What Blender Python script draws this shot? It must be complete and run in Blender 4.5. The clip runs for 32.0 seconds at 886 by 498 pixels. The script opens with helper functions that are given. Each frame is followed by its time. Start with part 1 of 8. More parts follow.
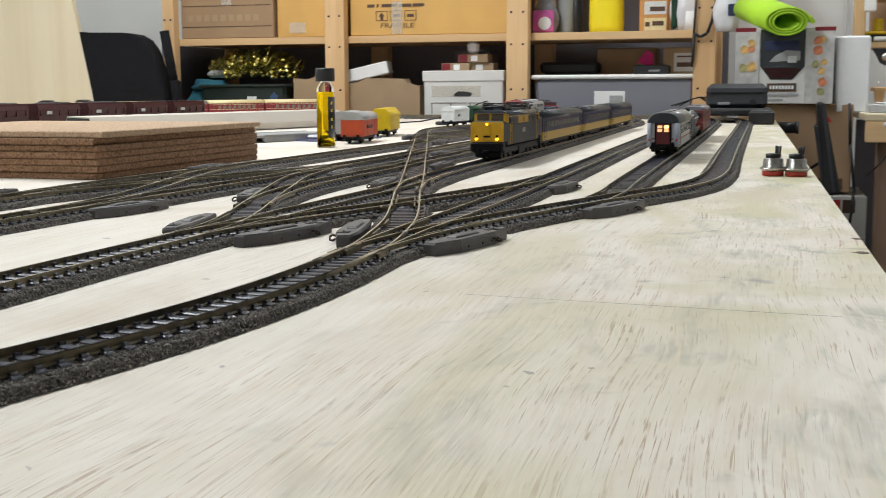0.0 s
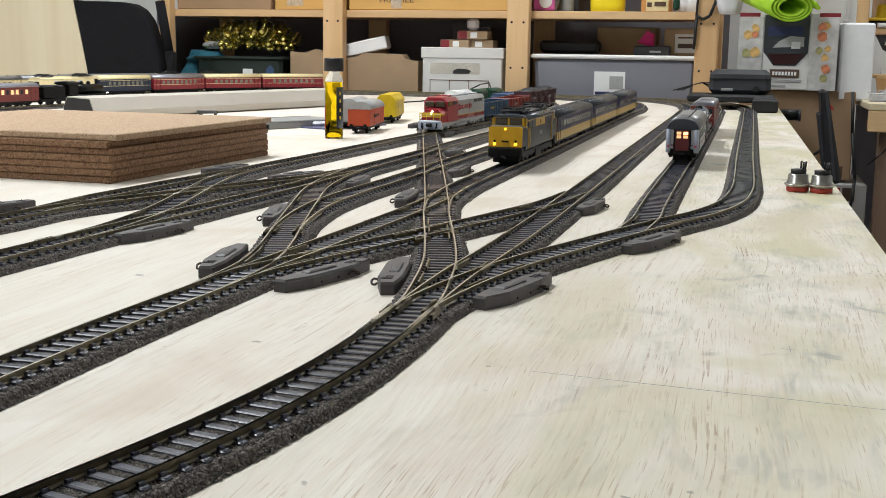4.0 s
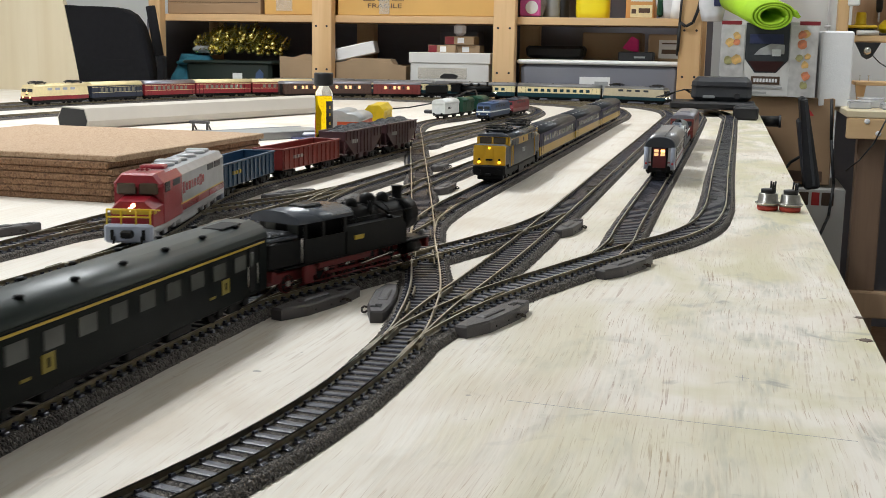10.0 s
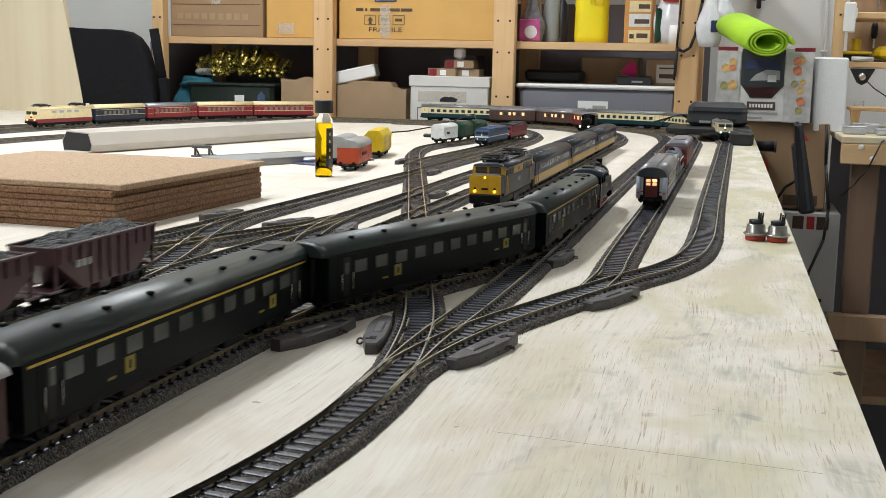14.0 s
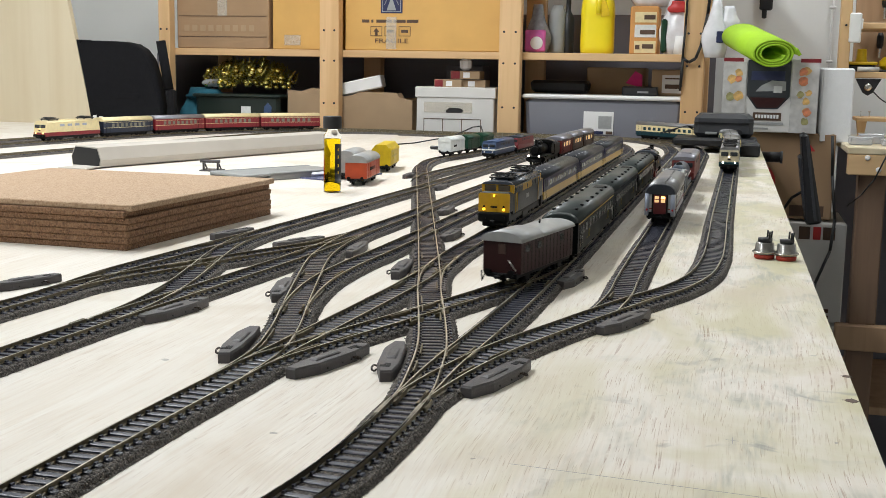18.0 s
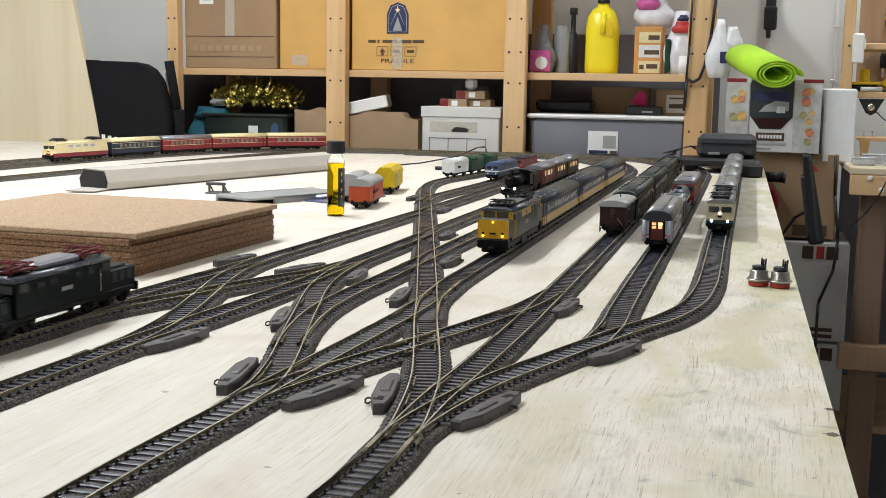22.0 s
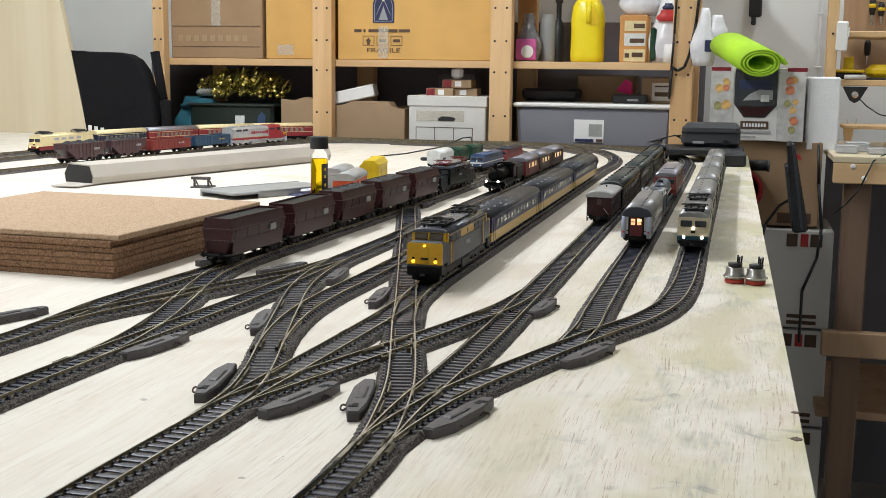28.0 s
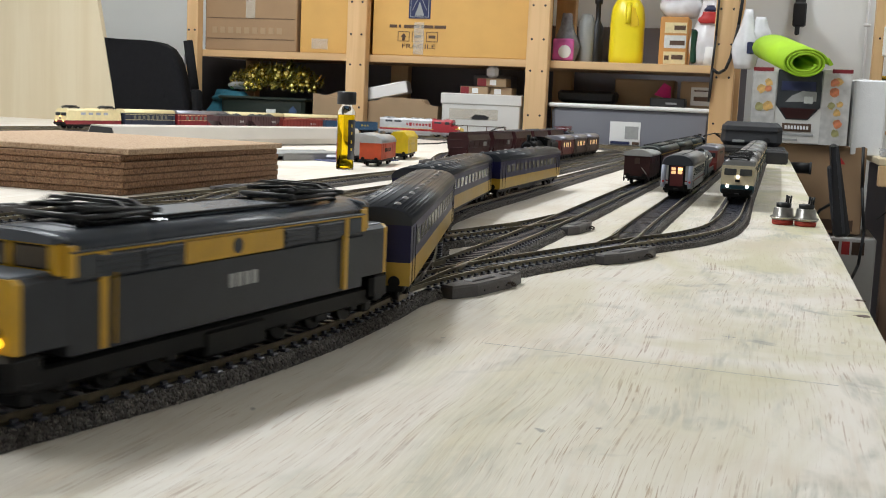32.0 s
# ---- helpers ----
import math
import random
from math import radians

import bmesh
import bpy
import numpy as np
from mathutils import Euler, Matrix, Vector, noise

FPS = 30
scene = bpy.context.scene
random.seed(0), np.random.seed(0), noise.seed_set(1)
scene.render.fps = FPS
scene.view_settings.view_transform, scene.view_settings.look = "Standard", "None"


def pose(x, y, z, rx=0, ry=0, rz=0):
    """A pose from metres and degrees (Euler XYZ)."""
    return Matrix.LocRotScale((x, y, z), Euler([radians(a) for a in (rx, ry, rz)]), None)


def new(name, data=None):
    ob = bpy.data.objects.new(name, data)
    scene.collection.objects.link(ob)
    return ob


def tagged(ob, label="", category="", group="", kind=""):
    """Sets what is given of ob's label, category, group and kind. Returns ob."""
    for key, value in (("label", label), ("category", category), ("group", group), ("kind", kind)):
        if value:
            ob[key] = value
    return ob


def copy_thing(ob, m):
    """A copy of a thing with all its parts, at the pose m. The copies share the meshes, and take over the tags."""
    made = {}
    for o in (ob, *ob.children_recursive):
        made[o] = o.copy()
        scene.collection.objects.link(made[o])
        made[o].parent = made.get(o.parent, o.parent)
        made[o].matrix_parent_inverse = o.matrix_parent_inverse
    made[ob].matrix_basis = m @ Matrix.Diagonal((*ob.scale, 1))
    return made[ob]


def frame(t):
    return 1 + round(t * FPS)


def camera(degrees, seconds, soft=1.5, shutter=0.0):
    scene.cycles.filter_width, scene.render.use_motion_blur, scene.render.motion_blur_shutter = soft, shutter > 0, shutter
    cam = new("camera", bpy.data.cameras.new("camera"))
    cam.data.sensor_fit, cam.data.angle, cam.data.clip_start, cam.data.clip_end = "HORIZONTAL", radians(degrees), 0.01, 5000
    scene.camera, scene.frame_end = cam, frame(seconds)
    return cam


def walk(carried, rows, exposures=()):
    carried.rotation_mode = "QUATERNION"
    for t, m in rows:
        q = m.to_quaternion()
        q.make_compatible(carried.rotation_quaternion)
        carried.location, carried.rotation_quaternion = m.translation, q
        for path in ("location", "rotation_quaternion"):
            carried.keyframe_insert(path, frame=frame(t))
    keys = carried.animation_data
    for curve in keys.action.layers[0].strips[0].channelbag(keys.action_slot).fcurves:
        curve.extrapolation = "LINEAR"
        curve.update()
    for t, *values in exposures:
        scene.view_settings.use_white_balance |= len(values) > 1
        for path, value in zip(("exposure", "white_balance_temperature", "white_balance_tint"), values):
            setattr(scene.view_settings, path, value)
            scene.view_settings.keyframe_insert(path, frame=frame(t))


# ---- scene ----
cam = camera(42.0, 32.0, soft=0.6, shutter=0.5)
def shot(x, y, z, yaw, pitch, roll):
    return pose(x, y, z, 90 + pitch, 0, yaw) @ pose(0, 0, 0, 0, 0, roll)


PATH = [
    (0, 0.0375, 0.0113, 0.0787, 15.50, -7.93, -0.30),
    (0.5, 0.0445, 0.0311, 0.0880, 17.45, -8.59, -0.51),
    (1, 0.0349, 0.0508, 0.0942, 17.83, -7.95, 0.03),
    (1.5, 0.0196, 0.0567, 0.1012, 17.17, -7.69, 0.58),
    (2, 0.0034, 0.0554, 0.1093, 15.98, -8.66, 1.17),
    (2.5, 0.0023, 0.0492, 0.1110, 15.70, -9.15, 0.63),
    (3, 0.0019, 0.0388, 0.1139, 15.34, -9.49, 0.56),
    (3.5, 0.0016, 0.0320, 0.1156, 14.94, -9.66, 0.83),
    (5.5, 0.0096, -0.0024, 0.1267, 14.30, -10.07, 0.54),
    (6, 0.0109, -0.0050, 0.1298, 14.30, -10.17, 0.52),
    (6.5, 0.0087, -0.0048, 0.1307, 14.14, -10.16, 0.69),
    (7, 0.0061, -0.0029, 0.1314, 13.97, -10.14, 0.89),
    (7.5, 0.0051, -0.0038, 0.1326, 13.89, -10.12, 0.95),
    (8, 0.0061, -0.0039, 0.1341, 13.93, -10.11, 0.93),
    (8.5, 0.0071, -0.0042, 0.1361, 13.99, -10.11, 0.87),
    (9, 0.0080, -0.0054, 0.1381, 14.01, -10.08, 0.95),
    (9.5, 0.0114, -0.0100, 0.1408, 14.06, -10.03, 0.91),
    (10, 0.0145, -0.0165, 0.1436, 14.12, -9.95, 0.93),
    (10.5, 0.0181, -0.0215, 0.1466, 14.19, -9.86, 0.87),
    (11, 0.0204, -0.0262, 0.1485, 14.21, -9.70, 0.92),
    (11.5, 0.0223, -0.0288, 0.1495, 14.23, -9.53, 1.08),
    (12, 0.0240, -0.0316, 0.1511, 14.25, -9.39, 1.08),
    (12.5, 0.0243, -0.0329, 0.1523, 14.23, -9.26, 1.13),
    (13, 0.0237, -0.0341, 0.1530, 14.17, -9.17, 1.21),
    (13.5, 0.0244, -0.0386, 0.1555, 14.16, -9.11, 1.18),
    (14, 0.0249, -0.0398, 0.1574, 14.17, -9.05, 1.18),
    (14.5, 0.0258, -0.0404, 0.1597, 14.17, -9.00, 1.11),
    (16.5, 0.0240, -0.0425, 0.1668, 14.28, -8.87, 1.15),
    (17, 0.0235, -0.0437, 0.1683, 14.35, -8.84, 1.09),
    (17.5, 0.0226, -0.0445, 0.1702, 14.40, -8.82, 1.01),
    (18, 0.0205, -0.0438, 0.1699, 14.41, -8.74, 1.01),
    (18.5, 0.0188, -0.0440, 0.1707, 14.40, -8.64, 1.09),
    (19, 0.0171, -0.0440, 0.1709, 14.36, -8.49, 1.16),
    (19.5, 0.0165, -0.0448, 0.1720, 14.32, -8.38, 1.22),
    (20, 0.0213, -0.0492, 0.1756, 14.48, -8.33, 1.11),
    (20.5, 0.0254, -0.0536, 0.1789, 14.59, -8.28, 1.09),
    (21, 0.0290, -0.0560, 0.1811, 14.68, -8.18, 1.01),
    (21.5, 0.0314, -0.0586, 0.1838, 14.79, -8.10, 0.97),
    (22, 0.0338, -0.0568, 0.1853, 14.87, -8.05, 0.97),
    (22.5, 0.0345, -0.0554, 0.1861, 14.87, -8.02, 0.97),
    (23, 0.0355, -0.0559, 0.1880, 14.81, -8.10, 0.96),
    (23.5, 0.0367, -0.0563, 0.1887, 14.73, -8.19, 0.96),
    (24, 0.0373, -0.0569, 0.1907, 14.61, -8.35, 0.98),
    (24.5, 0.0378, -0.0574, 0.1919, 14.51, -8.37, 0.95),
    (25, 0.0397, -0.0594, 0.1942, 14.44, -8.37, 0.93),
    (25.5, 0.0422, -0.0606, 0.1962, 14.42, -8.32, 0.86),
    (27.5, 0.0487, -0.0672, 0.2041, 14.46, -8.72, 0.65),
    (28, 0.0465, -0.0630, 0.2022, 14.41, -8.86, 0.69),
    (28.5, 0.0442, -0.0604, 0.2012, 14.34, -9.01, 0.72),
    (29, 0.0433, -0.0577, 0.1986, 14.36, -9.09, 0.74),
    (29.5, 0.0439, -0.0568, 0.1969, 14.51, -9.17, 0.61),
    (30, 0.0443, -0.0539, 0.1898, 14.67, -9.08, 0.96),
    (30.5, 0.0459, -0.0427, 0.1655, 14.95, -8.55, 1.07),
    (31, 0.0463, -0.0306, 0.1462, 15.28, -8.63, 1.45),
    (31.5, 0.0434, -0.0202, 0.1216, 15.56, -8.53, 2.07),
    (32, 0.0382, -0.0096, 0.0949, 15.94, -7.15, 2.52),
]
walk(cam, [(t, shot(*p)) for t, *p in PATH])


# ---- room light: fluorescent tubes placed unseen under the ceiling ----
world = bpy.data.worlds.new("room_air")
scene.world = world
world.use_nodes = True
world.node_tree.nodes["Background"].inputs[0].default_value = (0.8, 0.9, 1.0, 1)
world.node_tree.nodes["Background"].inputs[1].default_value = 0.01
scene.view_settings.exposure = 0.0


def tube_lamp(x, y, z, length, power, turn=0.0):
    data = bpy.data.lights.new("tube_light", "AREA")
    data.shape, data.size, data.size_y, data.energy = "RECTANGLE", 0.14, length, power
    data.color = (0.925, 0.97, 1.0)
    ob = new("tube_light", data)
    ob.matrix_world = pose(x, y, z, 0, 0, turn)


# third tube is added, unseen, to brighten the right and back wall
TUBES = [(-1.1, 1.75, 1.72, 1.2, 42.0), (-1.4, 0.1, 1.72, 1.2, 22.5), (0.5, 2.95, 1.72, 1.2, 15.5)]
for lamp in TUBES:
    tube_lamp(*lamp)


# ---- materials ----
def links(nt, a, b):
    nt.links.new(a, b)


def mat(name, col, rough=0.5, metal=0.0, var=0.12, scale=60.0, bump=0.0, bscale=300.0, emit=0.0, coat=0.0, alpha=1.0, spec=0.5):
    """A surface with two scales of tone variation and a fine relief."""
    m = bpy.data.materials.new(name)
    m.use_nodes = True
    nt = m.node_tree
    b = nt.nodes["Principled BSDF"]
    b.inputs["Roughness"].default_value, b.inputs["Metallic"].default_value = rough, metal
    b.inputs["Coat Weight"].default_value = coat
    b.inputs["Specular IOR Level"].default_value = spec
    b.inputs["Alpha"].default_value = alpha
    if emit:
        b.inputs["Emission Color"].default_value, b.inputs["Emission Strength"].default_value = (*col, 1), emit
        b.inputs["Base Color"].default_value = (*col, 1)
        return m
    tc, info = nt.nodes.new("ShaderNodeTexCoord"), nt.nodes.new("ShaderNodeObjectInfo")
    n1, n2 = nt.nodes.new("ShaderNodeTexNoise"), nt.nodes.new("ShaderNodeTexNoise")
    n1.inputs["Scale"].default_value, n1.inputs["Detail"].default_value = scale, 3
    n2.inputs["Scale"].default_value, n2.inputs["Detail"].default_value = scale / 9, 2
    add, mul = nt.nodes.new("ShaderNodeMath"), nt.nodes.new("ShaderNodeMix")
    add.operation = "ADD"
    mul.data_type = "RGBA"
    for n in (n1, n2):
        links(nt, tc.outputs["Object"], n.inputs["Vector"])
    links(nt, n1.outputs["Fac"], add.inputs[0])
    links(nt, n2.outputs["Fac"], add.inputs[1])
    ramp = nt.nodes.new("ShaderNodeMapRange")
    ramp.inputs[1].default_value, ramp.inputs[2].default_value = 0.7, 1.3
    links(nt, add.outputs[0], ramp.inputs[0])
    mul.inputs["A"].default_value = (*[max(0, c * (1 - var)) for c in col], 1)
    mul.inputs["B"].default_value = (*[min(1, c * (1 + var)) for c in col], 1)
    links(nt, ramp.outputs[0], mul.inputs["Factor"])
    links(nt, mul.outputs["Result"], b.inputs["Base Color"])
    rr = nt.nodes.new("ShaderNodeMapRange")
    rr.inputs[3].default_value, rr.inputs[4].default_value = max(0.02, rough - 0.1), min(1, rough + 0.1)
    links(nt, n2.outputs["Fac"], rr.inputs[0])
    links(nt, rr.outputs[0], b.inputs["Roughness"])
    if bump:
        n3, bp = nt.nodes.new("ShaderNodeTexNoise"), nt.nodes.new("ShaderNodeBump")
        n3.inputs["Scale"].default_value, n3.inputs["Detail"].default_value = bscale, 2
        bp.inputs["Strength"].default_value, bp.inputs["Distance"].default_value = bump, 0.002
        links(nt, tc.outputs["Object"], n3.inputs["Vector"])
        links(nt, n3.outputs["Fac"], bp.inputs["Height"])
        links(nt, bp.outputs["Normal"], b.inputs["Normal"])
    return m


def wood(name, light, dark, along="y", fine=1.0, pores=0.0, stains=0.0, rough=0.55):
    """Sawn or rotary-cut timber: stretched grain, dark pores, faint stains."""
    m = bpy.data.materials.new(name)
    m.use_nodes = True
    nt = m.node_tree
    b = nt.nodes["Principled BSDF"]
    b.inputs["Roughness"].default_value = rough
    tc, mp = nt.nodes.new("ShaderNodeTexCoord"), nt.nodes.new("ShaderNodeMapping")
    k = {"y": (1, 0.06, 1), "x": (0.06, 1, 1), "z": (1, 1, 0.06)}[along]
    mp.inputs["Scale"].default_value = k
    mp.inputs["Rotation"].default_value = (0, 0, radians(-7 if along == "y" else 0))
    links(nt, tc.outputs["Object"], mp.inputs["Vector"])

    def tex(scale, detail, dist=0.0, vec=mp):
        n = nt.nodes.new("ShaderNodeTexNoise")
        n.inputs["Scale"].default_value, n.inputs["Detail"].default_value = scale, detail
        n.inputs["Distortion"].default_value = dist
        links(nt, vec.outputs[0] if vec is mp else tc.outputs["Object"], n.inputs["Vector"])
        return n

    def mixed(a, bcol, fac, lo, hi, amount=1.0):
        r = nt.nodes.new("ShaderNodeMapRange")
        r.inputs[1].default_value, r.inputs[2].default_value, r.inputs[4].default_value = lo, hi, amount
        links(nt, fac.outputs["Fac"], r.inputs[0])
        x = nt.nodes.new("ShaderNodeMix")
        x.data_type = "RGBA"
        if isinstance(a, tuple):
            x.inputs["A"].default_value = (*a, 1)
        else:
            links(nt, a, x.inputs["A"])
        x.inputs["B"].default_value = (*bcol, 1)
        links(nt, r.outputs[0], x.inputs["Factor"])
        return x.outputs["Result"]

    c = mixed(light, dark, tex(28 * fine, 4, 0.6), 0.42, 0.8)
    c = mixed(c, dark, tex(150 * fine, 3), 0.5, 0.9, 0.5)
    if pores:
        c = mixed(c, tuple(v * k for v, k in zip(dark, (0.62, 0.5, 0.42))), tex(640 * fine, 2, 0.2), 0.66, 0.72, pores)
    if stains:
        c = mixed(c, (0.42, 0.42, 0.33), tex(2.6, 4, 0.8, None), 0.52, 0.72, stains)
        c = mixed(c, (0.2, 0.2, 0.19), tex(7.0, 3, 0.5, None), 0.68, 0.8, stains * 0.9)
    links(nt, c, b.inputs["Base Color"])
    bp, nb = nt.nodes.new("ShaderNodeBump"), tex(170 * fine, 3)
    bp.inputs["Strength"].default_value, bp.inputs["Distance"].default_value = 0.25, 0.001
    links(nt, nb.outputs["Fac"], bp.inputs["Height"])
    links(nt, bp.outputs["Normal"], b.inputs["Normal"])
    return m


def plywood(name):
    """Rotary-cut birch face: pale ground, fine brown pore streaks that follow a wavy grain, grey and yellow-green handling stains."""
    m = bpy.data.materials.new(name)
    m.use_nodes = True
    nt = m.node_tree
    b = nt.nodes["Principled BSDF"]
    b.inputs["Roughness"].default_value, b.inputs["Specular IOR Level"].default_value = 0.5, 0.35
    tc = nt.nodes.new("ShaderNodeTexCoord")

    def mapped(vec, sc):
        mp = nt.nodes.new("ShaderNodeMapping")
        mp.inputs["Scale"].default_value = sc
        links(nt, vec, mp.inputs["Vector"])
        return mp.outputs[0]

    def noise(vec, scale, detail=2, dist=0.0):
        n = nt.nodes.new("ShaderNodeTexNoise")
        n.inputs["Scale"].default_value, n.inputs["Detail"].default_value, n.inputs["Distortion"].default_value = scale, detail, dist
        links(nt, vec, n.inputs["Vector"])
        return n.outputs["Fac"]

    def span(v, lo, hi, to=1.0):
        r = nt.nodes.new("ShaderNodeMapRange")
        r.inputs[1].default_value, r.inputs[2].default_value, r.inputs[4].default_value = lo, hi, to
        links(nt, v, r.inputs[0])
        return r.outputs[0]

    def times(a, c):
        q = nt.nodes.new("ShaderNodeMath")
        q.operation = "MULTIPLY"
        links(nt, a, q.inputs[0])
        links(nt, c, q.inputs[1])
        return q.outputs[0]

    def mixed(a, col, fac):
        x = nt.nodes.new("ShaderNodeMix")
        x.data_type = "RGBA"
        if isinstance(a, tuple):
            x.inputs["A"].default_value = (*a, 1)
        else:
            links(nt, a, x.inputs["A"])
        x.inputs["B"].default_value = (*col, 1)
        links(nt, fac, x.inputs["Factor"])
        return x.outputs["Result"]

    obj = tc.outputs["Object"]
    # the grain leans a little, more at one side than at the other
    warp = nt.nodes.new("ShaderNodeVectorMath")
    warp.operation = "MULTIPLY_ADD"
    wn = nt.nodes.new("ShaderNodeTexNoise")
    wn.inputs["Scale"].default_value, wn.inputs["Detail"].default_value = 3.0, 2
    links(nt, obj, wn.inputs["Vector"])
    links(nt, wn.outputs["Color"], warp.inputs[0])
    warp.inputs[1].default_value = (0.035, 0.0, 0.0)
    links(nt, obj, warp.inputs[2])
    g = warp.outputs[0]
    c = mixed((0.80, 0.755, 0.685), (0.73, 0.665, 0.575), span(noise(mapped(g, (1, 0.05, 1)), 34, 4, 0.4), 0.42, 0.78))
    c = mixed(c, (0.68, 0.585, 0.48), span(noise(mapped(g, (1, 0.05, 1)), 300, 4), 0.48, 0.8, 0.7))
    patch = span(noise(mapped(g, (1, 0.3, 1)), 13, 3), 0.42, 0.6)
    split = nt.nodes.new("ShaderNodeSeparateXYZ")
    links(nt, obj, split.inputs[0])
    coarse = nt.nodes.new("ShaderNodeMapRange")
    coarse.inputs[1].default_value, coarse.inputs[2].default_value, coarse.inputs[3].default_value = -0.2, -0.03, 0.3
    links(nt, split.outputs["X"], coarse.inputs[0])
    patch = times(patch, coarse.outputs[0])
    streak = span(noise(mapped(g, (1, 0.022, 1)), 640, 3, 0.9), 0.585, 0.655)
    c = mixed(c, (0.33, 0.2, 0.13), times(times(streak, patch), span(noise(obj, 90, 2), 0.36, 0.56, 0.95)))
    hair = span(noise(mapped(g, (1, 0.03, 1)), 1400, 2, 0.6), 0.6, 0.69)
    c = mixed(c, (0.42, 0.295, 0.205), times(times(hair, coarse.outputs[0]), span(noise(obj, 12, 2), 0.34, 0.52, 0.85)))
    worn = span(split.outputs["X"], -0.16, 0.06)
    fibre = span(noise(mapped(g, (1, 0.12, 1)), 330, 4, 0.5), 0.3, 0.62)
    c = mixed(c, (0.57, 0.53, 0.33), times(span(noise(mapped(obj, (1, 0.5, 1)), 11.0, 9, 1.2), 0.42, 0.6, 0.9), worn))
    c = mixed(c, (0.40, 0.40, 0.33), times(times(span(noise(mapped(obj, (1, 0.55, 1)), 21.0, 9, 1.6), 0.5, 0.66, 0.8), worn), fibre))
    c = mixed(c, (0.24, 0.235, 0.22), times(span(noise(mapped(obj, (0.7, 0.7, 1)), 34.0, 8, 1.2), 0.63, 0.74, 0.75), worn))
    c = mixed(c, (0.60, 0.51, 0.40), span(noise(obj, 9.0, 4, 0.5), 0.54, 0.7, 0.55))
    c = mixed(c, (0.17, 0.16, 0.15), span(noise(obj, 95.0, 2, 0.3), 0.735, 0.77, 0.6))
    links(nt, c, b.inputs["Base Color"])
    bp = nt.nodes.new("ShaderNodeBump")
    bp.inputs["Strength"].default_value, bp.inputs["Distance"].default_value = 0.3, 0.001
    links(nt, noise(mapped(g, (1, 0.06, 1)), 420, 3), bp.inputs["Height"])
    links(nt, bp.outputs["Normal"], b.inputs["Normal"])
    return m


def pebbles(name, cols, rough=0.6):
    """Loose stones, each with a tone of its own."""
    m = bpy.data.materials.new(name)
    m.use_nodes = True
    nt = m.node_tree
    b = nt.nodes["Principled BSDF"]
    b.inputs["Roughness"].default_value = rough
    geo, r = nt.nodes.new("ShaderNodeNewGeometry"), nt.nodes.new("ShaderNodeValToRGB")
    links(nt, geo.outputs["Random Per Island"], r.inputs["Fac"])
    e = r.color_ramp.elements
    e[0].color, e[1].color = (*cols[0], 1), (*cols[-1], 1)
    for i, c in enumerate(cols[1:-1]):
        e.new((i + 1) / (len(cols) - 1)).color = (*c, 1)
    links(nt, r.outputs["Color"], b.inputs["Base Color"])
    return m


def grains(name, cols, scale, rough=0.9, bump=0.8, dist=0.002):
    """Loose or pressed grains: cells of several tones with relief (ballast, cork, coal)."""
    m = bpy.data.materials.new(name)
    m.use_nodes = True
    nt = m.node_tree
    b = nt.nodes["Principled BSDF"]
    b.inputs["Roughness"].default_value = rough
    tc, v, r = nt.nodes.new("ShaderNodeTexCoord"), nt.nodes.new("ShaderNodeTexVoronoi"), nt.nodes.new("ShaderNodeValToRGB")
    v.inputs["Scale"].default_value = scale
    links(nt, tc.outputs["Object"], v.inputs["Vector"])
    sep = nt.nodes.new("ShaderNodeSeparateColor")
    links(nt, v.outputs["Color"], sep.inputs[0])
    links(nt, sep.outputs[0], r.inputs["Fac"])
    e = r.color_ramp.elements
    e[0].color, e[1].color = (*cols[0], 1), (*cols[-1], 1)
    for i, c in enumerate(cols[1:-1]):
        e.new((i + 1) / (len(cols) - 1)).color = (*c, 1)
    links(nt, r.outputs["Color"], b.inputs["Base Color"])
    bp = nt.nodes.new("ShaderNodeBump")
    bp.invert = True
    bp.inputs["Strength"].default_value, bp.inputs["Distance"].default_value = bump, dist
    links(nt, v.outputs["Distance"], bp.inputs["Height"])
    links(nt, bp.outputs["Normal"], b.inputs["Normal"])
    return m


def clear(name, col, rough=0.05, ior=1.45):
    m = bpy.data.materials.new(name)
    m.use_nodes = True
    b = m.node_tree.nodes["Principled BSDF"]
    b.inputs["Base Color"].default_value, b.inputs["Roughness"].default_value = (*col, 1), rough
    b.inputs["Transmission Weight"].default_value, b.inputs["IOR"].default_value = 1.0, ior
    return m


PLY = plywood("birch_plywood")
PLY_EDGE = wood("plywood_edge", (0.68, 0.58, 0.42), (0.45, 0.33, 0.2), "y", 2.0)
PLY_SHEET = wood("leaning_plywood", (0.72, 0.63, 0.46), (0.62, 0.51, 0.33), "z", 0.35)
PINE = wood("pine_stud", (0.70, 0.465, 0.245), (0.56, 0.335, 0.15), "z", 0.8)
PINE_X = wood("pine_board", (0.68, 0.46, 0.245), (0.54, 0.33, 0.155), "x", 0.8)
BENCH_WOOD = wood("old_bench_wood", (0.40, 0.26, 0.155), (0.28, 0.17, 0.095), "z", 0.8)
BENCH_DARK = wood("grey_brown_leg", (0.20, 0.125, 0.08), (0.12, 0.07, 0.045), "z", 0.8)
BALLAST = grains("ballast_stones", [(0.045, 0.04, 0.037), (0.11, 0.098, 0.089), (0.20, 0.178, 0.16), (0.075, 0.067, 0.061)], 800, 0.9, 1.0, 0.0016)
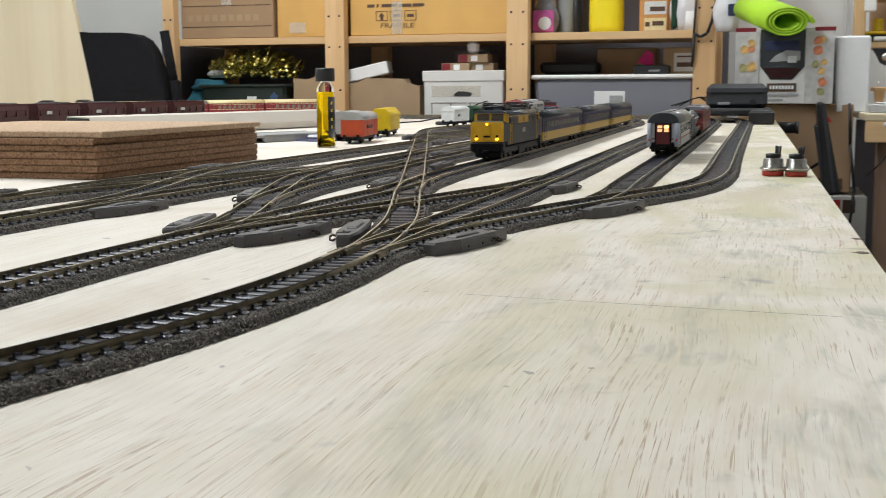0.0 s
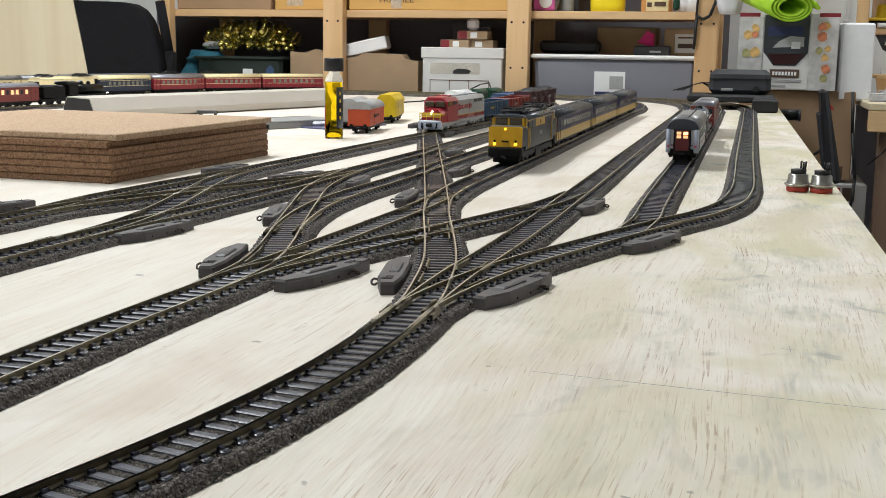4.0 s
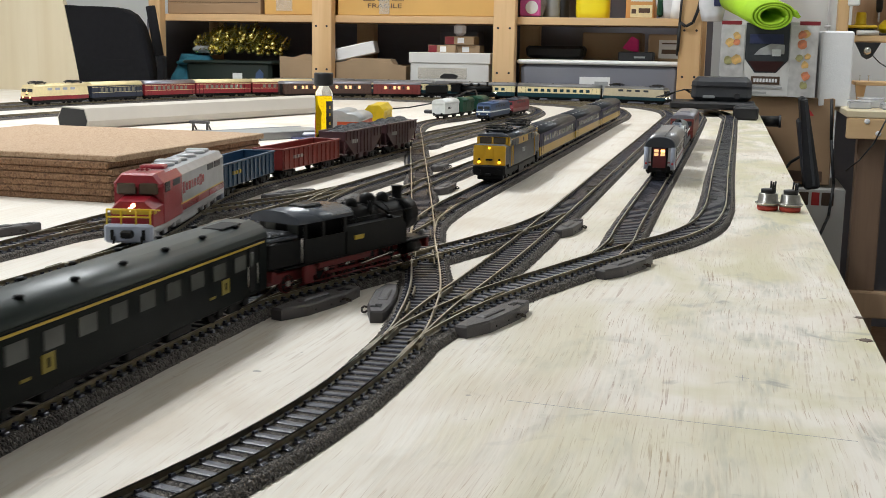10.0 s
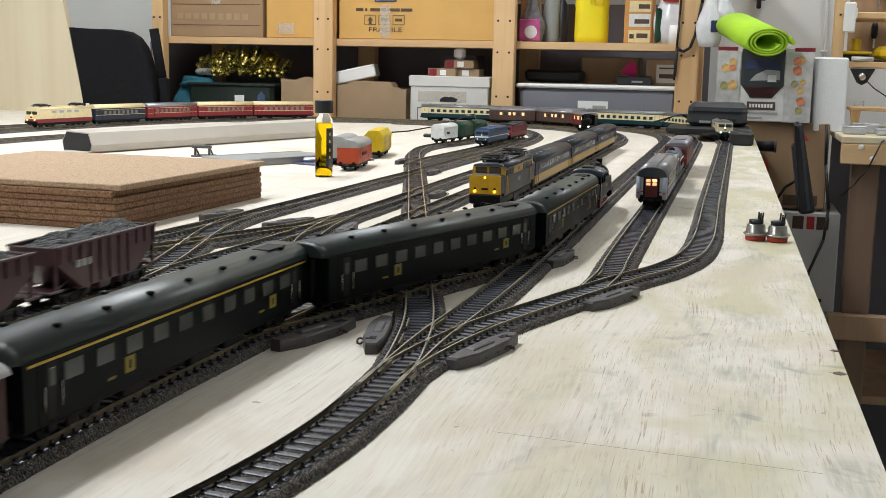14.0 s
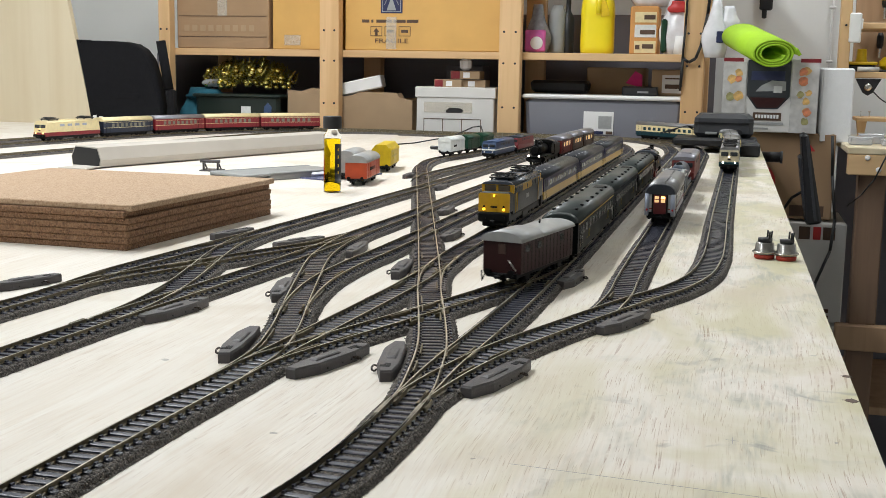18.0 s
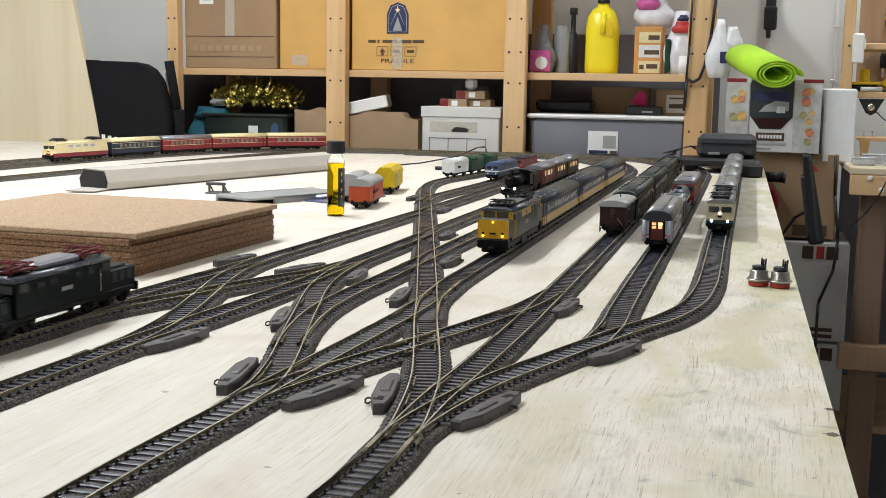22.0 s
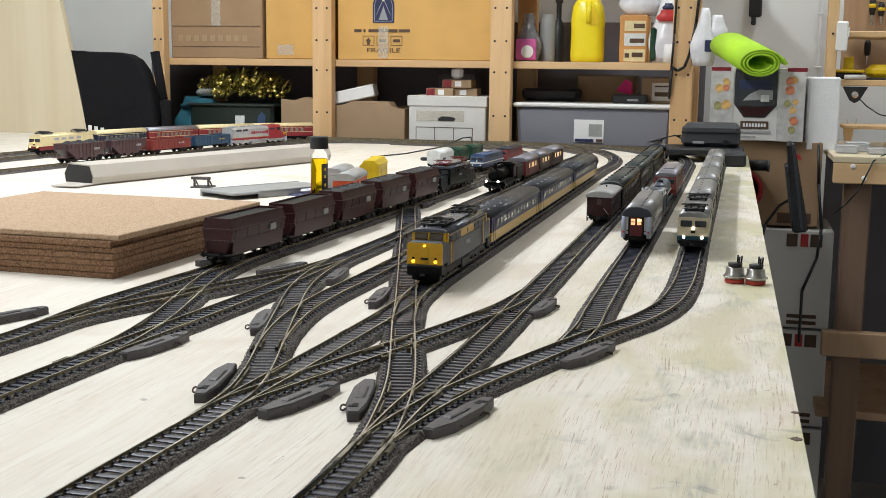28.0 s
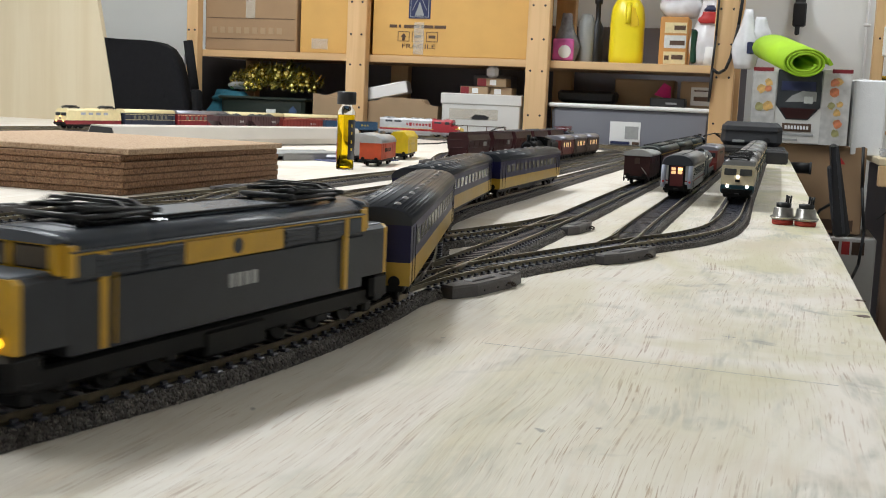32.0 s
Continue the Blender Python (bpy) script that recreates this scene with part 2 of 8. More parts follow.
STONES = pebbles("loose_ballast", [(0.035, 0.031, 0.029), (0.105, 0.094, 0.085), (0.20, 0.178, 0.16), (0.07, 0.063, 0.057), (0.31, 0.28, 0.25)])
# one cork in two tones: shaded sides, lit top
CORK_SHADED = grains("cork_shaded", [(0.19, 0.096, 0.047), (0.27, 0.146, 0.076), (0.33, 0.19, 0.105), (0.125, 0.06, 0.029)], 640, 0.85, 0.6)
CORK_LIT = grains("cork_lit", [(0.41, 0.272, 0.17), (0.47, 0.325, 0.21), (0.52, 0.375, 0.25), (0.33, 0.205, 0.12)], 640, 0.8, 0.25)
COAL = grains("coal", [(0.012, 0.013, 0.016), (0.035, 0.037, 0.043), (0.06, 0.063, 0.072)], 420, 0.55, 1.0, 0.003)
SLEEPER = mat("sleeper_plastic", (0.04, 0.045, 0.07), 0.3, 0, 0.16, 500, 0.06, 1500, spec=0.9)
# rail tones: top glint and web shadow are put into the colours
RAIL_M = mat("nickel_rail", (0.42, 0.38, 0.30), 0.3, 0.35, 0.45, 160, spec=0.8)
RAIL_SIDE = mat("olive_shaded_rail", (0.17, 0.14, 0.086), 0.45, 0.25, 0.4, 260)
PLATE = mat("point_plate", (0.014, 0.014, 0.018), 0.3, 0, 0.2, 300)
SLOT = mat("slot_shade", (0.006, 0.006, 0.007), 0.6, spec=0.2)
MOTOR_M = mat("grey_brown_plastic", (0.074, 0.067, 0.069), 0.5, 0, 0.12, 200, 0.15, 1200)
WIRE_D = mat("blackened_wire", (0.06, 0.045, 0.038), 0.4, 0.5)
WALL = mat("painted_wall", (0.86, 0.87, 0.86), 0.7, 0, 0.04, 3, 0.1, 120)
# dark tone standing in for shade behind the rack and bench
SHADE_DARK = mat("painted_shade", (0.17, 0.165, 0.19), 0.8, 0, 0.1, 5)
CEIL = mat("ceiling_paint", (0.78, 0.77, 0.74), 0.8, 0, 0.04, 3)
FLOOR = mat("garage_concrete", (0.32, 0.31, 0.3), 0.6, 0, 0.2, 6, 0.2, 60)
CARTON = mat("brown_cardboard", (0.32, 0.205, 0.115), 0.75, 0, 0.08, 12, 0.1, 200)
CARTON_Y = mat("golden_cardboard", (0.62, 0.36, 0.105), 0.6, 0, 0.1, 9, 0.08, 150)
CARTON_D = mat("dull_cardboard", (0.36, 0.25, 0.15), 0.8, 0, 0.1, 14, 0.1, 150)
CARTON_W = mat("white_cardboard", (0.66, 0.65, 0.63), 0.6, 0, 0.05, 10, 0.1, 80)
TAPE = mat("packing_tape", (0.72, 0.66, 0.56), 0.18, 0, 0.1, 30, 0.4, 60, alpha=0.32)
INK = mat("printed_ink", (0.09, 0.05, 0.03), 0.6)
INK_BLUE = mat("blue_ink", (0.018, 0.026, 0.085), 0.5)
INK_RED = mat("red_ink", (0.5, 0.03, 0.03), 0.5)
BLACK = mat("black_plastic", (0.013, 0.013, 0.015), 0.45, 0, 0.2, 40, 0.1, 700)
BLACK_CLOTH = mat("black_fabric", (0.009, 0.009, 0.011), 0.9, 0, 0.2, 80, 0.4, 900, spec=0.2)
DARKGREY = mat("dark_grey_plastic", (0.035, 0.037, 0.043), 0.45, 0, 0.1, 30)
GREY = mat("grey_plastic", (0.3, 0.31, 0.31), 0.45, 0, 0.08, 30)
GREYBOARD = mat("grey_card_channel", (0.50, 0.46, 0.41), 0.65, 0, 0.05, 20)
CLEAR_BOX = mat("clear_polystyrene", (0.62, 0.64, 0.68), 0.12, 0, 0.1, 40, alpha=0.55)
TOTE = mat("smoky_plastic_tote", (0.215, 0.22, 0.26), 0.2, 0, 0.08, 6)
WHITE = mat("white_plastic", (0.82, 0.82, 0.82), 0.35, 0, 0.03, 20)
FOAM = mat("white_foam", (0.85, 0.86, 0.88), 0.9, 0, 0.03, 60, 0.3, 300)
YELLOW_JUG = mat("yellow_jug_plastic", (0.90, 0.74, 0.02), 0.3, 0, 0.04, 20)
LIME = mat("lime_foam", (0.42, 0.72, 0.03), 0.75, 0, 0.05, 60, 0.3, 500)
LIME_SHADE = mat("lime_foam_shade", (0.2, 0.38, 0.02), 0.85, 0, 0.1, 60)
GOLD = mat("gold_tinsel", (0.85, 0.66, 0.22), 0.16, 1.0, 0.4, 300)
GOLD_D = mat("olive_tinsel", (0.22, 0.2, 0.05), 0.35, 0.7, 0.4, 300)
TEAL = mat("teal_cloth", (0.012, 0.105, 0.15), 0.8, 0, 0.2, 50, 0.4, 300)
GREEN_BIN = mat("dark_green_bin", (0.008, 0.017, 0.013), 0.45, 0, 0.1, 20)
MAGENTA = mat("magenta_paper", (0.75, 0.02, 0.22), 0.6)
POT_M = mat("dull_can", (0.34, 0.33, 0.31), 0.3, 0.9, 0.3, 200)
STEEL = mat("bright_steel", (0.62, 0.6, 0.56), 0.25, 1.0, 0.15, 100)
RED_BASE = mat("red_fibre", (0.45, 0.05, 0.03), 0.6, 0, 0.1, 80)
OIL = clear("amber_oil", (0.97, 0.66, 0.012), 0.02, 1.015)
GLASS = clear("clear_plastic", (0.95, 0.96, 0.95), 0.05, 1.06)
PHOTO_A = mat("packet_print_pink", (0.55, 0.1, 0.33), 0.4, 0, 0.35, 45)
KRAFT = mat("orange_kraft", (0.62, 0.3, 0.09), 0.6, 0, 0.08, 30)
PLASTIC_BAG = mat("pale_plastic_bag", (0.72, 0.72, 0.76), 0.25, 0, 0.15, 30, 0.5, 60)
POUCH = mat("smoky_clear_pouch", (0.20, 0.20, 0.22), 0.12, 0, 0.35, 70, 0.6, 90)
BLISTER = mat("blister_card", (0.10, 0.11, 0.2), 0.15, 0, 0.5, 60)
WARM = mat("warm_lamp", (1.0, 0.6, 0.2), 0.4, emit=3.0)
WHITE_LAMP = mat("white_lamp", (1.0, 0.93, 0.8), 0.4, emit=4.0)
WARM_WHITE = mat("warm_white_lamp", (1.0, 0.72, 0.38), 0.4, emit=6.0)
YEL_LAMP = mat("yellow_headlamp", (1.0, 0.62, 0.03), 0.4, emit=2.6)
RED_GLOW = mat("red_lit_cabin", (0.09, 0.008, 0.01), 0.4, 0, 0.2, 60)
WIN_LIT = mat("lit_window", (1.0, 0.62, 0.3), 0.4, emit=0.7)
TUBE_M = mat("tube_glow", (1.0, 0.97, 0.9), 0.4, emit=6.0)
WIN = mat("window_glass", (0.035, 0.04, 0.045), 0.08, 0, 0.1, 20)
WIN_DIM = mat("drawn_blind_window", (0.075, 0.08, 0.075), 0.15, 0, 0.2, 60)
PLATE_Y = mat("class_yellow", (0.22, 0.17, 0.012), 0.5)
# pale colour standing in for the glow of lit coach windows
WIN_PALE = mat("pale_window", (0.22, 0.215, 0.175), 0.2, 0, 0.15, 60)


def paint(name, col, rough=0.38):
    return mat(name, col, rough, 0, 0.1, 130, 0.06, 900, spec=0.5 if max(col) > 0.06 else 0.28)


CAB_GLASS = mat("cab_glass", (0.075, 0.055, 0.035), 0.1, 0, 0.3, 90)
P = {
    "yellow": paint("loco_yellow", (0.58, 0.325, 0.010), 0.32), "grey": paint("loco_grey", (0.027, 0.030, 0.037)), "dkgrey": paint("roof_grey", (0.036, 0.041, 0.052), 0.32),
    "blue": paint("coach_blue", (0.012, 0.012, 0.058)), "navyblue": paint("express_blue", (0.025, 0.032, 0.055)), "bandyel": paint("coach_yellow", (0.50, 0.31, 0.035)), "under": mat("underframe_black", (0.0055, 0.0055, 0.006), 0.5, 0, 0.2, 130, 0.05, 900, spec=0.2),
    "green": mat("coach_green", (0.0032, 0.0056, 0.0052), 0.36, 0, 0.1, 130, 0.02, 900, spec=0.07), "greenroof": mat("green_roof", (0.016, 0.026, 0.025), 0.42, 0, 0.12, 130, 0.02, 900, spec=0.55), "black": mat("loco_black", (0.0032, 0.0032, 0.0036), 0.36, 0, 0.15, 130, 0.04, 900, spec=0.16),
    "locoroof": paint("loco_roof_grey", (0.06, 0.07, 0.09), 0.26), "steelroof": mat("dull_metal_roof", (0.23, 0.23, 0.235), 0.35, 0.4, 0.15, 100), "redw": paint("wheel_red", (0.15, 0.008, 0.009)), "brown": paint("van_brown", (0.034, 0.0095, 0.0095)), "pilot": paint("pilot_silver_blue", (0.36, 0.40, 0.50), 0.35), "roofpanel": paint("roof_panel_grey", (0.13, 0.15, 0.18), 0.28), "palegrey": paint("pale_roof", (0.36, 0.365, 0.365)),
    "sfred": paint("warbonnet_red", (0.30, 0.014, 0.026), 0.28), "silver": mat("loco_silver", (0.46, 0.475, 0.50), 0.32, 0.4, 0.12, 100), "navy": paint("gondola_blue", (0.018, 0.06, 0.125)),
    "oxide": paint("gondola_oxide", (0.21, 0.026, 0.02)), "hopbrown": paint("hopper_brown", (0.07, 0.03, 0.035)), "maroon": paint("ore_wagon_maroon", (0.042, 0.010, 0.0115)),
    "e94": mat("bottle_green", (0.0045, 0.0095, 0.0095), 0.34, 0, 0.15, 130, 0.05, 900, spec=0.2), "beige": paint("ocean_beige", (0.50, 0.435, 0.30)), "teal": paint("ocean_teal", (0.008, 0.042, 0.055)),
    "cream": paint("cream", (0.78, 0.66, 0.38)), "red": paint("express_red", (0.215, 0.016, 0.024)), "white": paint("wagon_white", (0.72, 0.74, 0.73)),
    "dieselblue": paint("diesel_blue", (0.035, 0.072, 0.165)), "orange": paint("wagon_orange", (0.50, 0.068, 0.022)), "wagyel": paint("wagon_yellow", (0.72, 0.50, 0.01)),
    "wagon_green": paint("wagon_green", (0.015, 0.06, 0.035)), "lilac": mat("silver_roof", (0.27, 0.27, 0.31), 0.3, 0.45, 0.12, 100), "gold": paint("gold_line", (0.55, 0.38, 0.03)),
    "steamblue": paint("streamliner_blue", (0.035, 0.055, 0.085)), "coachred": paint("branch_coach_red", (0.15, 0.02, 0.017)), "coachgreen": paint("branch_coach_brown", (0.062, 0.03, 0.022)),
}


# ---- mesh building ----
class Shape:
    """Collects vertices and faces of one mesh."""

    def __init__(self):
        self.v, self.f, self.s = [], [], []

    def add(self, verts, faces, smooth=False):
        k = len(self.v)
        self.v += [tuple(p) for p in verts]
        self.f += [tuple(i + k for i in f) for f in faces]
        self.s += [smooth] * len(faces)
        return self

    def box(self, c, s, b=0.0, rz=0.0, taper=(1.0, 1.0)):
        """A box of size s about c, its upright and level edges cut by b; taper: size of the top."""
        hx, hy, hz = s[0] / 2, s[1] / 2, s[2] / 2
        b = min(b, hx * 0.9, hy * 0.9, hz * 0.9)
        rings = [(-hz, b), (-hz + b, 0), (hz - b, 0), (hz, b)] if b else [(-hz, 0), (hz, 0)]
        vs, fs = [], []
        co, si = math.cos(rz), math.sin(rz)
        for z, inset in rings:
            k = (z + hz) / (2 * hz)
            tx, ty = 1 + (taper[0] - 1) * k, 1 + (taper[1] - 1) * k
            x, y = hx * tx - inset, hy * ty - inset
            ring = [(-x + b, -y), (x - b, -y), (x, -y + b), (x, y - b), (x - b, y), (-x + b, y), (-x, y - b), (-x, -y + b)] if b else [(-x, -y), (x, -y), (x, y), (-x, y)]
            vs += [(c[0] + p * co - q * si, c[1] + p * si + q * co, c[2] + z) for p, q in ring]
        n = 8 if b else 4
        fs.append(tuple(range(n))[::-1])
        for r in range(len(rings) - 1):
            fs += [(r * n + i, r * n + (i + 1) % n, (r + 1) * n + (i + 1) % n, (r + 1) * n + i) for i in range(n)]
        fs.append(tuple((len(rings) - 1) * n + i for i in range(n)))
        return self.add(vs, fs)

    def rod(self, a, b, r, n=8, r2=None):
        a, b = Vector(a), Vector(b)
        d = (b - a).normalized()
        u = d.orthogonal().normalized()
        w = d.cross(u)
        vs = []
        for p, q in ((a, r), (b, r if r2 is None else r2)):
            vs += [p + (u * math.cos(t) + w * math.sin(t)) * q for t in [2 * math.pi * i / n for i in range(n)]]
        self.add(vs, [(i, (i + 1) % n, n + (i + 1) % n, n + i) for i in range(n)], True)
        k = len(self.v) - 2 * n
        self.f += [tuple(k + i for i in range(n))[::-1], tuple(k + n + i for i in range(n))]
        self.s += [False, False]
        return self

    def prism(self, prof, y0, y1, axis="y", ends=(1.0, 1.0), zc=0.0):
        """A closed profile of (x, z) drawn along y (or x); ends: scale of the profile at each end."""
        n = len(prof)
        vs = []
        for y, k in ((y0, ends[0]), (y1, ends[1])):
            vs += [(x * k, y, zc + (z - zc) * k) if axis == "y" else (y, x * k, zc + (z - zc) * k) for x, z in prof]
        self.add(vs, [(i, n + i, n + (i + 1) % n, (i + 1) % n) for i in range(n)], False)
        if n >= 9:
            self.s[-n:-1] = [True] * (n - 1)
        k = len(self.v) - 2 * n
        self.f += [tuple(k + i for i in range(n)), tuple(k + n + i for i in range(n))[::-1]]
        self.s += [False, False]
        return self

    def slab(self, poly, z0, z1):
        """A level plate with the outline poly, counter-clockwise, from z0 to z1."""
        n = len(poly)
        vs = [(x, y, z) for z in (z0, z1) for x, y in poly]
        fs = [tuple(range(n))[::-1], tuple(range(n, 2 * n))] + [(i, (i + 1) % n, n + (i + 1) % n, n + i) for i in range(n)]
        return self.add(vs, fs)

    def tube(self, pts, r, n=6):
        for a, b in zip(pts[:-1], pts[1:]):
            self.rod(a, b, r, n)
        return self

    def lathe(self, prof, c=(0, 0, 0), n=20):
        """Radius and height pairs turned about the upright through c."""
        vs = [(c[0] + r * math.cos(2 * math.pi * i / n), c[1] + r * math.sin(2 * math.pi * i / n), c[2] + z) for r, z in prof for i in range(n)]
        fs = [(a * n + i, a * n + (i + 1) % n, (a + 1) * n + (i + 1) % n, (a + 1) * n + i) for a in range(len(prof) - 1) for i in range(n)]
        self.add(vs, fs, True)
        k = len(self.v) - len(vs)
        self.f += [tuple(k + i for i in range(n))[::-1], tuple(k + (len(prof) - 1) * n + i for i in range(n))]
        self.s += [False, False]
        return self

    def mesh(self, name):
        me = bpy.data.meshes.new(name)
        me.from_pydata(self.v, [], self.f)
        me.polygons.foreach_set("use_smooth", self.s)
        me.update()
        return me


def part(name, shape, material, parent=None, label=""):
    me = shape.mesh(name) if isinstance(shape, Shape) else shape
    if not me.materials:
        me.materials.append(material)
    ob = new(name, me)
    if parent is not None:
        ob.parent = parent
    return tagged(ob, label)


def thing(name, label, category, m=None, group="", kind=""):
    ob = new(name)
    ob.empty_display_size = 0.02
    if m is not None:
        ob.matrix_world = m
    return tagged(ob, label, category, group, kind)


def S():
    return Shape()


def crumpled(w, d, h, seed, top=0.45, rings=9, n=20):
    """A soft bag: rounded rings of uneven radius, drawn in towards the top."""
    rnd = random.Random(seed)
    sh, wob = S(), [rnd.uniform(0, 6.28) for _ in range(6)]
    for j in range(rings):
        v = j / (rings - 1)
        k = (0.8 + 0.28 * math.sin(math.pi * min(1, v * 1.5))) * (1 - (1 - top) * max(0, v - 0.45) / 0.55)
        for i in range(n):
            a = 2 * math.pi * i / n
            r = k * (1 + 0.07 * math.sin(3 * a + wob[0] + 4 * v) + 0.05 * math.sin(7 * a + wob[1] - 6 * v) + rnd.uniform(-0.035, 0.035))
            sh.v.append((w / 2 * r * math.cos(a), d / 2 * r * math.sin(a), h * (v + rnd.uniform(-0.015, 0.015) * (0 < j < rings - 1))))
    sh.f = [(j * n + i, j * n + (i + 1) % n, (j + 1) * n + (i + 1) % n, (j + 1) * n + i) for j in range(rings - 1) for i in range(n)] + [tuple(range(n))[::-1], tuple((rings - 1) * n + i for i in range(n))]
    sh.s = [True] * (len(sh.f) - 2) + [False, False]
    return sh


def arch(w, z0, z1, n=10, flat=0.0):
    """A roof profile: level foot of width w at z0, crown at z1."""
    pts = []
    for i in range(n + 1):
        a = math.pi * i / n
        pts.append((w / 2 * math.copysign(abs(math.cos(a)) ** (1 - flat), math.cos(a)), z0 + (z1 - z0) * math.sin(a) ** (1 - flat * 0.4)))
    return pts[::-1]


# ---- plan of the tracks: control points of the centre lines on the board ----
RAIL = 0.0078
SPREAD, ABOUT = 1.018, np.array((0.03, 0.0))


def spread(x, y):
    """Plan points were drawn for a higher rail: spread them for the true rail height."""
    return tuple(ABOUT + (np.array((x, y)) - ABOUT) * SPREAD)


def spline(points, step=0.004):
    """A smooth line through plan points, as an array of x, y at even steps."""
    p = ABOUT + (np.array(points, float) - ABOUT) * SPREAD
    p = np.vstack([2 * p[0] - p[1], p, 2 * p[-1] - p[-2]])
    out = []
    for a, b, c, d in zip(p[:-3], p[1:-2], p[2:-1], p[3:]):
        n = max(2, int(np.linalg.norm(c - b) / 0.004))
        t1 = np.linalg.norm(b - a) ** 0.5
        t2 = t1 + np.linalg.norm(c - b) ** 0.5
        t3 = t2 + np.linalg.norm(d - c) ** 0.5
        for t in np.linspace(t1, t2, n, endpoint=False):
            a1 = (t1 - t) / t1 * a + t / t1 * b
            a2 = (t2 - t) / (t2 - t1) * b + (t - t1) / (t2 - t1) * c
            a3 = (t3 - t) / (t3 - t2) * c + (t - t2) / (t3 - t2) * d
            b1 = (t2 - t) / t2 * a1 + t / t2 * a2
            b2 = (t3 - t) / (t3 - t1) * a2 + (t - t1) / (t3 - t1) * a3
            out.append((t2 - t) / (t2 - t1) * b1 + (t - t1) / (t2 - t1) * b2)
    out.append(p[-2])
    out = np.array(out)
    s = np.r_[0, np.cumsum(np.linalg.norm(np.diff(out, axis=0), axis=1))]
    q = np.arange(0, s[-1], step)
    return np.stack([np.interp(q, s, out[:, 0]), np.interp(q, s, out[:, 1])], -1)


def place(line, s, step=0.004):
    """The point of a line s metres from its start."""
    q = np.arange(len(line)) * step
    return np.array([np.interp(s, q, line[:, 0]), np.interp(s, q, line[:, 1])])


A_STEM = [(-0.72, -0.36), (-0.55, -0.245), (-0.42, -0.145), (-0.335, -0.065), (-0.266, 0.015), (-0.212, 0.1), (-0.1735, 0.195), (-0.1585, 0.25), (-0.1425, 0.315), (-0.1335, 0.375), (-0.1305, 0.43), (-0.1315, 0.491)]
V_LINE = [(-0.139, 0.543), (-0.152, 0.607), (-0.201, 0.78), (-0.2185, 0.845), (-0.345, 1.288), (-0.45, 1.655)]
Y_FAR = [(-0.2235, 1.0), (-0.222, 1.2), (-0.2185, 2.2), (-0.216, 2.4), (-0.24, 2.62), (-0.33, 2.84), (-0.52, 2.95), (-0.8, 2.92)]
G_FAR = [(-0.1245, 1.0), (-0.124, 1.2), (-0.122, 2.3), (-0.125, 2.5), (-0.16, 2.72), (-0.26, 2.9), (-0.45, 3.0), (-0.8, 2.97)]
E_STEM = [(-1.29, 1.2), (-1.29, 0.3), (-1.24, -0.02), (-1.06, -0.27), (-0.87, -0.33), (-0.68, -0.27), (-0.5, -0.02), (-0.462, 0.3), (-0.455, 0.604), (-0.451, 0.665)]
E_LINE = [(-0.455, 0.76), (-0.451, 0.836), (-0.434, 1.049), (-0.424, 1.25), (-0.412, 1.5), (-0.4, 1.83), (-0.394, 2.1)]
E_FAR = [(-0.39, 2.3), (-0.42, 2.55), (-0.52, 2.75), (-0.68, 2.84), (-0.85, 2.86)]
D_LINE = [(-0.363, 0.67), (-0.357, 0.75), (-0.347, 0.9), (-0.3445, 1.038), (-0.339, 1.2), (-0.337, 1.4), (-0.332, 1.6), (-0.326, 2.1)]
D_FAR = [(-0.32, 2.35), (-0.312, 2.6), (-0.33, 2.79), (-0.42, 2.92), (-0.6, 2.95), (-0.85, 2.9)]
C_STEM = [(-1.29, 1.2), (-1.29, 0.1), (-1.26, -0.25), (-1.1, -0.5), (-0.85, -0.58), (-0.6, -0.5), (-0.42, -0.25), (-0.378, 0.1), (-0.375, 0.45), (-0.3685, 0.6)]
OUTER = [(-0.37, 0.65), (-0.381, 0.725), (-0.4, 0.804), (-0.4195, 0.88), (-0.431, 0.94), (-0.435, 1.0), (-0.433, 1.07)]
BACK_NEAR = [(-1.29, 1.2), (-1.265, 1.7), (-1.215, 2.1), (-1.175, 2.4), (-1.145, 2.6), (-1.095, 2.75), (-1.0, 2.86), (-0.85, 2.9)]
BACK_FAR = [(-1.52, -0.2), (-1.52, 1.9), (-1.49, 2.25), (-1.42, 2.58), (-1.28, 2.82), (-1.08, 2.97), (-0.85, 2.985)]
BACK_MID = [(-1.44, 0.2), (-1.43, 1.9), (-1.405, 2.15), (-1.35, 2.45), (-1.26, 2.7), (-1.12, 2.87), (-0.98, 2.94), (-0.85, 2.945)]
R_LINE = [(-0.115, 0.588), (-0.081, 0.692), (-0.045, 0.789), (-0.024, 0.84), (-0.007, 0.91), (0.0, 1.0), (0.001, 1.11), (0.0, 1.3), (0.0, 2.3)]
R_FAR = [(-0.003, 2.52), (-0.04, 2.72), (-0.14, 2.88), (-0.3, 2.96), (-0.52, 2.98), (-0.85, 2.98)]
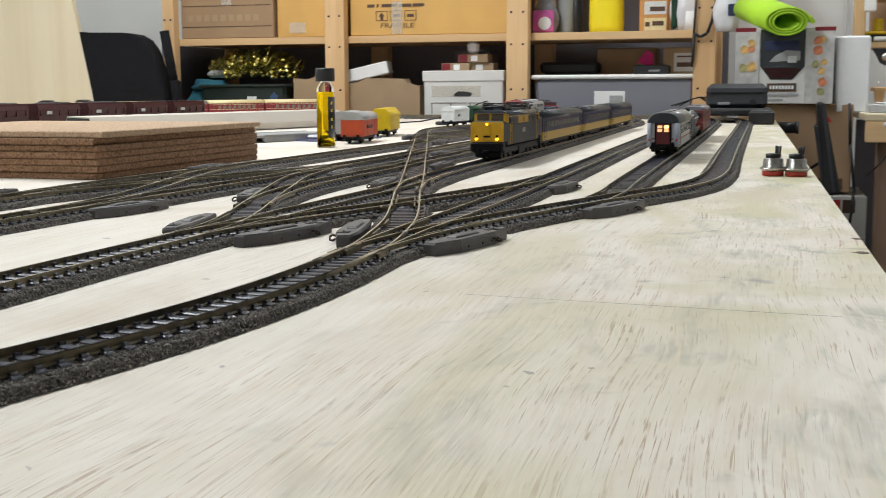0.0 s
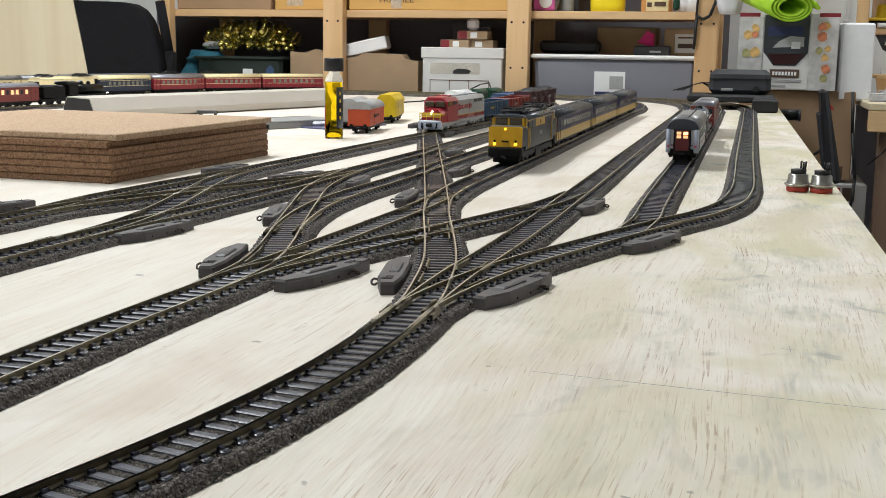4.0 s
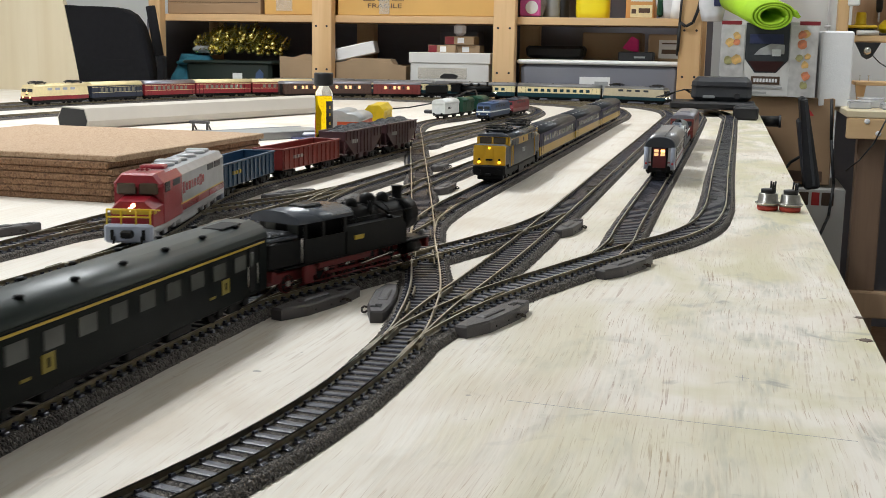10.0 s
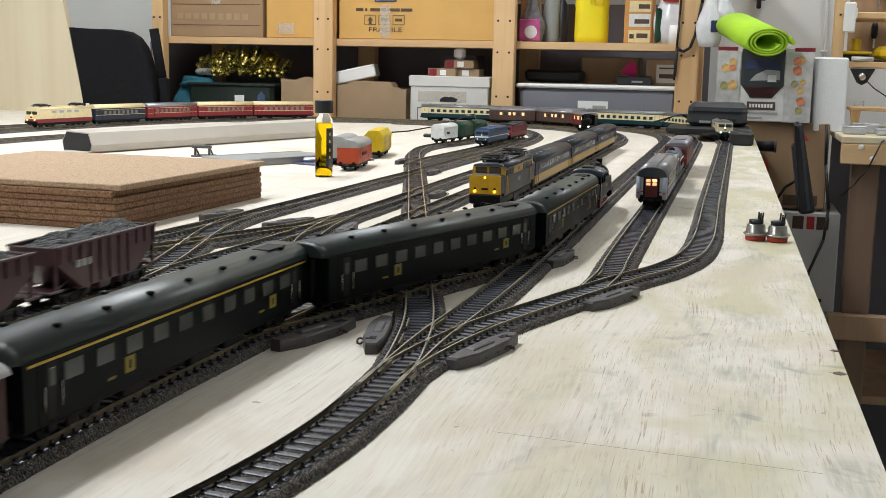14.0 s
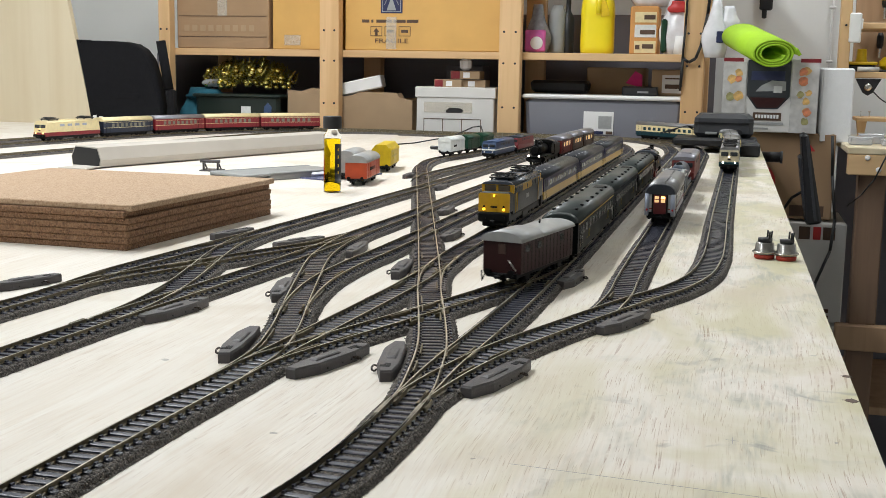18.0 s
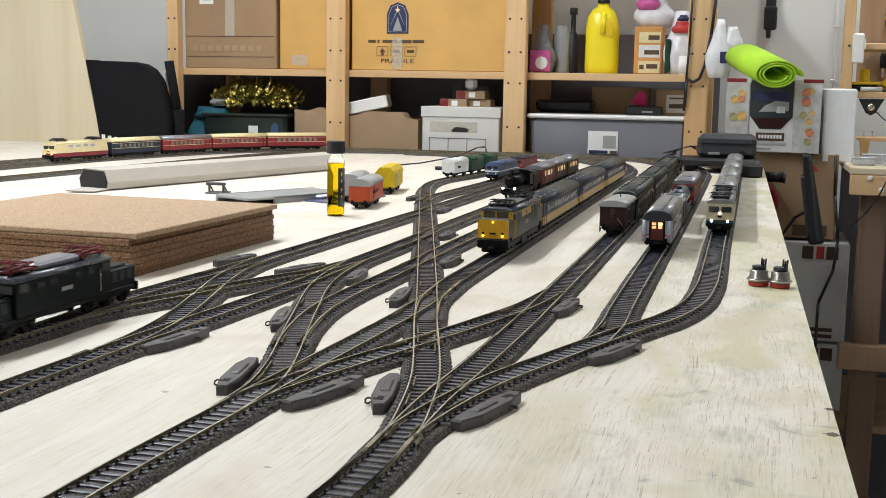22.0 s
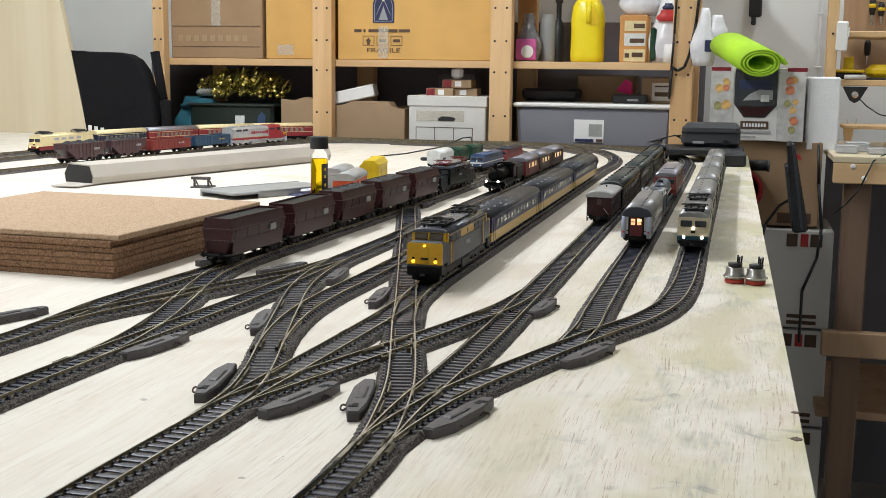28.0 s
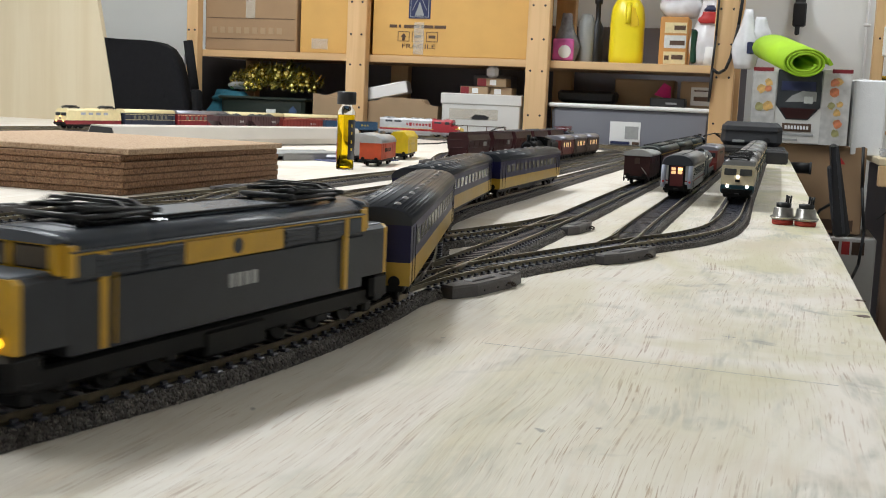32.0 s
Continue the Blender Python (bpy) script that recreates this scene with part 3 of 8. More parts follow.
ROUTES = dict(
    stem_to_fan=A_STEM + V_LINE + [(-0.512, 1.88), (-0.528, 1.99), (-0.524, 2.1), (-0.505, 2.2), (-0.49, 2.5)],
    stem_to_third=A_STEM + [(-0.132, 0.56)] + [(-0.129, 0.64), (-0.126, 0.76)] + G_FAR,
    stem_to_edge=A_STEM + R_LINE + R_FAR,
    edge_to_second=[(-0.064, 0.741), (-0.0605, 0.8), (-0.0615, 0.86), (-0.062, 1.0), (-0.0616, 1.2), (-0.061, 2.3), (-0.065, 2.5), (-0.1, 2.7), (-0.2, 2.87), (-0.36, 2.96), (-0.6, 2.985), (-0.85, 2.975)],
    inner_to_third=[(-0.24, -0.55), (-0.238, 0.385), (-0.234, 0.49), (-0.231, 0.54), (-0.2235, 0.568), (-0.2, 0.64), (-0.16, 0.765), (-0.137, 0.85), (-0.1265, 0.925)],
    inner_to_fourth=[(-0.233, 0.52), (-0.2285, 0.6), (-0.219, 0.8), (-0.2195, 0.87), (-0.2235, 0.95)] + Y_FAR,
    inner_ladder=[(-0.234, 0.5), (-0.2365, 0.555), (-0.247, 0.605), (-0.278, 0.71), (-0.297, 0.775), (-0.326, 0.88), (-0.339, 0.96), (-0.3445, 1.038)],
    ladder_to_fifth=[(-0.266, 0.67), (-0.278, 0.72), (-0.288, 0.785), (-0.2905, 0.86), (-0.288, 0.93), (-0.2855, 1.05), (-0.283, 1.2), (-0.276, 1.6), (-0.27, 2.3), (-0.275, 2.5), (-0.32, 2.7), (-0.42, 2.84), (-0.6, 2.91), (-0.85, 2.9)],
    outer_to_sixth=C_STEM + D_LINE + D_FAR,
    outer_ladder=[(-0.3685, 0.6)] + OUTER,
    far_to_seventh=E_STEM + E_LINE + E_FAR,
    far_to_sixth=[(-0.4515, 0.65), (-0.4485, 0.71), (-0.424, 0.785), (-0.385, 0.89), (-0.36, 0.955), (-0.345, 1.03)],
    fan_eighth=[(-0.449, 1.64), (-0.455, 1.72), (-0.449, 1.82), (-0.437, 2.0), (-0.424, 2.4)],
    slip_curve=[(-0.201, 0.78), (-0.2165, 0.85), (-0.223, 0.92), (-0.2237, 1.0)],
    back_near=BACK_NEAR,
    back_mid=BACK_MID,
    back_far=BACK_FAR,
)
WAYS = dict(
    yellow=[(-0.8, 2.92)] + Y_FAR[::-1][1:] + [(-0.2235, 0.95), (-0.2165, 0.85), (-0.201, 0.78), (-0.152, 0.607), (-0.139, 0.543)] + A_STEM[::-1],
    green=[(-0.24, -1.3)] + ROUTES["inner_to_third"] + G_FAR[:-1],
    santa=[(-0.85, 2.86)] + E_FAR[::-1][1:] + E_LINE[::-1][:4] + OUTER[::-1] + C_STEM[::-1][:-1] + BACK_NEAR + [(-0.6, 2.84), (-0.2, 2.86)],
    hopper=[(0.0, 2.8), (-0.6, 2.84)] + BACK_NEAR[::-1] + E_STEM[1:] + E_LINE + E_FAR + [(-1.4, 2.85)],
    steam=[(-1.29, -0.6)] + BACK_NEAR[:-1] + D_FAR[::-1][1:] + D_LINE[::-1],
    beige=BACK_FAR + R_FAR[::-1][1:] + R_LINE[::-1],
)


# ---- room and board ----
FAR = 3.06
wall_n = part("wall_north", S().box((-0.6, 3.72, 0.405), (4.6, 0.1, 2.71)), WALL)
tagged(wall_n, "pale grey painted garage wall behind the shelves", "wall", kind="structure")
# walls out of view, added to close the room for bounced light
for nm, c, s in (("wall_west", (-2.9, 0.6, 0.405), (0.1, 6.4, 2.71)), ("wall_east", (1.95, 0.6, 0.405), (0.1, 6.4, 2.71)), ("wall_south", (-0.6, -2.55, 0.405), (4.6, 0.1, 2.71))):
    tagged(part(nm, S().box(c, s), WALL), "plain pale wall out of view, added for bounced light", "wall", kind="structure")
tagged(part("floor", S().box((-0.5, 0.6, -0.985), (5.0, 6.6, 0.07)), FLOOR), "grey concrete garage floor", "floor", kind="structure")
# ceiling added unseen, also for the bounce
tagged(part("ceiling", S().box((-0.5, 0.6, 1.79), (5.0, 6.6, 0.06)), CEIL), "plain white ceiling out of view, added for bounced light", "ceiling", kind="structure")
for x, y, z, ln, _ in TUBES:
    f = thing("ceiling_light", "unseen white fluorescent tube fitting under the ceiling", "lamp", pose(x, y, 1.73))
    part("housing", S().box((0, 0, 0.015), (0.16, ln + 0.06, 0.03), 0.006), WHITE, f)
    part("tube", S().rod((-0.03, -ln / 2, -0.008), (-0.03, ln / 2, -0.008), 0.008, 10), TUBE_M, f)

EDGE = 0.0885
board = thing("layout_board", "pale birch plywood layout board on a timber frame", "table", pose(0, 0, 0))
part("top", S().slab([(-2.35, -1.35), (EDGE + 0.0215, -1.35), (EDGE - 0.0275, FAR), (-2.35, FAR)], -0.007, 0.0), PLY, board)
part("ply_core", S().slab([(-2.349, -1.349), (EDGE + 0.0205, -1.349), (EDGE - 0.0283, FAR - 0.001), (-2.349, FAR - 0.001)], -0.018, -0.007), PLY_EDGE, board)
part("frame_rail", S().box((EDGE - 0.06, (FAR - 1.35) / 2, -0.055), (0.036, FAR + 1.3, 0.073), 0.002), BENCH_WOOD, board)
part("frame_rail", S().box((-1.2, FAR - 0.05, -0.055), (2.2, 0.036, 0.073), 0.002), BENCH_WOOD, board)
for lx, ly in ((EDGE - 0.08, -1.2), (EDGE - 0.08, 1.0), (EDGE - 0.08, 2.9), (-2.2, -1.2), (-2.2, 2.9)):
    part("leg", S().box((lx, ly, -0.52), (0.045, 0.07, 0.86), 0.003), BENCH_WOOD, board)
k = part("knot", S().lathe([(0.004, -0.0002), (0.003, 0.0003)], (0.0845, 0.589, 0), 10), INK, board, "dark split knot in the plywood")
part("knot", S().lathe([(0.0032, -0.0002), (0.002, 0.0003)], (0.0862, 0.642, 0), 10), INK, board)

PENCIL = mat("pencil_lead", (0.30, 0.29, 0.28), 0.5)
for a, b, w in (((-0.0708, 0.4357), (0.0655, 0.424), 0.00035), ((0.0205, 0.5003), (0.0265, 0.4992), 0.0003), ((0.0235, 0.5045), (0.0237, 0.495), 0.0003), ((0.0795, 0.5895), (0.089, 0.5885), 0.0009), ((0.083, 0.6425), (0.088, 0.6415), 0.0008), ((0.0848, 0.594), (0.0846, 0.584), 0.0006)):
    dx, dy = b[0] - a[0], b[1] - a[1]
    part("pencil_mark", S().box(((a[0] + b[0]) / 2, (a[1] + b[1]) / 2, 0.0), (math.hypot(dx, dy), w, 0.00016), 0, math.atan2(dy, dx)), PENCIL if w < 0.0005 else INK, board)

# ---- track ----
random.seed(4)
LINES = {k: spline(v) for k, v in ROUTES.items()}


def normals(line):
    d = np.gradient(line, axis=0)
    d /= np.linalg.norm(d, axis=1)[:, None]
    return d, np.stack([d[:, 1], -d[:, 0]], -1)


def sweep(line, prof, stepn, jitter=0.0, rng=None):
    """A profile of (sideways, height) drawn along a plan line."""
    ln = line[::stepn] if (len(line) - 1) % stepn == 0 else np.vstack([line[::stepn], line[-1:]])
    _, nr = normals(ln)
    n = len(prof)
    pr = np.array(prof)
    v = np.zeros((len(ln), n, 3))
    v[:, :, :2] = ln[:, None] + nr[:, None] * pr[None, :, :1]
    v[:, :, 2] = pr[None, :, 1]
    if jitter:
        v[:, :, :2] += rng.normal(0, jitter, (len(ln), n, 2))
        v[:, 1:-1, 2] += rng.normal(0, jitter * 0.7, (len(ln), n - 2))
    sh = S()
    m = len(ln)
    fs = [(a * n + i, (a + 1) * n + i, (a + 1) * n + i + 1, a * n + i + 1) for a in range(m - 1) for i in range(n - 1)]
    sh.add(v.reshape(-1, 3), fs, False)
    return sh


def two_tone(ob, n, top):
    """Rail top paler for its glint, olive sides darkened for the web shadow."""
    ob.data.materials.append(RAIL_M)
    ob.data.polygons.foreach_set("material_index", [1 if k % n == top else 0 for k in range(len(ob.data.polygons))])
    return ob


def loose_stones(line, count, rng):
    """Small stones lying on the shoulders and between the sleepers of one track."""
    _, nr = normals(line)
    k = rng.integers(0, len(line), count)
    off = rng.uniform(-0.0167, 0.0167, count)
    z = np.interp(np.abs(off), [0.0, 0.0128, 0.0143, 0.0156, 0.0168], [0.0042, 0.0041, 0.0030, 0.0015, 0.0003])
    c = np.concatenate([line[k] + nr[k] * off[:, None] + rng.uniform(-0.002, 0.002, (count, 2)) * np.array((0.35, 1.0)), z[:, None]], 1)
    unit = np.array([(1, 0, 0), (0, 1, 0), (-1, 0, 0), (0, -1, 0), (0, 0, 0.8), (0, 0, -0.8)])
    r = rng.uniform(0.00038, 0.00062, count)[:, None, None] * rng.uniform(0.8, 1.15, (count, 6, 1))
    a = rng.uniform(0, 6.28, count)
    rot = np.stack([np.stack([np.cos(a), -np.sin(a)], -1), np.stack([np.sin(a), np.cos(a)], -1)], 1)
    o = np.repeat(unit[None], count, 0)
    o[:, :, :2] = np.einsum("nij,nkj->nki", rot, o[:, :, :2])
    v = (c[:, None] + o * r).reshape(-1, 3)
    f = np.array([(0, 1, 4), (1, 2, 4), (2, 3, 4), (3, 0, 4), (1, 0, 5), (2, 1, 5), (3, 2, 5), (0, 3, 5)])
    f = (f[None] + 6 * np.arange(count)[:, None, None]).reshape(-1, 3)
    me = bpy.data.meshes.new("stones")
    me.from_pydata(v.tolist(), [], f.tolist())
    me.update()
    return me


GAUGE = 0.0165
CHAIRS = [sx * (0.0165 / 2 + 0.0005 + d) for sx in (-1, 1) for d in (-0.0013, 0.0013)]
sleep = S().box((0, 0, 0.0038), (0.0252, 0.0034, 0.0028), 0.0004)
for cx in CHAIRS:
    sleep.box((cx, 0, 0.0056), (0.0012, 0.0022, 0.0011))
SLEEP = sleep.mesh("sleeper")
SLEEP.materials.append(SLEEPER)
rng = np.random.default_rng(3)
near_left = 292
order = list(ROUTES)
seen_at = []
for i, name in enumerate(order):
    line = LINES[name]
    lift = 0.0001 * (i % 7)
    tr = thing("track", "H0 track with dark sleepers on moulded ballast bed", "model track", pose(0, 0, 0), group="tracks of the layout", kind="structure")
    bed = [(-0.0168, 0.0002), (-0.0156, 0.0014), (-0.0146, 0.0032), (-0.0132, 0.0039 + lift), (-0.006, 0.0041 + lift), (0.006, 0.0041 + lift), (0.0132, 0.0039 + lift), (0.0146, 0.0032), (0.0156, 0.0014), (0.0168, 0.0002)]
    part("ballast_bed", sweep(line, bed, 1, 0.00016, rng), BALLAST, tr)
    for side in (-1, 1):
        c = side * (GAUGE / 2 + 0.0005)
        rail = [(c - 0.0011, 0.005), (c - 0.00035, 0.0056), (c - 0.00045, 0.007), (c - 0.00045, RAIL), (c + 0.00045, RAIL), (c + 0.00045, 0.007), (c + 0.00035, 0.0056), (c + 0.0011, 0.005)]
        two_tone(part("rail", sweep(line, rail, 2), RAIL_SIDE, tr), 7, 3)
    d, nr = normals(line)
    stepn = 2
    joined = S()
    for j in range(0, len(line), stepn):
        x, y = line[j]
        if any(abs(x - a) < 0.006 and abs(y - b) < 0.0045 for a, b in seen_at[-1500:]) or y < -0.1:
            continue
        seen_at.append((x, y))
        ang = math.atan2(d[j][1], d[j][0]) - math.pi / 2
        if y < 0.78 and -0.3 < x and near_left > 0 and y > 0.2:
            near_left -= 1
            o = part("sleeper", SLEEP, SLEEPER, tr)
            o.matrix_basis = pose(x, y, 0.0001 * (i % 5), 0, 0, math.degrees(ang))
        else:
            joined.box((x, y, 0.0038), (0.0252, 0.0034, 0.0028), 0.0, ang)
            if y < 1.3 and x > -0.6:
                for cx in CHAIRS:
                    joined.box((x + cx * math.cos(ang), y + cx * math.sin(ang), 0.0056), (0.0012, 0.0022, 0.0011), 0.0, ang)
    if joined.v:
        tagged(part("sleepers", joined, SLEEPER, tr), kind="stuff")
    close = line[(line[:, 1] > 0.1) & (line[:, 1] < 1.15) & (line[:, 0] > -0.6)]
    if len(close) > 30:
        tagged(part("stones", loose_stones(close, int(len(close) * 0.004 * 30000), rng), STONES, tr), kind="stuff")
# frogs, wing rails and check rails wherever two running rails cross
points = thing("turnout_fittings", "bright frogs, check rails and black plates of the turnouts", "model track", pose(0, 0, 0), kind="structure")


def running_rails(line):
    """Both running rails of a line within the yard, each with the other rail's side."""
    _, nr = normals(line)
    m = (line[:, 1] > 0.3) & (line[:, 1] < 1.9) & (line[:, 0] > -0.6)
    return [(side, line[m] + nr[m] * side * (GAUGE / 2 + 0.0005), nr[m]) for side in (-1, 1)] if m.sum() > 8 else []


def crossings(a, b):
    """Where two polylines cross at more than three degrees: the point and both directions."""
    p, q = a[:-1], b[:-1]
    r, t = np.diff(a, axis=0), np.diff(b, axis=0)
    den = r[:, None, 0] * t[None, :, 1] - r[:, None, 1] * t[None, :, 0]
    w = q[None] - p[:, None]
    safe = np.where(np.abs(den) < 1e-12, 1.0, den)
    u = (w[..., 0] * t[None, :, 1] - w[..., 1] * t[None, :, 0]) / safe
    v = (w[..., 0] * r[:, None, 1] - w[..., 1] * r[:, None, 0]) / safe
    ok = (u >= 0) & (u < 1) & (v >= 0) & (v < 1) & (np.abs(den) > 0.052 * 0.004**2)
    return [(p[i] + u[i, j] * r[i], r[i] / np.linalg.norm(r[i]), t[j] / np.linalg.norm(t[j]), i, j) for i, j in zip(*np.nonzero(ok))]


def short_rail(name, c, d, nrm, half, off, flare, height, material):
    """A short piece of rail beside a running rail, its ends bent away."""
    pts = [c + d * k * half + nrm * (off + flare * (abs(k) > 0.7)) for k in (-1.0, -0.72, 0.72, 1.0)]
    prof = [(-0.0006, 0.005), (-0.0004, height), (0.0004, height), (0.0006, 0.005)]
    part(name, sweep(np.array(pts), prof, 1), material, points)


RUNS = {k: running_rails(v) for k, v in LINES.items() if not k.startswith("back")}
frogs_at = []
keys = list(RUNS)
for ia, ka in enumerate(keys):
    for kb in keys[ia + 1:]:
        for sa, ra, na in RUNS[ka]:
            for sb, rb, nb in RUNS[kb]:
                for c, da, db, i, j in crossings(ra, rb):
                    if any(np.hypot(*(c - f)) < 0.011 for f in frogs_at):
                        continue
                    frogs_at.append(c)
                    if db @ da < 0:
                        db = -db
                    mid = (da + db) / np.linalg.norm(da + db)
                    turn = math.atan2(mid[1], mid[0]) - math.pi / 2
                    part("frog_plate", S().box((c[0], c[1], 0.0048), (0.006, 0.017, 0.0012), 0.0003, turn), PLATE, points)
                    part("frog", S().box((c[0], c[1], RAIL - 0.0007), (0.0017, 0.0085, 0.0018), 0.0004, turn), RAIL_M, points)
                    for d, n, side in ((da, na[i], sa), (db, nb[j], sb)):
                        short_rail("check_rail", c - n * side * (GAUGE + 0.001), d, n, 0.012, side * 0.0019, side * 0.0009, RAIL, RAIL_SIDE)
                        short_rail("wing_rail", c - mid * 0.011, d, n, 0.008, side * 0.0016, side * 0.0007, RAIL, RAIL_SIDE)


def turnout_drive(x, y, ang, length):
    """A moulded drive housing with a raised lid, a slot and a wire hook."""
    t = thing("turnout_drive", "grey-brown plastic turnout drive beside the track", "turnout motor", pose(x, y, 0, 0, 0, ang), group="turnout drives")
    h = length / 2
    prof = [(-0.0055, -h), (0.0025, -h), (0.0082, -h * 0.52), (0.0082, h * 0.45), (0.0035, h), (-0.0045, h * 0.97), (-0.0078, h * 0.5), (-0.0078, -h * 0.5)]
    sh = S()
    vs = []
    for z, k in ((0, 0.82), (0.0052, 0.82), (0.0064, 0.72)):
        vs += [(a * k, b * (0.975 if z > 0.006 else 1), z) for a, b in prof]
    n = len(prof)
    fs = [tuple(range(n))[::-1]] + [(r * n + i, r * n + (i + 1) % n, (r + 1) * n + (i + 1) % n, (r + 1) * n + i) for r in range(2) for i in range(n)] + [tuple(2 * n + i for i in range(n))]
    sh.add(vs, fs)
    part("housing", sh, MOTOR_M, t)
    part("lid", S().box((-0.0006, -h * 0.12, 0.0069), (0.0062, h * 0.72, 0.0014), 0.0005, 0, (0.72, 0.8)), MOTOR_M, t)
    # black bars on the closed top paint the shade inside the slot
    part("slot", S().box((0, h * 0.62, 0.0063), (0.0036, h * 0.2, 0.0006)), SLOT, t)
    part("slot", S().box((0.0012, h * 0.68, 0.00634), (0.0058, h * 0.1, 0.0006)), SLOT, t)
    part("lever", S().rod((0.0, h * 0.62, 0.0058), (0.0012, h * 0.68, 0.0072), 0.0005, 6), MOTOR_M, t)
    for q in (-0.35, 0.05, 0.3):
        part("screw_hole", S().rod((0.0070, h * q, 0.0024), (0.00755, h * q, 0.0024), 0.0006, 8), BLACK, t)
    part("hook", S().tube([(0.006, h * 0.36, 0.003), (0.0088, h * 0.38, 0.0038), (0.0099, h * 0.43, 0.003), (0.0095, h * 0.48, 0.0016), (0.0078, h * 0.5, 0.0014), (0.0068, h * 0.46, 0.0022)], 0.0006), WIRE_D, t, "bent dark wire hook")


DRIVES = [(-0.2039, 0.572, -15.4, 0.073), (-0.1029, 0.5655, -14.5, 0.073), (-0.1701, 0.5827, 191, 0.073), (-0.2708, 0.5925, 190, 0.074), (-0.3139, 0.7651, 195, 0.072),
          (-0.3535, 0.6694, -9, 0.071), (-0.0504, 0.7359, -20, 0.071), (-0.1091, 0.8875, -6, 0.066), (-0.3249, 0.9739, 187, 0.068), (-0.2546, 0.8867, 187, 0.072), (-0.2649, 1.1025, 0, 0.066),
          (-0.3227, 1.3071, 1, 0.063), (-0.4032, 1.5857, 2, 0.062), (-0.496, 1.745, 0, 0.058), (-0.3911, 0.9978, -22, 0.066), (-0.4762, 1.0295, -14, 0.062), (-0.5096, 0.7255, -20, 0.062)]
for dd in DRIVES:
    turnout_drive(*dd)

# ---- things on the board ----
cork = thing("cork_sheet_stack", "stack of square brown cork tiles on the board", "cork tiles", pose(0, 0, 0))
random.seed(9)
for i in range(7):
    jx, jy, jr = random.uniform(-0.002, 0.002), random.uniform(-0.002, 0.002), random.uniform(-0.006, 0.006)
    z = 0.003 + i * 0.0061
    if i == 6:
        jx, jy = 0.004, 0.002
    # lit tone on the top tile, shaded tone on those below
    part("cork_tile", S().box((-0.672 + jx, 1.068 + jy, z), (0.305, 0.305, 0.0058), 0.0008, -0.045 + jr), CORK_LIT if i == 6 else CORK_SHADED, cork)

bottle = thing("oil_bottle", "slim clear bottle of amber oil with black cap", "bottle", pose(-0.533, 1.48, 0))
part("oil", S().lathe([(0.0100, 0.0015), (0.0108, 0.003), (0.0108, 0.074), (0.0100, 0.0745)], n=28), OIL, bottle, "amber oil")
part("shell", S().lathe([(0.0115, 0), (0.0122, 0.0015), (0.0122, 0.079), (0.0075, 0.086), (0.0075, 0.09)], n=28), GLASS, bottle, "clear plastic shell")
part("cap", S().lathe([(0.0125, 0.0885), (0.013, 0.0895), (0.013, 0.1045), (0.0122, 0.106), (0.002, 0.106)], n=24), BLACK, bottle, "ribbed black cap")


def wrap(r, a0, a1, z0, z1, n=10):
    """A strip of paper round a bottle."""
    sh = S()
    vs = [(q * math.cos(a0 + (a1 - a0) * i / n), q * math.sin(a0 + (a1 - a0) * i / n), z) for q in (r, r + 0.0003) for z in (z0, z1) for i in range(n + 1)]
    m = n + 1
    fs = [(o + i, o + i + 1, o + m + i + 1, o + m + i) for o in (0, 2 * m) for i in range(n)]
    fs += [(i, 2 * m + i, 2 * m + i + 1, i + 1) for i in range(n)] + [(m + i, m + i + 1, 3 * m + i + 1, 3 * m + i) for i in range(n)]
    return sh.add(vs, fs, True)


part("label", wrap(0.01225, -0.95, 0.5, 0.014, 0.068), BLACK, bottle, "dark printed label")
for z in (0.058, 0.048, 0.036, 0.026):
    part("label_mark", wrap(0.0127, -0.6, -0.45, z, z + 0.004, 4), P["wagyel"], bottle)

for x, y in ((0.0465, 1.080), (0.0662, 1.076)):
    p = thing("potentiometer", "bright metal control potentiometer lying terminals up", "electronic part", pose(x, y, 0), group="pair of potentiometers")
    part("base", S().lathe([(0.0085, 0.0), (0.0095, 0.001), (0.0095, 0.0045)], n=20), RED_BASE, p, "red fibre base")
    part("can", S().lathe([(0.0098, 0.0045), (0.0105, 0.0055), (0.0105, 0.0075), (0.009, 0.009), (0.0085, 0.015), (0.0075, 0.0158)], n=20), POT_M, p)
    part("collar", S().lathe([(0.0113, 0.006), (0.0117, 0.0066), (0.0113, 0.0072)], n=20), STEEL, p)
    part("wafer", S().lathe([(0.0065, 0.0158), (0.0068, 0.0195), (0.004, 0.02)], n=14), BLACK, p)
    for a in (-0.9, 0.2, 1.2):
        part("terminal", S().rod((0.0055 * math.cos(a), 0.0055 * math.sin(a), 0.0195), (0.0062 * math.cos(a), 0.0062 * math.sin(a), 0.0265), 0.0009, 6), BLACK, p)

chan = thing("card_channel", "long folded grey card channel lying on its side", "packaging", pose(-0.955, 1.99, 0, 0, 0, -16))
prof = [(-0.033, 0), (0.033, 0), (0.033, 0.003), (0.026, 0.003), (0.028, 0.028), (0.012, 0.036), (-0.022, 0.036), (-0.034, 0.018)]
part("shell", S().prism([(-0.034, 0.002), (0.03, 0.002), (0.034, 0.014), (0.026, 0.0345), (-0.026, 0.036), (-0.037, 0.018)], -0.32, 0.36), GREYBOARD, chan)
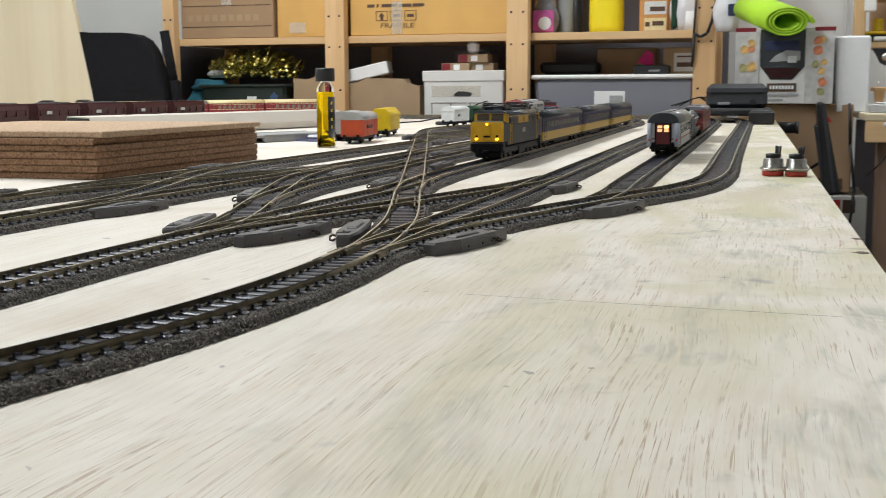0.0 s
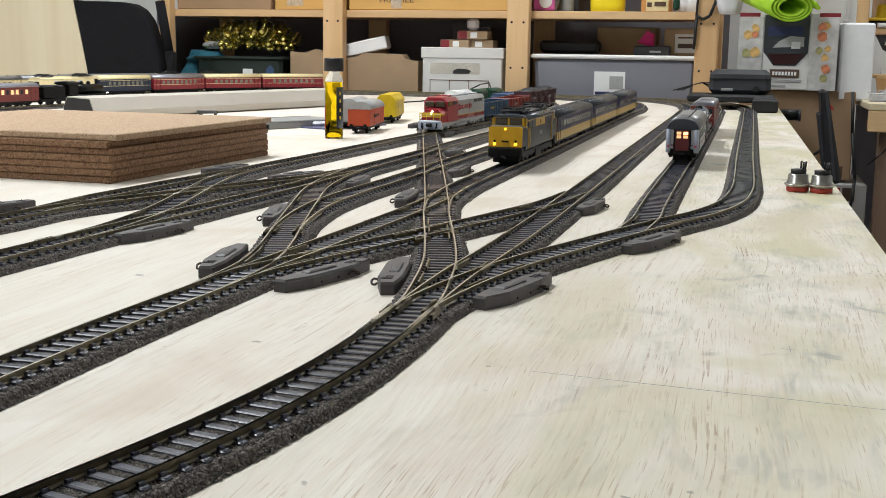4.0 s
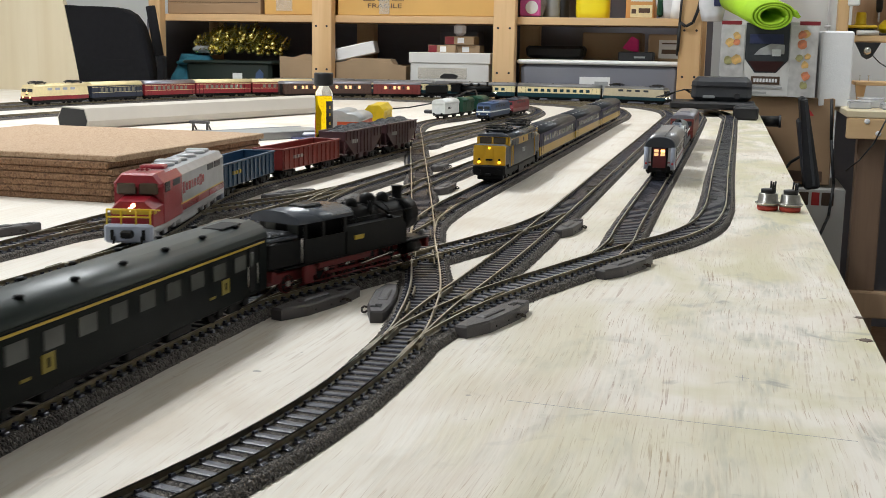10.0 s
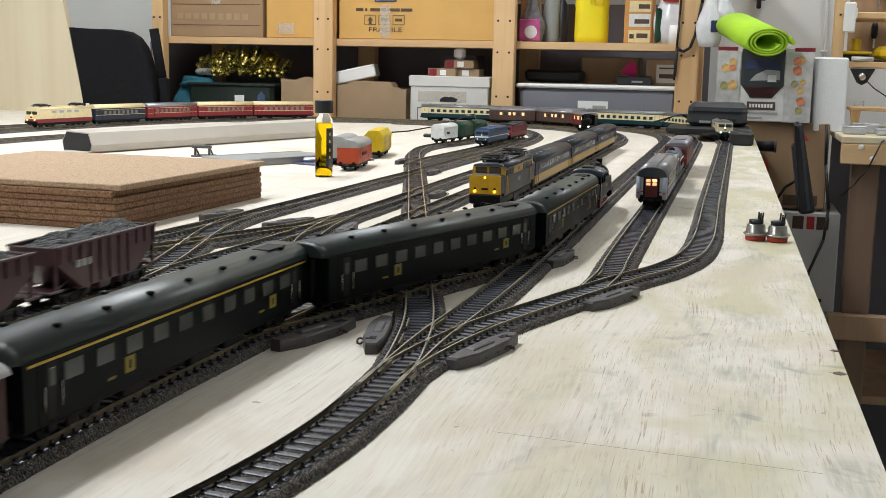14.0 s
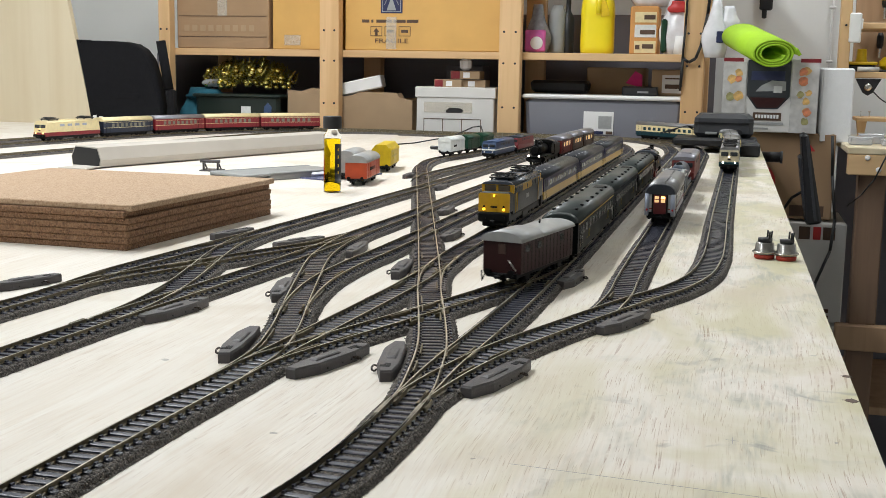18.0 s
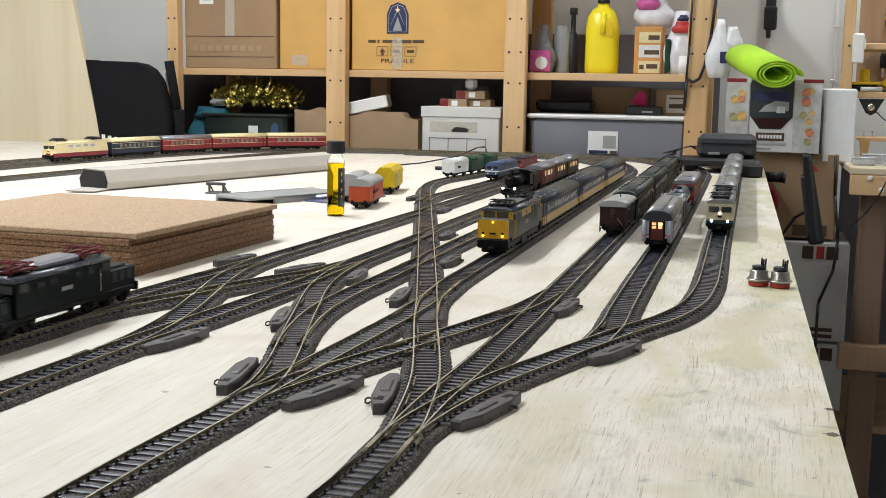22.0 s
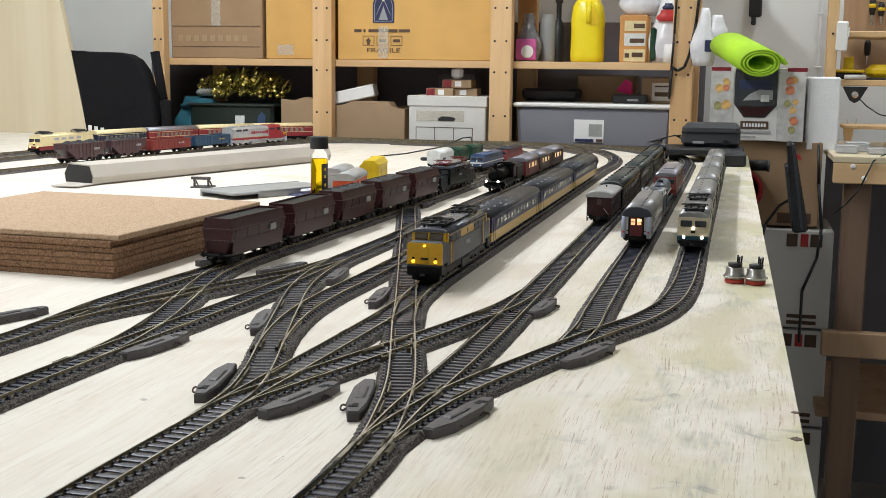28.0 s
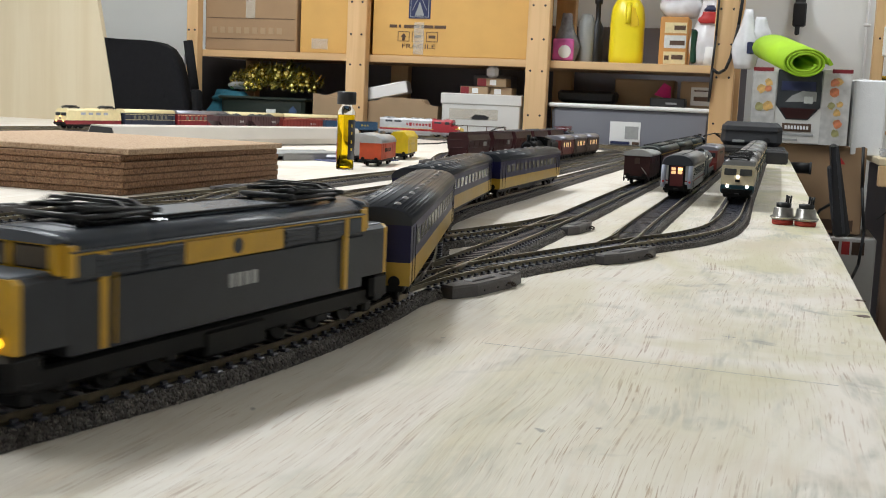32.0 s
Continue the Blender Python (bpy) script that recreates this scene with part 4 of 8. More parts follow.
# black plate on the closed end paints the shade of the hollow
part("open_end", S().prism([(-0.032, 0.004), (0.028, 0.004), (0.0315, 0.014), (0.0245, 0.0325), (-0.025, 0.034), (-0.0345, 0.018)], -0.3212, -0.30), BLACK, chan, "black patch for the shade inside the end")
part("flap", S().box((0.014, -0.345, 0.003), (0.05, 0.06, 0.002), 0.0006, 0.3), GREYBOARD, chan)
stop = thing("buffer_stop", "small dark grey buffer stop standing on the board", "buffer stop", pose(-0.83, 1.71, 0, 0, 0, 8))
for sx in (-1, 1):
    part("post", S().box((sx * 0.012, 0, 0.009), (0.003, 0.005, 0.018), 0.0006), MOTOR_M, stop)
    part("strut", S().rod((sx * 0.012, 0.004, 0.013), (sx * 0.012, 0.02, 0.001), 0.0014), MOTOR_M, stop)
part("beam", S().box((0, -0.003, 0.0165), (0.034, 0.004, 0.005), 0.0008), MOTOR_M, stop)
part("foot", S().box((0, 0.008, 0.0012), (0.034, 0.034, 0.0024), 0.0006), MOTOR_M, stop)
tray = thing("grey_plastic_tray", "flat grey plastic tray beside a blister pack", "tray", pose(-0.69, 1.66, 0, 0, 0, -28))
part("plate", S().box((0, 0, 0.009), (0.085, 0.2, 0.004), 0.001), GREY, tray)
part("side", S().box((-0.04, 0, 0.006), (0.005, 0.2, 0.012), 0.001), GREY, tray)
part("side", S().box((0.04, 0.02, 0.006), (0.005, 0.14, 0.012), 0.001), GREY, tray)
pack = thing("blister_pack", "shiny blister pack with a dark printed card", "packet", pose(-0.625, 1.72, 0, 0, 0, -20))
part("card", S().box((0, 0, 0.0012), (0.1, 0.15, 0.0024), 0.0005), BLISTER, pack)
part("bubble", S().box((-0.012, -0.01, 0.0055), (0.05, 0.085, 0.007), 0.003), PLASTIC_BAG, pack)
part("label_panel", S().box((0.033, 0.02, 0.0026), (0.018, 0.09, 0.0005)), INK_BLUE, pack)

psu = thing("power_pack", "black transformer case on a flat black base plate", "power supply", pose(0, 0, 0))
part("case", S().box((-0.023, 2.72, 0.0585), (0.134, 0.11, 0.054), 0.01, 0, (0.97, 0.9)), DARKGREY, psu)
part("seam", S().box((-0.023, 2.7185, 0.066), (0.1335, 0.11, 0.0012), 0), BLACK, psu)
part("base_plate", S().box((-0.04, 2.68, 0.024), (0.185, 0.15, 0.016), 0.004), BLACK, psu)
part("foot", S().box((-0.1, 2.7, 0.008), (0.03, 0.08, 0.0165), 0.003), BLACK, psu)
part("foot", S().box((0.02, 2.7, 0.008), (0.03, 0.08, 0.0165), 0.003), BLACK, psu)
part("name_plate", S().box((-0.05, 2.662, 0.042), (0.026, 0.003, 0.006), 0.001), GREY, psu)
part("knob", S().rod((0.012, 2.666, 0.045), (0.012, 2.652, 0.045), 0.007, 14), BLACK, psu)
for k in range(3):
    part("cable", S().tube([(-0.09, 2.72, 0.045 + 0.005 * k), (-0.105, 2.70 - 0.01 * k, 0.056), (-0.125, 2.71, 0.05), (-0.15 - 0.01 * k, 2.72, 0.036)], 0.0014), BLACK, psu)
ctrl = thing("black_controller", "flat black controller block on the board edge", "controller", pose(0.032, 2.56, 0))
part("case", S().box((0, 0, 0.014), (0.052, 0.09, 0.028), 0.004), BLACK, ctrl)
part("lid_line", S().box((0, 0, 0.0283), (0.04, 0.07, 0.0012), 0.0004), DARKGREY, ctrl)
lead = thing("loose_wire", "thin black wire lying across the board", "wire", pose(0, 0, 0))
part("strand", S().tube([(-0.77, 2.45, 0.002), (-0.72, 2.56, 0.004), (-0.64, 2.6, 0.02), (-0.58, 2.55, 0.045), (-0.55, 2.5, 0.05), (-0.52, 2.42, 0.02)], 0.0016), BLACK, lead)
part("plug", S().box((-0.63, 2.42, 0.004), (0.03, 0.012, 0.008), 0.002), BLACK, lead)

# ---- storage rack behind the board ----
RY = 3.1
rack = thing("storage_rack", "pine storage rack with upright posts and a shelf", "shelf rack", pose(0, 0, 0))
POSTS = [(-1.65, 0.036), (-1.133, 0.058), (-0.61, 0.06), (-0.116, 0.058)]
for x, w in POSTS:
    post = part("post", S().box((x, RY + 0.02, -0.05), (w, 0.036, 1.8), 0.002), PINE, rack)
    for z in (-0.02, 0.075, 0.195, 0.28, 0.37):
        for sx in (-1, 1):
            part("screw", S().rod((x + sx * w * 0.27, RY + 0.003, z), (x + sx * w * 0.27, RY + 0.0005, z), 0.0032, 8), BLACK, post)
    part("rear_post", S().box((x, RY + 0.42, -0.05), (w, 0.036, 1.8), 0.002), PINE, rack)
for z in (0.217, 0.62, -0.02, -0.5):
    part("shelf_board", S().box((-0.886, RY + 0.23, z), (1.56, 0.38, 0.016), 0.001), PINE_X, rack)
    part("shelf_lip", S().box((-0.886, RY + 0.048, z - 0.001), (1.54, 0.018, 0.02), 0.001), PINE_X, rack)
# added dark sheets: the shade behind rack and bench is in their colour
tagged(part("rack_side", S().box((-1.69, RY + 0.25, -0.35), (0.008, 0.42, 1.12)), SHADE_DARK), "added dark sheet for the shade at the rack side", "board", kind="structure")
tagged(part("bench_back", S().box((0.9, 3.3, -0.48), (1.25, 0.012, 0.94)), SHADE_DARK), "added dark sheet for the shade behind the bench legs", "board", kind="structure")
tagged(part("shelf_back", S().box((-0.88, RY + 0.47, 0.1), (1.62, 0.01, 0.5)), SHADE_DARK), "added dark sheet for the shade inside the rack", "board", kind="structure")


def carton(label, x0, x1, y, z0, z1, depth, material, name="carton"):
    c = thing(name, label, "box", pose((x0 + x1) / 2, y + depth / 2, z0))
    w, h = x1 - x0, z1 - z0
    part("body", S().box((0, 0, h / 2), (w, depth, h), 0.003), material, c)
    return c, w, h, depth


SH = 0.2255
c, w, h, d = carton("brown cardboard carton sealed with clear tape", -1.632, -1.337, RY + 0.05, SH, 0.5, 0.3, CARTON)
part("tape", S().box((0.0, -d / 2 - 0.0008, h * 0.66), (0.03, 0.0012, h * 0.62)), TAPE, c)
part("tape", S().box((0.1, -d / 2 - 0.0008, h * 0.9), (0.03, 0.0012, h * 0.2)), TAPE, c)
part("tape", S().box((-0.11, -d / 2 - 0.0008, h * 0.9), (0.03, 0.0012, h * 0.2)), TAPE, c)
part("shipping_label", S().box((-0.075, -d / 2 - 0.0014, h * 0.78), (0.045, 0.0012, 0.05)), WHITE, c)
for k in range(3):
    part("label_line", S().box((-0.075, -d / 2 - 0.0022, h * 0.78 + 0.012 - 0.012 * k), (0.034, 0.0008, 0.004)), INK, c)
part("print_rule", S().box((0, -d / 2 - 0.0006, 0.095), (0.28, 0.0008, 0.0018)), INK, c)
part("print_rule", S().box((0, -d / 2 - 0.0006, 0.035), (0.28, 0.0008, 0.0018)), INK, c)
for k in range(9):
    part("faded_letter", S().box((-0.115 + k * 0.026, -d / 2 - 0.0006, 0.06), (0.016, 0.0008, 0.018)), CARTON_D, c)
c, w, h, d = carton("golden cardboard carton with clear tape", -1.33, -1.165, RY + 0.06, SH, 0.5, 0.3, CARTON_Y)
part("tape", S().box((-0.02, -d / 2 - 0.0008, h * 0.1), (0.05, 0.0012, 0.03)), TAPE, c)
c, w, h, d = carton("large golden lighting carton with printed emblem", -1.10, -0.642, RY + 0.045, SH, 0.52, 0.32, CARTON_Y)
fy = -d / 2 - 0.0006
em = -0.09
part("emblem", S().prism([(em - 0.032, 0.105), (em + 0.032, 0.105), (em + 0.032, 0.16), (em + 0.022, 0.184), (em, 0.193), (em - 0.022, 0.184), (em - 0.032, 0.16)], fy, fy - 0.0012), INK_BLUE, c, "dark blue arched emblem")
part("emblem_line", S().prism([(em - 0.027, 0.109), (em + 0.027, 0.109), (em + 0.027, 0.158), (em + 0.018, 0.18), (em, 0.187), (em - 0.018, 0.18), (em - 0.027, 0.158)], fy - 0.0012, fy - 0.0016), P["palegrey"], c)
part("emblem_field", S().prism([(em - 0.0255, 0.1105), (em + 0.0255, 0.1105), (em + 0.0255, 0.1575), (em + 0.017, 0.1785), (em, 0.1852), (em - 0.017, 0.1785), (em - 0.0255, 0.1575)], fy - 0.0016, fy - 0.002), INK_BLUE, c)
for q in (-1, 1):
    part("emblem_ray", S().tube([(em, fy - 0.0022, 0.172), (em + q * 0.021, fy - 0.0022, 0.128)], 0.0008, 5), P["palegrey"], c)
part("emblem_tree", S().prism([(em - 0.014, 0.113), (em + 0.014, 0.113), (em, 0.152)], fy - 0.002, fy - 0.0026), GREY, c)
part("emblem_star", S().prism([(em - 0.008, 0.172), (em, 0.165), (em + 0.008, 0.172), (em + 0.002, 0.175), (em, 0.184), (em - 0.002, 0.175)], fy - 0.002, fy - 0.003), P["cream"], c)
for k, (x, ww) in enumerate(((-0.167, 0.022), (-0.147, 0.006), (-0.112, 0.046), (-0.066, 0.036), (-0.028, 0.034))):
    part("brand_bar", S().box((x, fy - 0.0004, 0.083), (ww, 0.0008, 0.0085)), INK, c)
for k in range(3):
    x = em - 0.045 + 0.042 * k
    for a, b, ww, hh in ((0, 0.013, 0.034, 0.0015), (0, -0.013, 0.034, 0.0015), (-0.0165, 0, 0.0015, 0.026), (0.0165, 0, 0.0015, 0.026)):
        part("symbol_frame", S().box((x + a, fy - 0.0004, 0.055 + b), (ww, 0.0008, hh)), INK, c)
part("arrow", S().prism([(em - 0.054, 0.053), (em - 0.036, 0.053), (em - 0.045, 0.064)], fy - 0.0004, fy - 0.0012), INK, c)
part("arrow", S().box((em - 0.045, fy - 0.0004, 0.0485), (0.008, 0.0008, 0.01)), INK, c)
for k in (0, 1):
    part("symbol", S().box((em - 0.003 + 0.042 * k, fy - 0.0004, 0.055), (0.02, 0.0008, 0.008)), INK, c)
tx = bpy.data.curves.new("fragile_text", "FONT")
tx.body, tx.size, tx.align_x, tx.extrude = "FRAGILE", 0.021, "CENTER", 0.0003
tx.materials.append(INK)
to = new("printed_word", tx)
to.parent = c
to.matrix_basis = pose(em, fy - 0.0005, 0.022, 90, 0, 0)
to.scale = (1.3, 0.85, 1)
part("tape", S().box((em, fy - 0.0016, 0.05), (0.03, 0.0008, 0.09)), TAPE, c)

c, w, h, d = carton("white archive box with a black patch for its hand hole", -0.88, -0.655, RY + 0.03, -0.012, 0.124, 0.26, CARTON_W, "archive_box")
part("lid", S().box((0, 0, h - 0.012), (w + 0.008, d + 0.006, 0.03), 0.002), CARTON_W, c)
# black patch on the panel paints the shade inside the hand hole
part("hand_hole", S().prism([(-0.024, 0.068), (0.02, 0.068), (0.026, 0.076), (0.012, 0.081), (-0.014, 0.082), (-0.026, 0.074)], -d / 2 - 0.0005, -d / 2 - 0.0012), BLACK, c)
for x in (-0.09, -0.035, 0.02, 0.075):
    part("form_line", S().box((x, -d / 2 - 0.0006, 0.025), (0.0018, 0.0008, 0.05)), INK, c)
part("form_line", S().box((-0.0075, -d / 2 - 0.0006, 0.05), (0.167, 0.0008, 0.0018)), INK, c)
part("tape", S().box((-0.02, -d / 2 - 0.0006, 0.082), (0.14, 0.0008, 0.03)), TAPE, c)
for x, y, z, w, mcol, lab in ((-0.80, RY + 0.1, 0.1245, 0.08, P["red"], "small red and grey printed carton"), (-0.74, RY + 0.12, 0.1245, 0.09, CARTON_D, "small dull carton on the archive box"), (-0.752, RY + 0.11, 0.149, 0.085, P["red"], "small red and brown carton stacked on another")):
    b = thing("small_carton", lab, "box", pose(x, y, z))
    part("body", S().box((0, 0, 0.012), (w, 0.06, 0.023), 0.001), CARTON_D, b)
    part("end_print", S().box((-w * 0.33, -0.0308, 0.012), (w * 0.3, 0.001, 0.021)), mcol, b)
    part("code_label", S().box((w * 0.05, -0.0308, 0.012), (w * 0.22, 0.001, 0.015)), WHITE, b)
bulb = thing("bulb_packet", "clear packet with a pale bulb on the small cartons", "packet", pose(-0.755, RY + 0.1, 0.174))
part("packet", S().box((0, 0, 0.017), (0.034, 0.024, 0.034), 0.008), PLASTIC_BAG, bulb)

oc = thing("carton", "open brown carton with a creased top edge", "box", pose(-1.085, RY + 0.17, -0.012))
rim = [(-0.192, 0.0), (0.188, 0.0), (0.188, 0.098), (0.15, 0.106), (0.085, 0.112), (0.02, 0.112), (-0.03, 0.104), (-0.06, 0.094), (-0.1, 0.106), (-0.15, 0.118), (-0.192, 0.122)]
part("front_panel", S().prism(rim, -0.125, -0.121), CARTON_D, oc, "front panel with a wavy upper edge")
part("rear_panel", S().box((-0.002, 0.122, 0.05), (0.376, 0.004, 0.1)), CARTON_D, oc)
for sx in (-0.19, 0.186):
    part("side_panel", S().box((sx, 0, 0.05), (0.004, 0.24, 0.1)), CARTON_D, oc)
part("base", S().box((-0.002, 0, 0.002), (0.376, 0.24, 0.004)), CARTON_D, oc)
part("flap", S().prism([(-0.17, 0.112), (-0.07, 0.096), (-0.05, 0.112), (-0.12, 0.128)], -0.120, -0.08), CARTON_D, oc)
part("flap", S().prism([(0.0, 0.108), (0.15, 0.102), (0.14, 0.118), (0.03, 0.12)], -0.120, -0.07), CARTON_D, oc)
wb = thing("white_foam_block", "white foam block lying askew in the carton", "foam block", pose(-1.062, RY + 0.11, 0.112, 0, -13, 10))
part("block", S().box((0, 0, 0.015), (0.12, 0.09, 0.036), 0.003), WHITE, wb)
gb = thing("garland_bin", "dark green bin holding tinsel garland", "storage bin", pose(-1.437, RY + 0.15, -0.012))
part("body", S().box((0, 0, 0.052), (0.27, 0.22, 0.104), 0.01), GREEN_BIN, gb)
part("rim", S().box((0, 0, 0.1), (0.285, 0.235, 0.01), 0.004), GREEN_BIN, gb)
part("sticker", S().prism([(0.085, 0.03), (0.108, 0.03), (0.112, 0.07), (0.1, 0.082), (0.088, 0.07)], -0.1105, -0.112), P["dieselblue"], gb)
part("sticker", S().box((0.03, -0.111, 0.055), (0.03, 0.001, 0.03)), P["white"], gb)
gar = thing("tinsel_garland", "gold and olive tinsel garland heaped on the bin", "garland", pose(-1.428, RY + 0.12, 0.094))
random.seed(21)
lo, hi, ball = S(), S(), S()
for i in range(1500):
    a, r = random.uniform(0, 6.28), random.uniform(0.3, 1)
    x, y = 0.148 * math.cos(a) * r, 0.075 * math.sin(a) * r
    z = 0.012 + 0.098 * (1 - 0.55 * r * r) * random.uniform(0.3, 1)
    v = Vector((random.gauss(0, 1), random.gauss(0, 1), random.gauss(0, 1))).normalized() * 0.013
    w2 = v.cross(Vector((0.3, 0.5, 0.8))).normalized() * 0.0016
    (hi if i % 2 == 0 else lo).add([Vector((x, y, z)) - v - w2, Vector((x, y, z)) - v + w2, Vector((x, y, z)) + v + w2, Vector((x, y, z)) + v - w2], [(0, 1, 2, 3)])
part("olive_tinsel", lo, GOLD_D, gar)
part("gold_tinsel", hi, GOLD, gar)
for i in range(90):
    a, r = random.uniform(3.2, 6.2), random.uniform(0.35, 1.05)
    q = part("bauble", S().lathe([(0.001, -0.0075), (0.0045, -0.006), (0.007, -0.003), (0.0075, 0), (0.007, 0.003), (0.0045, 0.006), (0.001, 0.0075)], (0.14 * math.cos(a) * r, 0.07 * math.sin(a) * r, random.uniform(0.02, 0.10 - 0.03 * r)), 12), GOLD, gar)
tc2 = thing("teal_bag", "crumpled teal cloth bag with a grey tool on it", "bag", pose(-1.585, RY + 0.11, -0.012))
part("cloth", crumpled(0.125, 0.12, 0.122, 31, 0.6), TEAL, tc2)
part("fold", crumpled(0.12, 0.07, 0.03, 33, 0.7), TEAL, tc2).matrix_basis = pose(0.035, -0.03, 0.088)
part("tool", S().box((0.06, -0.02, 0.136), (0.09, 0.04, 0.022), 0.008, -0.2), GREY, tc2)
tote = thing("plastic_tote", "smoky grey translucent tote with white lid", "storage tote", pose(-0.354, RY + 0.17, -0.012))
part("body", S().box((0, 0, 0.058), (0.42, 0.26, 0.115), 0.012, 0, (1.03, 1.03)), TOTE, tote)
part("lid", S().box((0, 0, 0.119), (0.448, 0.285, 0.012), 0.004), WHITE, tote)
part("label", S().box((-0.01, -0.1335, 0.05), (0.082, 0.002, 0.062)), WHITE, tote, "printed paper label")
part("label_strip", S().box((-0.022, -0.1352, 0.024), (0.052, 0.001, 0.008)), INK_BLUE, tote)
part("label_panel", S().box((0.008, -0.1352, 0.052), (0.036, 0.001, 0.034)), P["palegrey"], tote)
part("label_code", S().box((0.02, -0.1352, 0.024), (0.018, 0.001, 0.008)), INK, tote)
c, w, h, d = carton("dark brown carton pushed to the back of the shelf", -0.43, -0.26, RY + 0.26, 0.113, 0.19, 0.1, CARTON_D)
c, w, h, d = carton("black flat box with a small label", -0.31, -0.215, RY + 0.1, 0.113, 0.138, 0.14, BLACK)
part("mark", S().box((0.01, -d / 2 - 0.0006, h * 0.4), (0.03, 0.001, 0.005)), GREY, c)
c, w, h, d = carton("brown carton with a printed white label", -0.235, -0.14, RY + 0.16, 0.113, 0.186, 0.12, CARTON_D)
part("label", S().box((0.015, -d / 2 - 0.0008, h * 0.45), (0.066, 0.001, 0.05), 0, 0.0), CARTON_W, c)
for k in range(2):
    part("label_code", S().box((0.015, -d / 2 - 0.0016, h * 0.36 + 0.022 * k), (0.05, 0.0008, 0.012 if k == 0 else 0.004)), INK, c)
mg = thing("magenta_card", "bright magenta card standing in the shelf", "card", pose(-0.288, RY + 0.19, 0.14, 0, 18, 0))
part("card", S().prism([(-0.022, 0), (0.026, 0.002), (0.014, 0.036), (-0.008, 0.04)], 0, 0.0015), MAGENTA, mg)
bb = thing("black_tray", "shallow black wire tray at the back of the shelf", "tray", pose(-0.5, RY + 0.25, 0.113))
part("tray", S().box((0, 0, 0.02), (0.16, 0.12, 0.035), 0.008, 0, (1.06, 1.06)), BLACK, bb)
# box drawn in the same shade tone as the rack back
c, w, h, d = carton("dark box at the back of the shelf", -0.865, -0.75, RY + 0.3, 0.1, 0.19, 0.1, SHADE_DARK)

jug = thing("yellow_jug", "bright yellow plastic jug with moulded handle", "jug", pose(-0.387, RY + 0.13, SH))
jb = S()
n = 24
for r, z in ((0.04, 0), (0.046, 0.004), (0.047, 0.02), (0.046, 0.095), (0.047, 0.105), (0.046, 0.13), (0.042, 0.155), (0.03, 0.176), (0.016, 0.186), (0.015, 0.196)):
    jb.v += [(math.copysign(abs(math.cos(a)) ** 0.7, math.cos(a)) * r, math.copysign(abs(math.sin(a)) ** 0.7, math.sin(a)) * r * 0.8, z) for a in [2 * math.pi * i / n for i in range(n)]]
jb.f = [(a * n + i, a * n + (i + 1) % n, (a + 1) * n + (i + 1) % n, (a + 1) * n + i) for a in range(9) for i in range(n)] + [tuple(range(n))[::-1], tuple(9 * n + i for i in range(n))]
jb.s = [True] * len(jb.f)
part("body", jb, YELLOW_JUG, jug)
part("handle", S().rod((0.005, -0.030, 0.164), (0.006, -0.0385, 0.108), 0.0085, 14, 0.0075), YELLOW_JUG, jug)
# darker yellow patch: the hollow's shade is put into its colour
part("handle_hollow", S().prism([(0.012, 0.1), (0.034, 0.104), (0.034, 0.116), (0.022, 0.15), (0.014, 0.155)], -0.0375, -0.03), P["wagyel"], jug)
part("cap", S().lathe([(0.017, 0.194), (0.0175, 0.198), (0.0175, 0.21), (0.015, 0.213)], n=20), BLACK, jug)
pk = thing("sweet_packet", "clear packet with pink printed band", "packet", pose(-0.553, RY + 0.12, SH))
part("pouch", crumpled(0.064, 0.05, 0.135, 21, 0.5), POUCH, pk)
part("printed_band", S().box((-0.003, -0.024, 0.034), (0.058, 0.012, 0.06), 0.003), PHOTO_A, pk)
part("picture", S().lathe([(0.017, 0), (0.018, 0.001), (0.017, 0.002)], (0, 0, 0), 16), WHITE, pk).matrix_basis = pose(0.002, -0.031, 0.028, 90, 0, 0)
gl = thing("glass_jar", "tall clear jar behind the packet", "jar", pose(-0.505, RY + 0.16, SH))
part("jar", S().lathe([(0.022, 0), (0.024, 0.01), (0.024, 0.11), (0.015, 0.135)], n=18), GREY, gl)
bk = thing("dark_bottle", "dark narrow bottle on the shelf", "bottle", pose(-0.476, RY + 0.17, SH))
part("glass", S().lathe([(0.017, 0), (0.018, 0.004), (0.018, 0.1), (0.007, 0.12), (0.007, 0.165), (0.011, 0.167), (0.011, 0.185)], n=16), BLACK, bk)
c, w, h, d = carton("orange kraft spice box with printed panels", -0.294, -0.218, RY + 0.09, SH, 0.355, 0.1, KRAFT)
for z0, hh, mm in ((0.1, 0.028, P["cream"]), (0.063, 0.034, P["white"]), (0.02, 0.033, P["cream"])):
    part("panel", S().box((0.004, -d / 2 - 0.0006, z0), (0.058, 0.0012, hh)), mm, c)
for z0, x0, ww in ((0.1, 0.015, 0.03), (0.06, 0.01, 0.04), (0.022, 0.012, 0.03), (0.02, -0.016, 0.012)):
    part("panel_mark", S().box((x0, -d / 2 - 0.0016, z0), (ww, 0.0008, 0.012)), INK, c)
pb = thing("plastic_bag", "crumpled clear bag with coloured print", "bag", pose(-0.166, RY + 0.1, SH))
part("film", crumpled(0.092, 0.085, 0.172, 3, 0.5), PLASTIC_BAG, pb)
part("print_red", crumpled(0.05, 0.016, 0.03, 5, 0.8), INK_RED, pb).matrix_basis = pose(0.0, -0.03, 0.112)
part("print_blue", crumpled(0.03, 0.014, 0.016, 6, 0.8), INK_BLUE, pb).matrix_basis = pose(0.002, -0.022, 0.144)
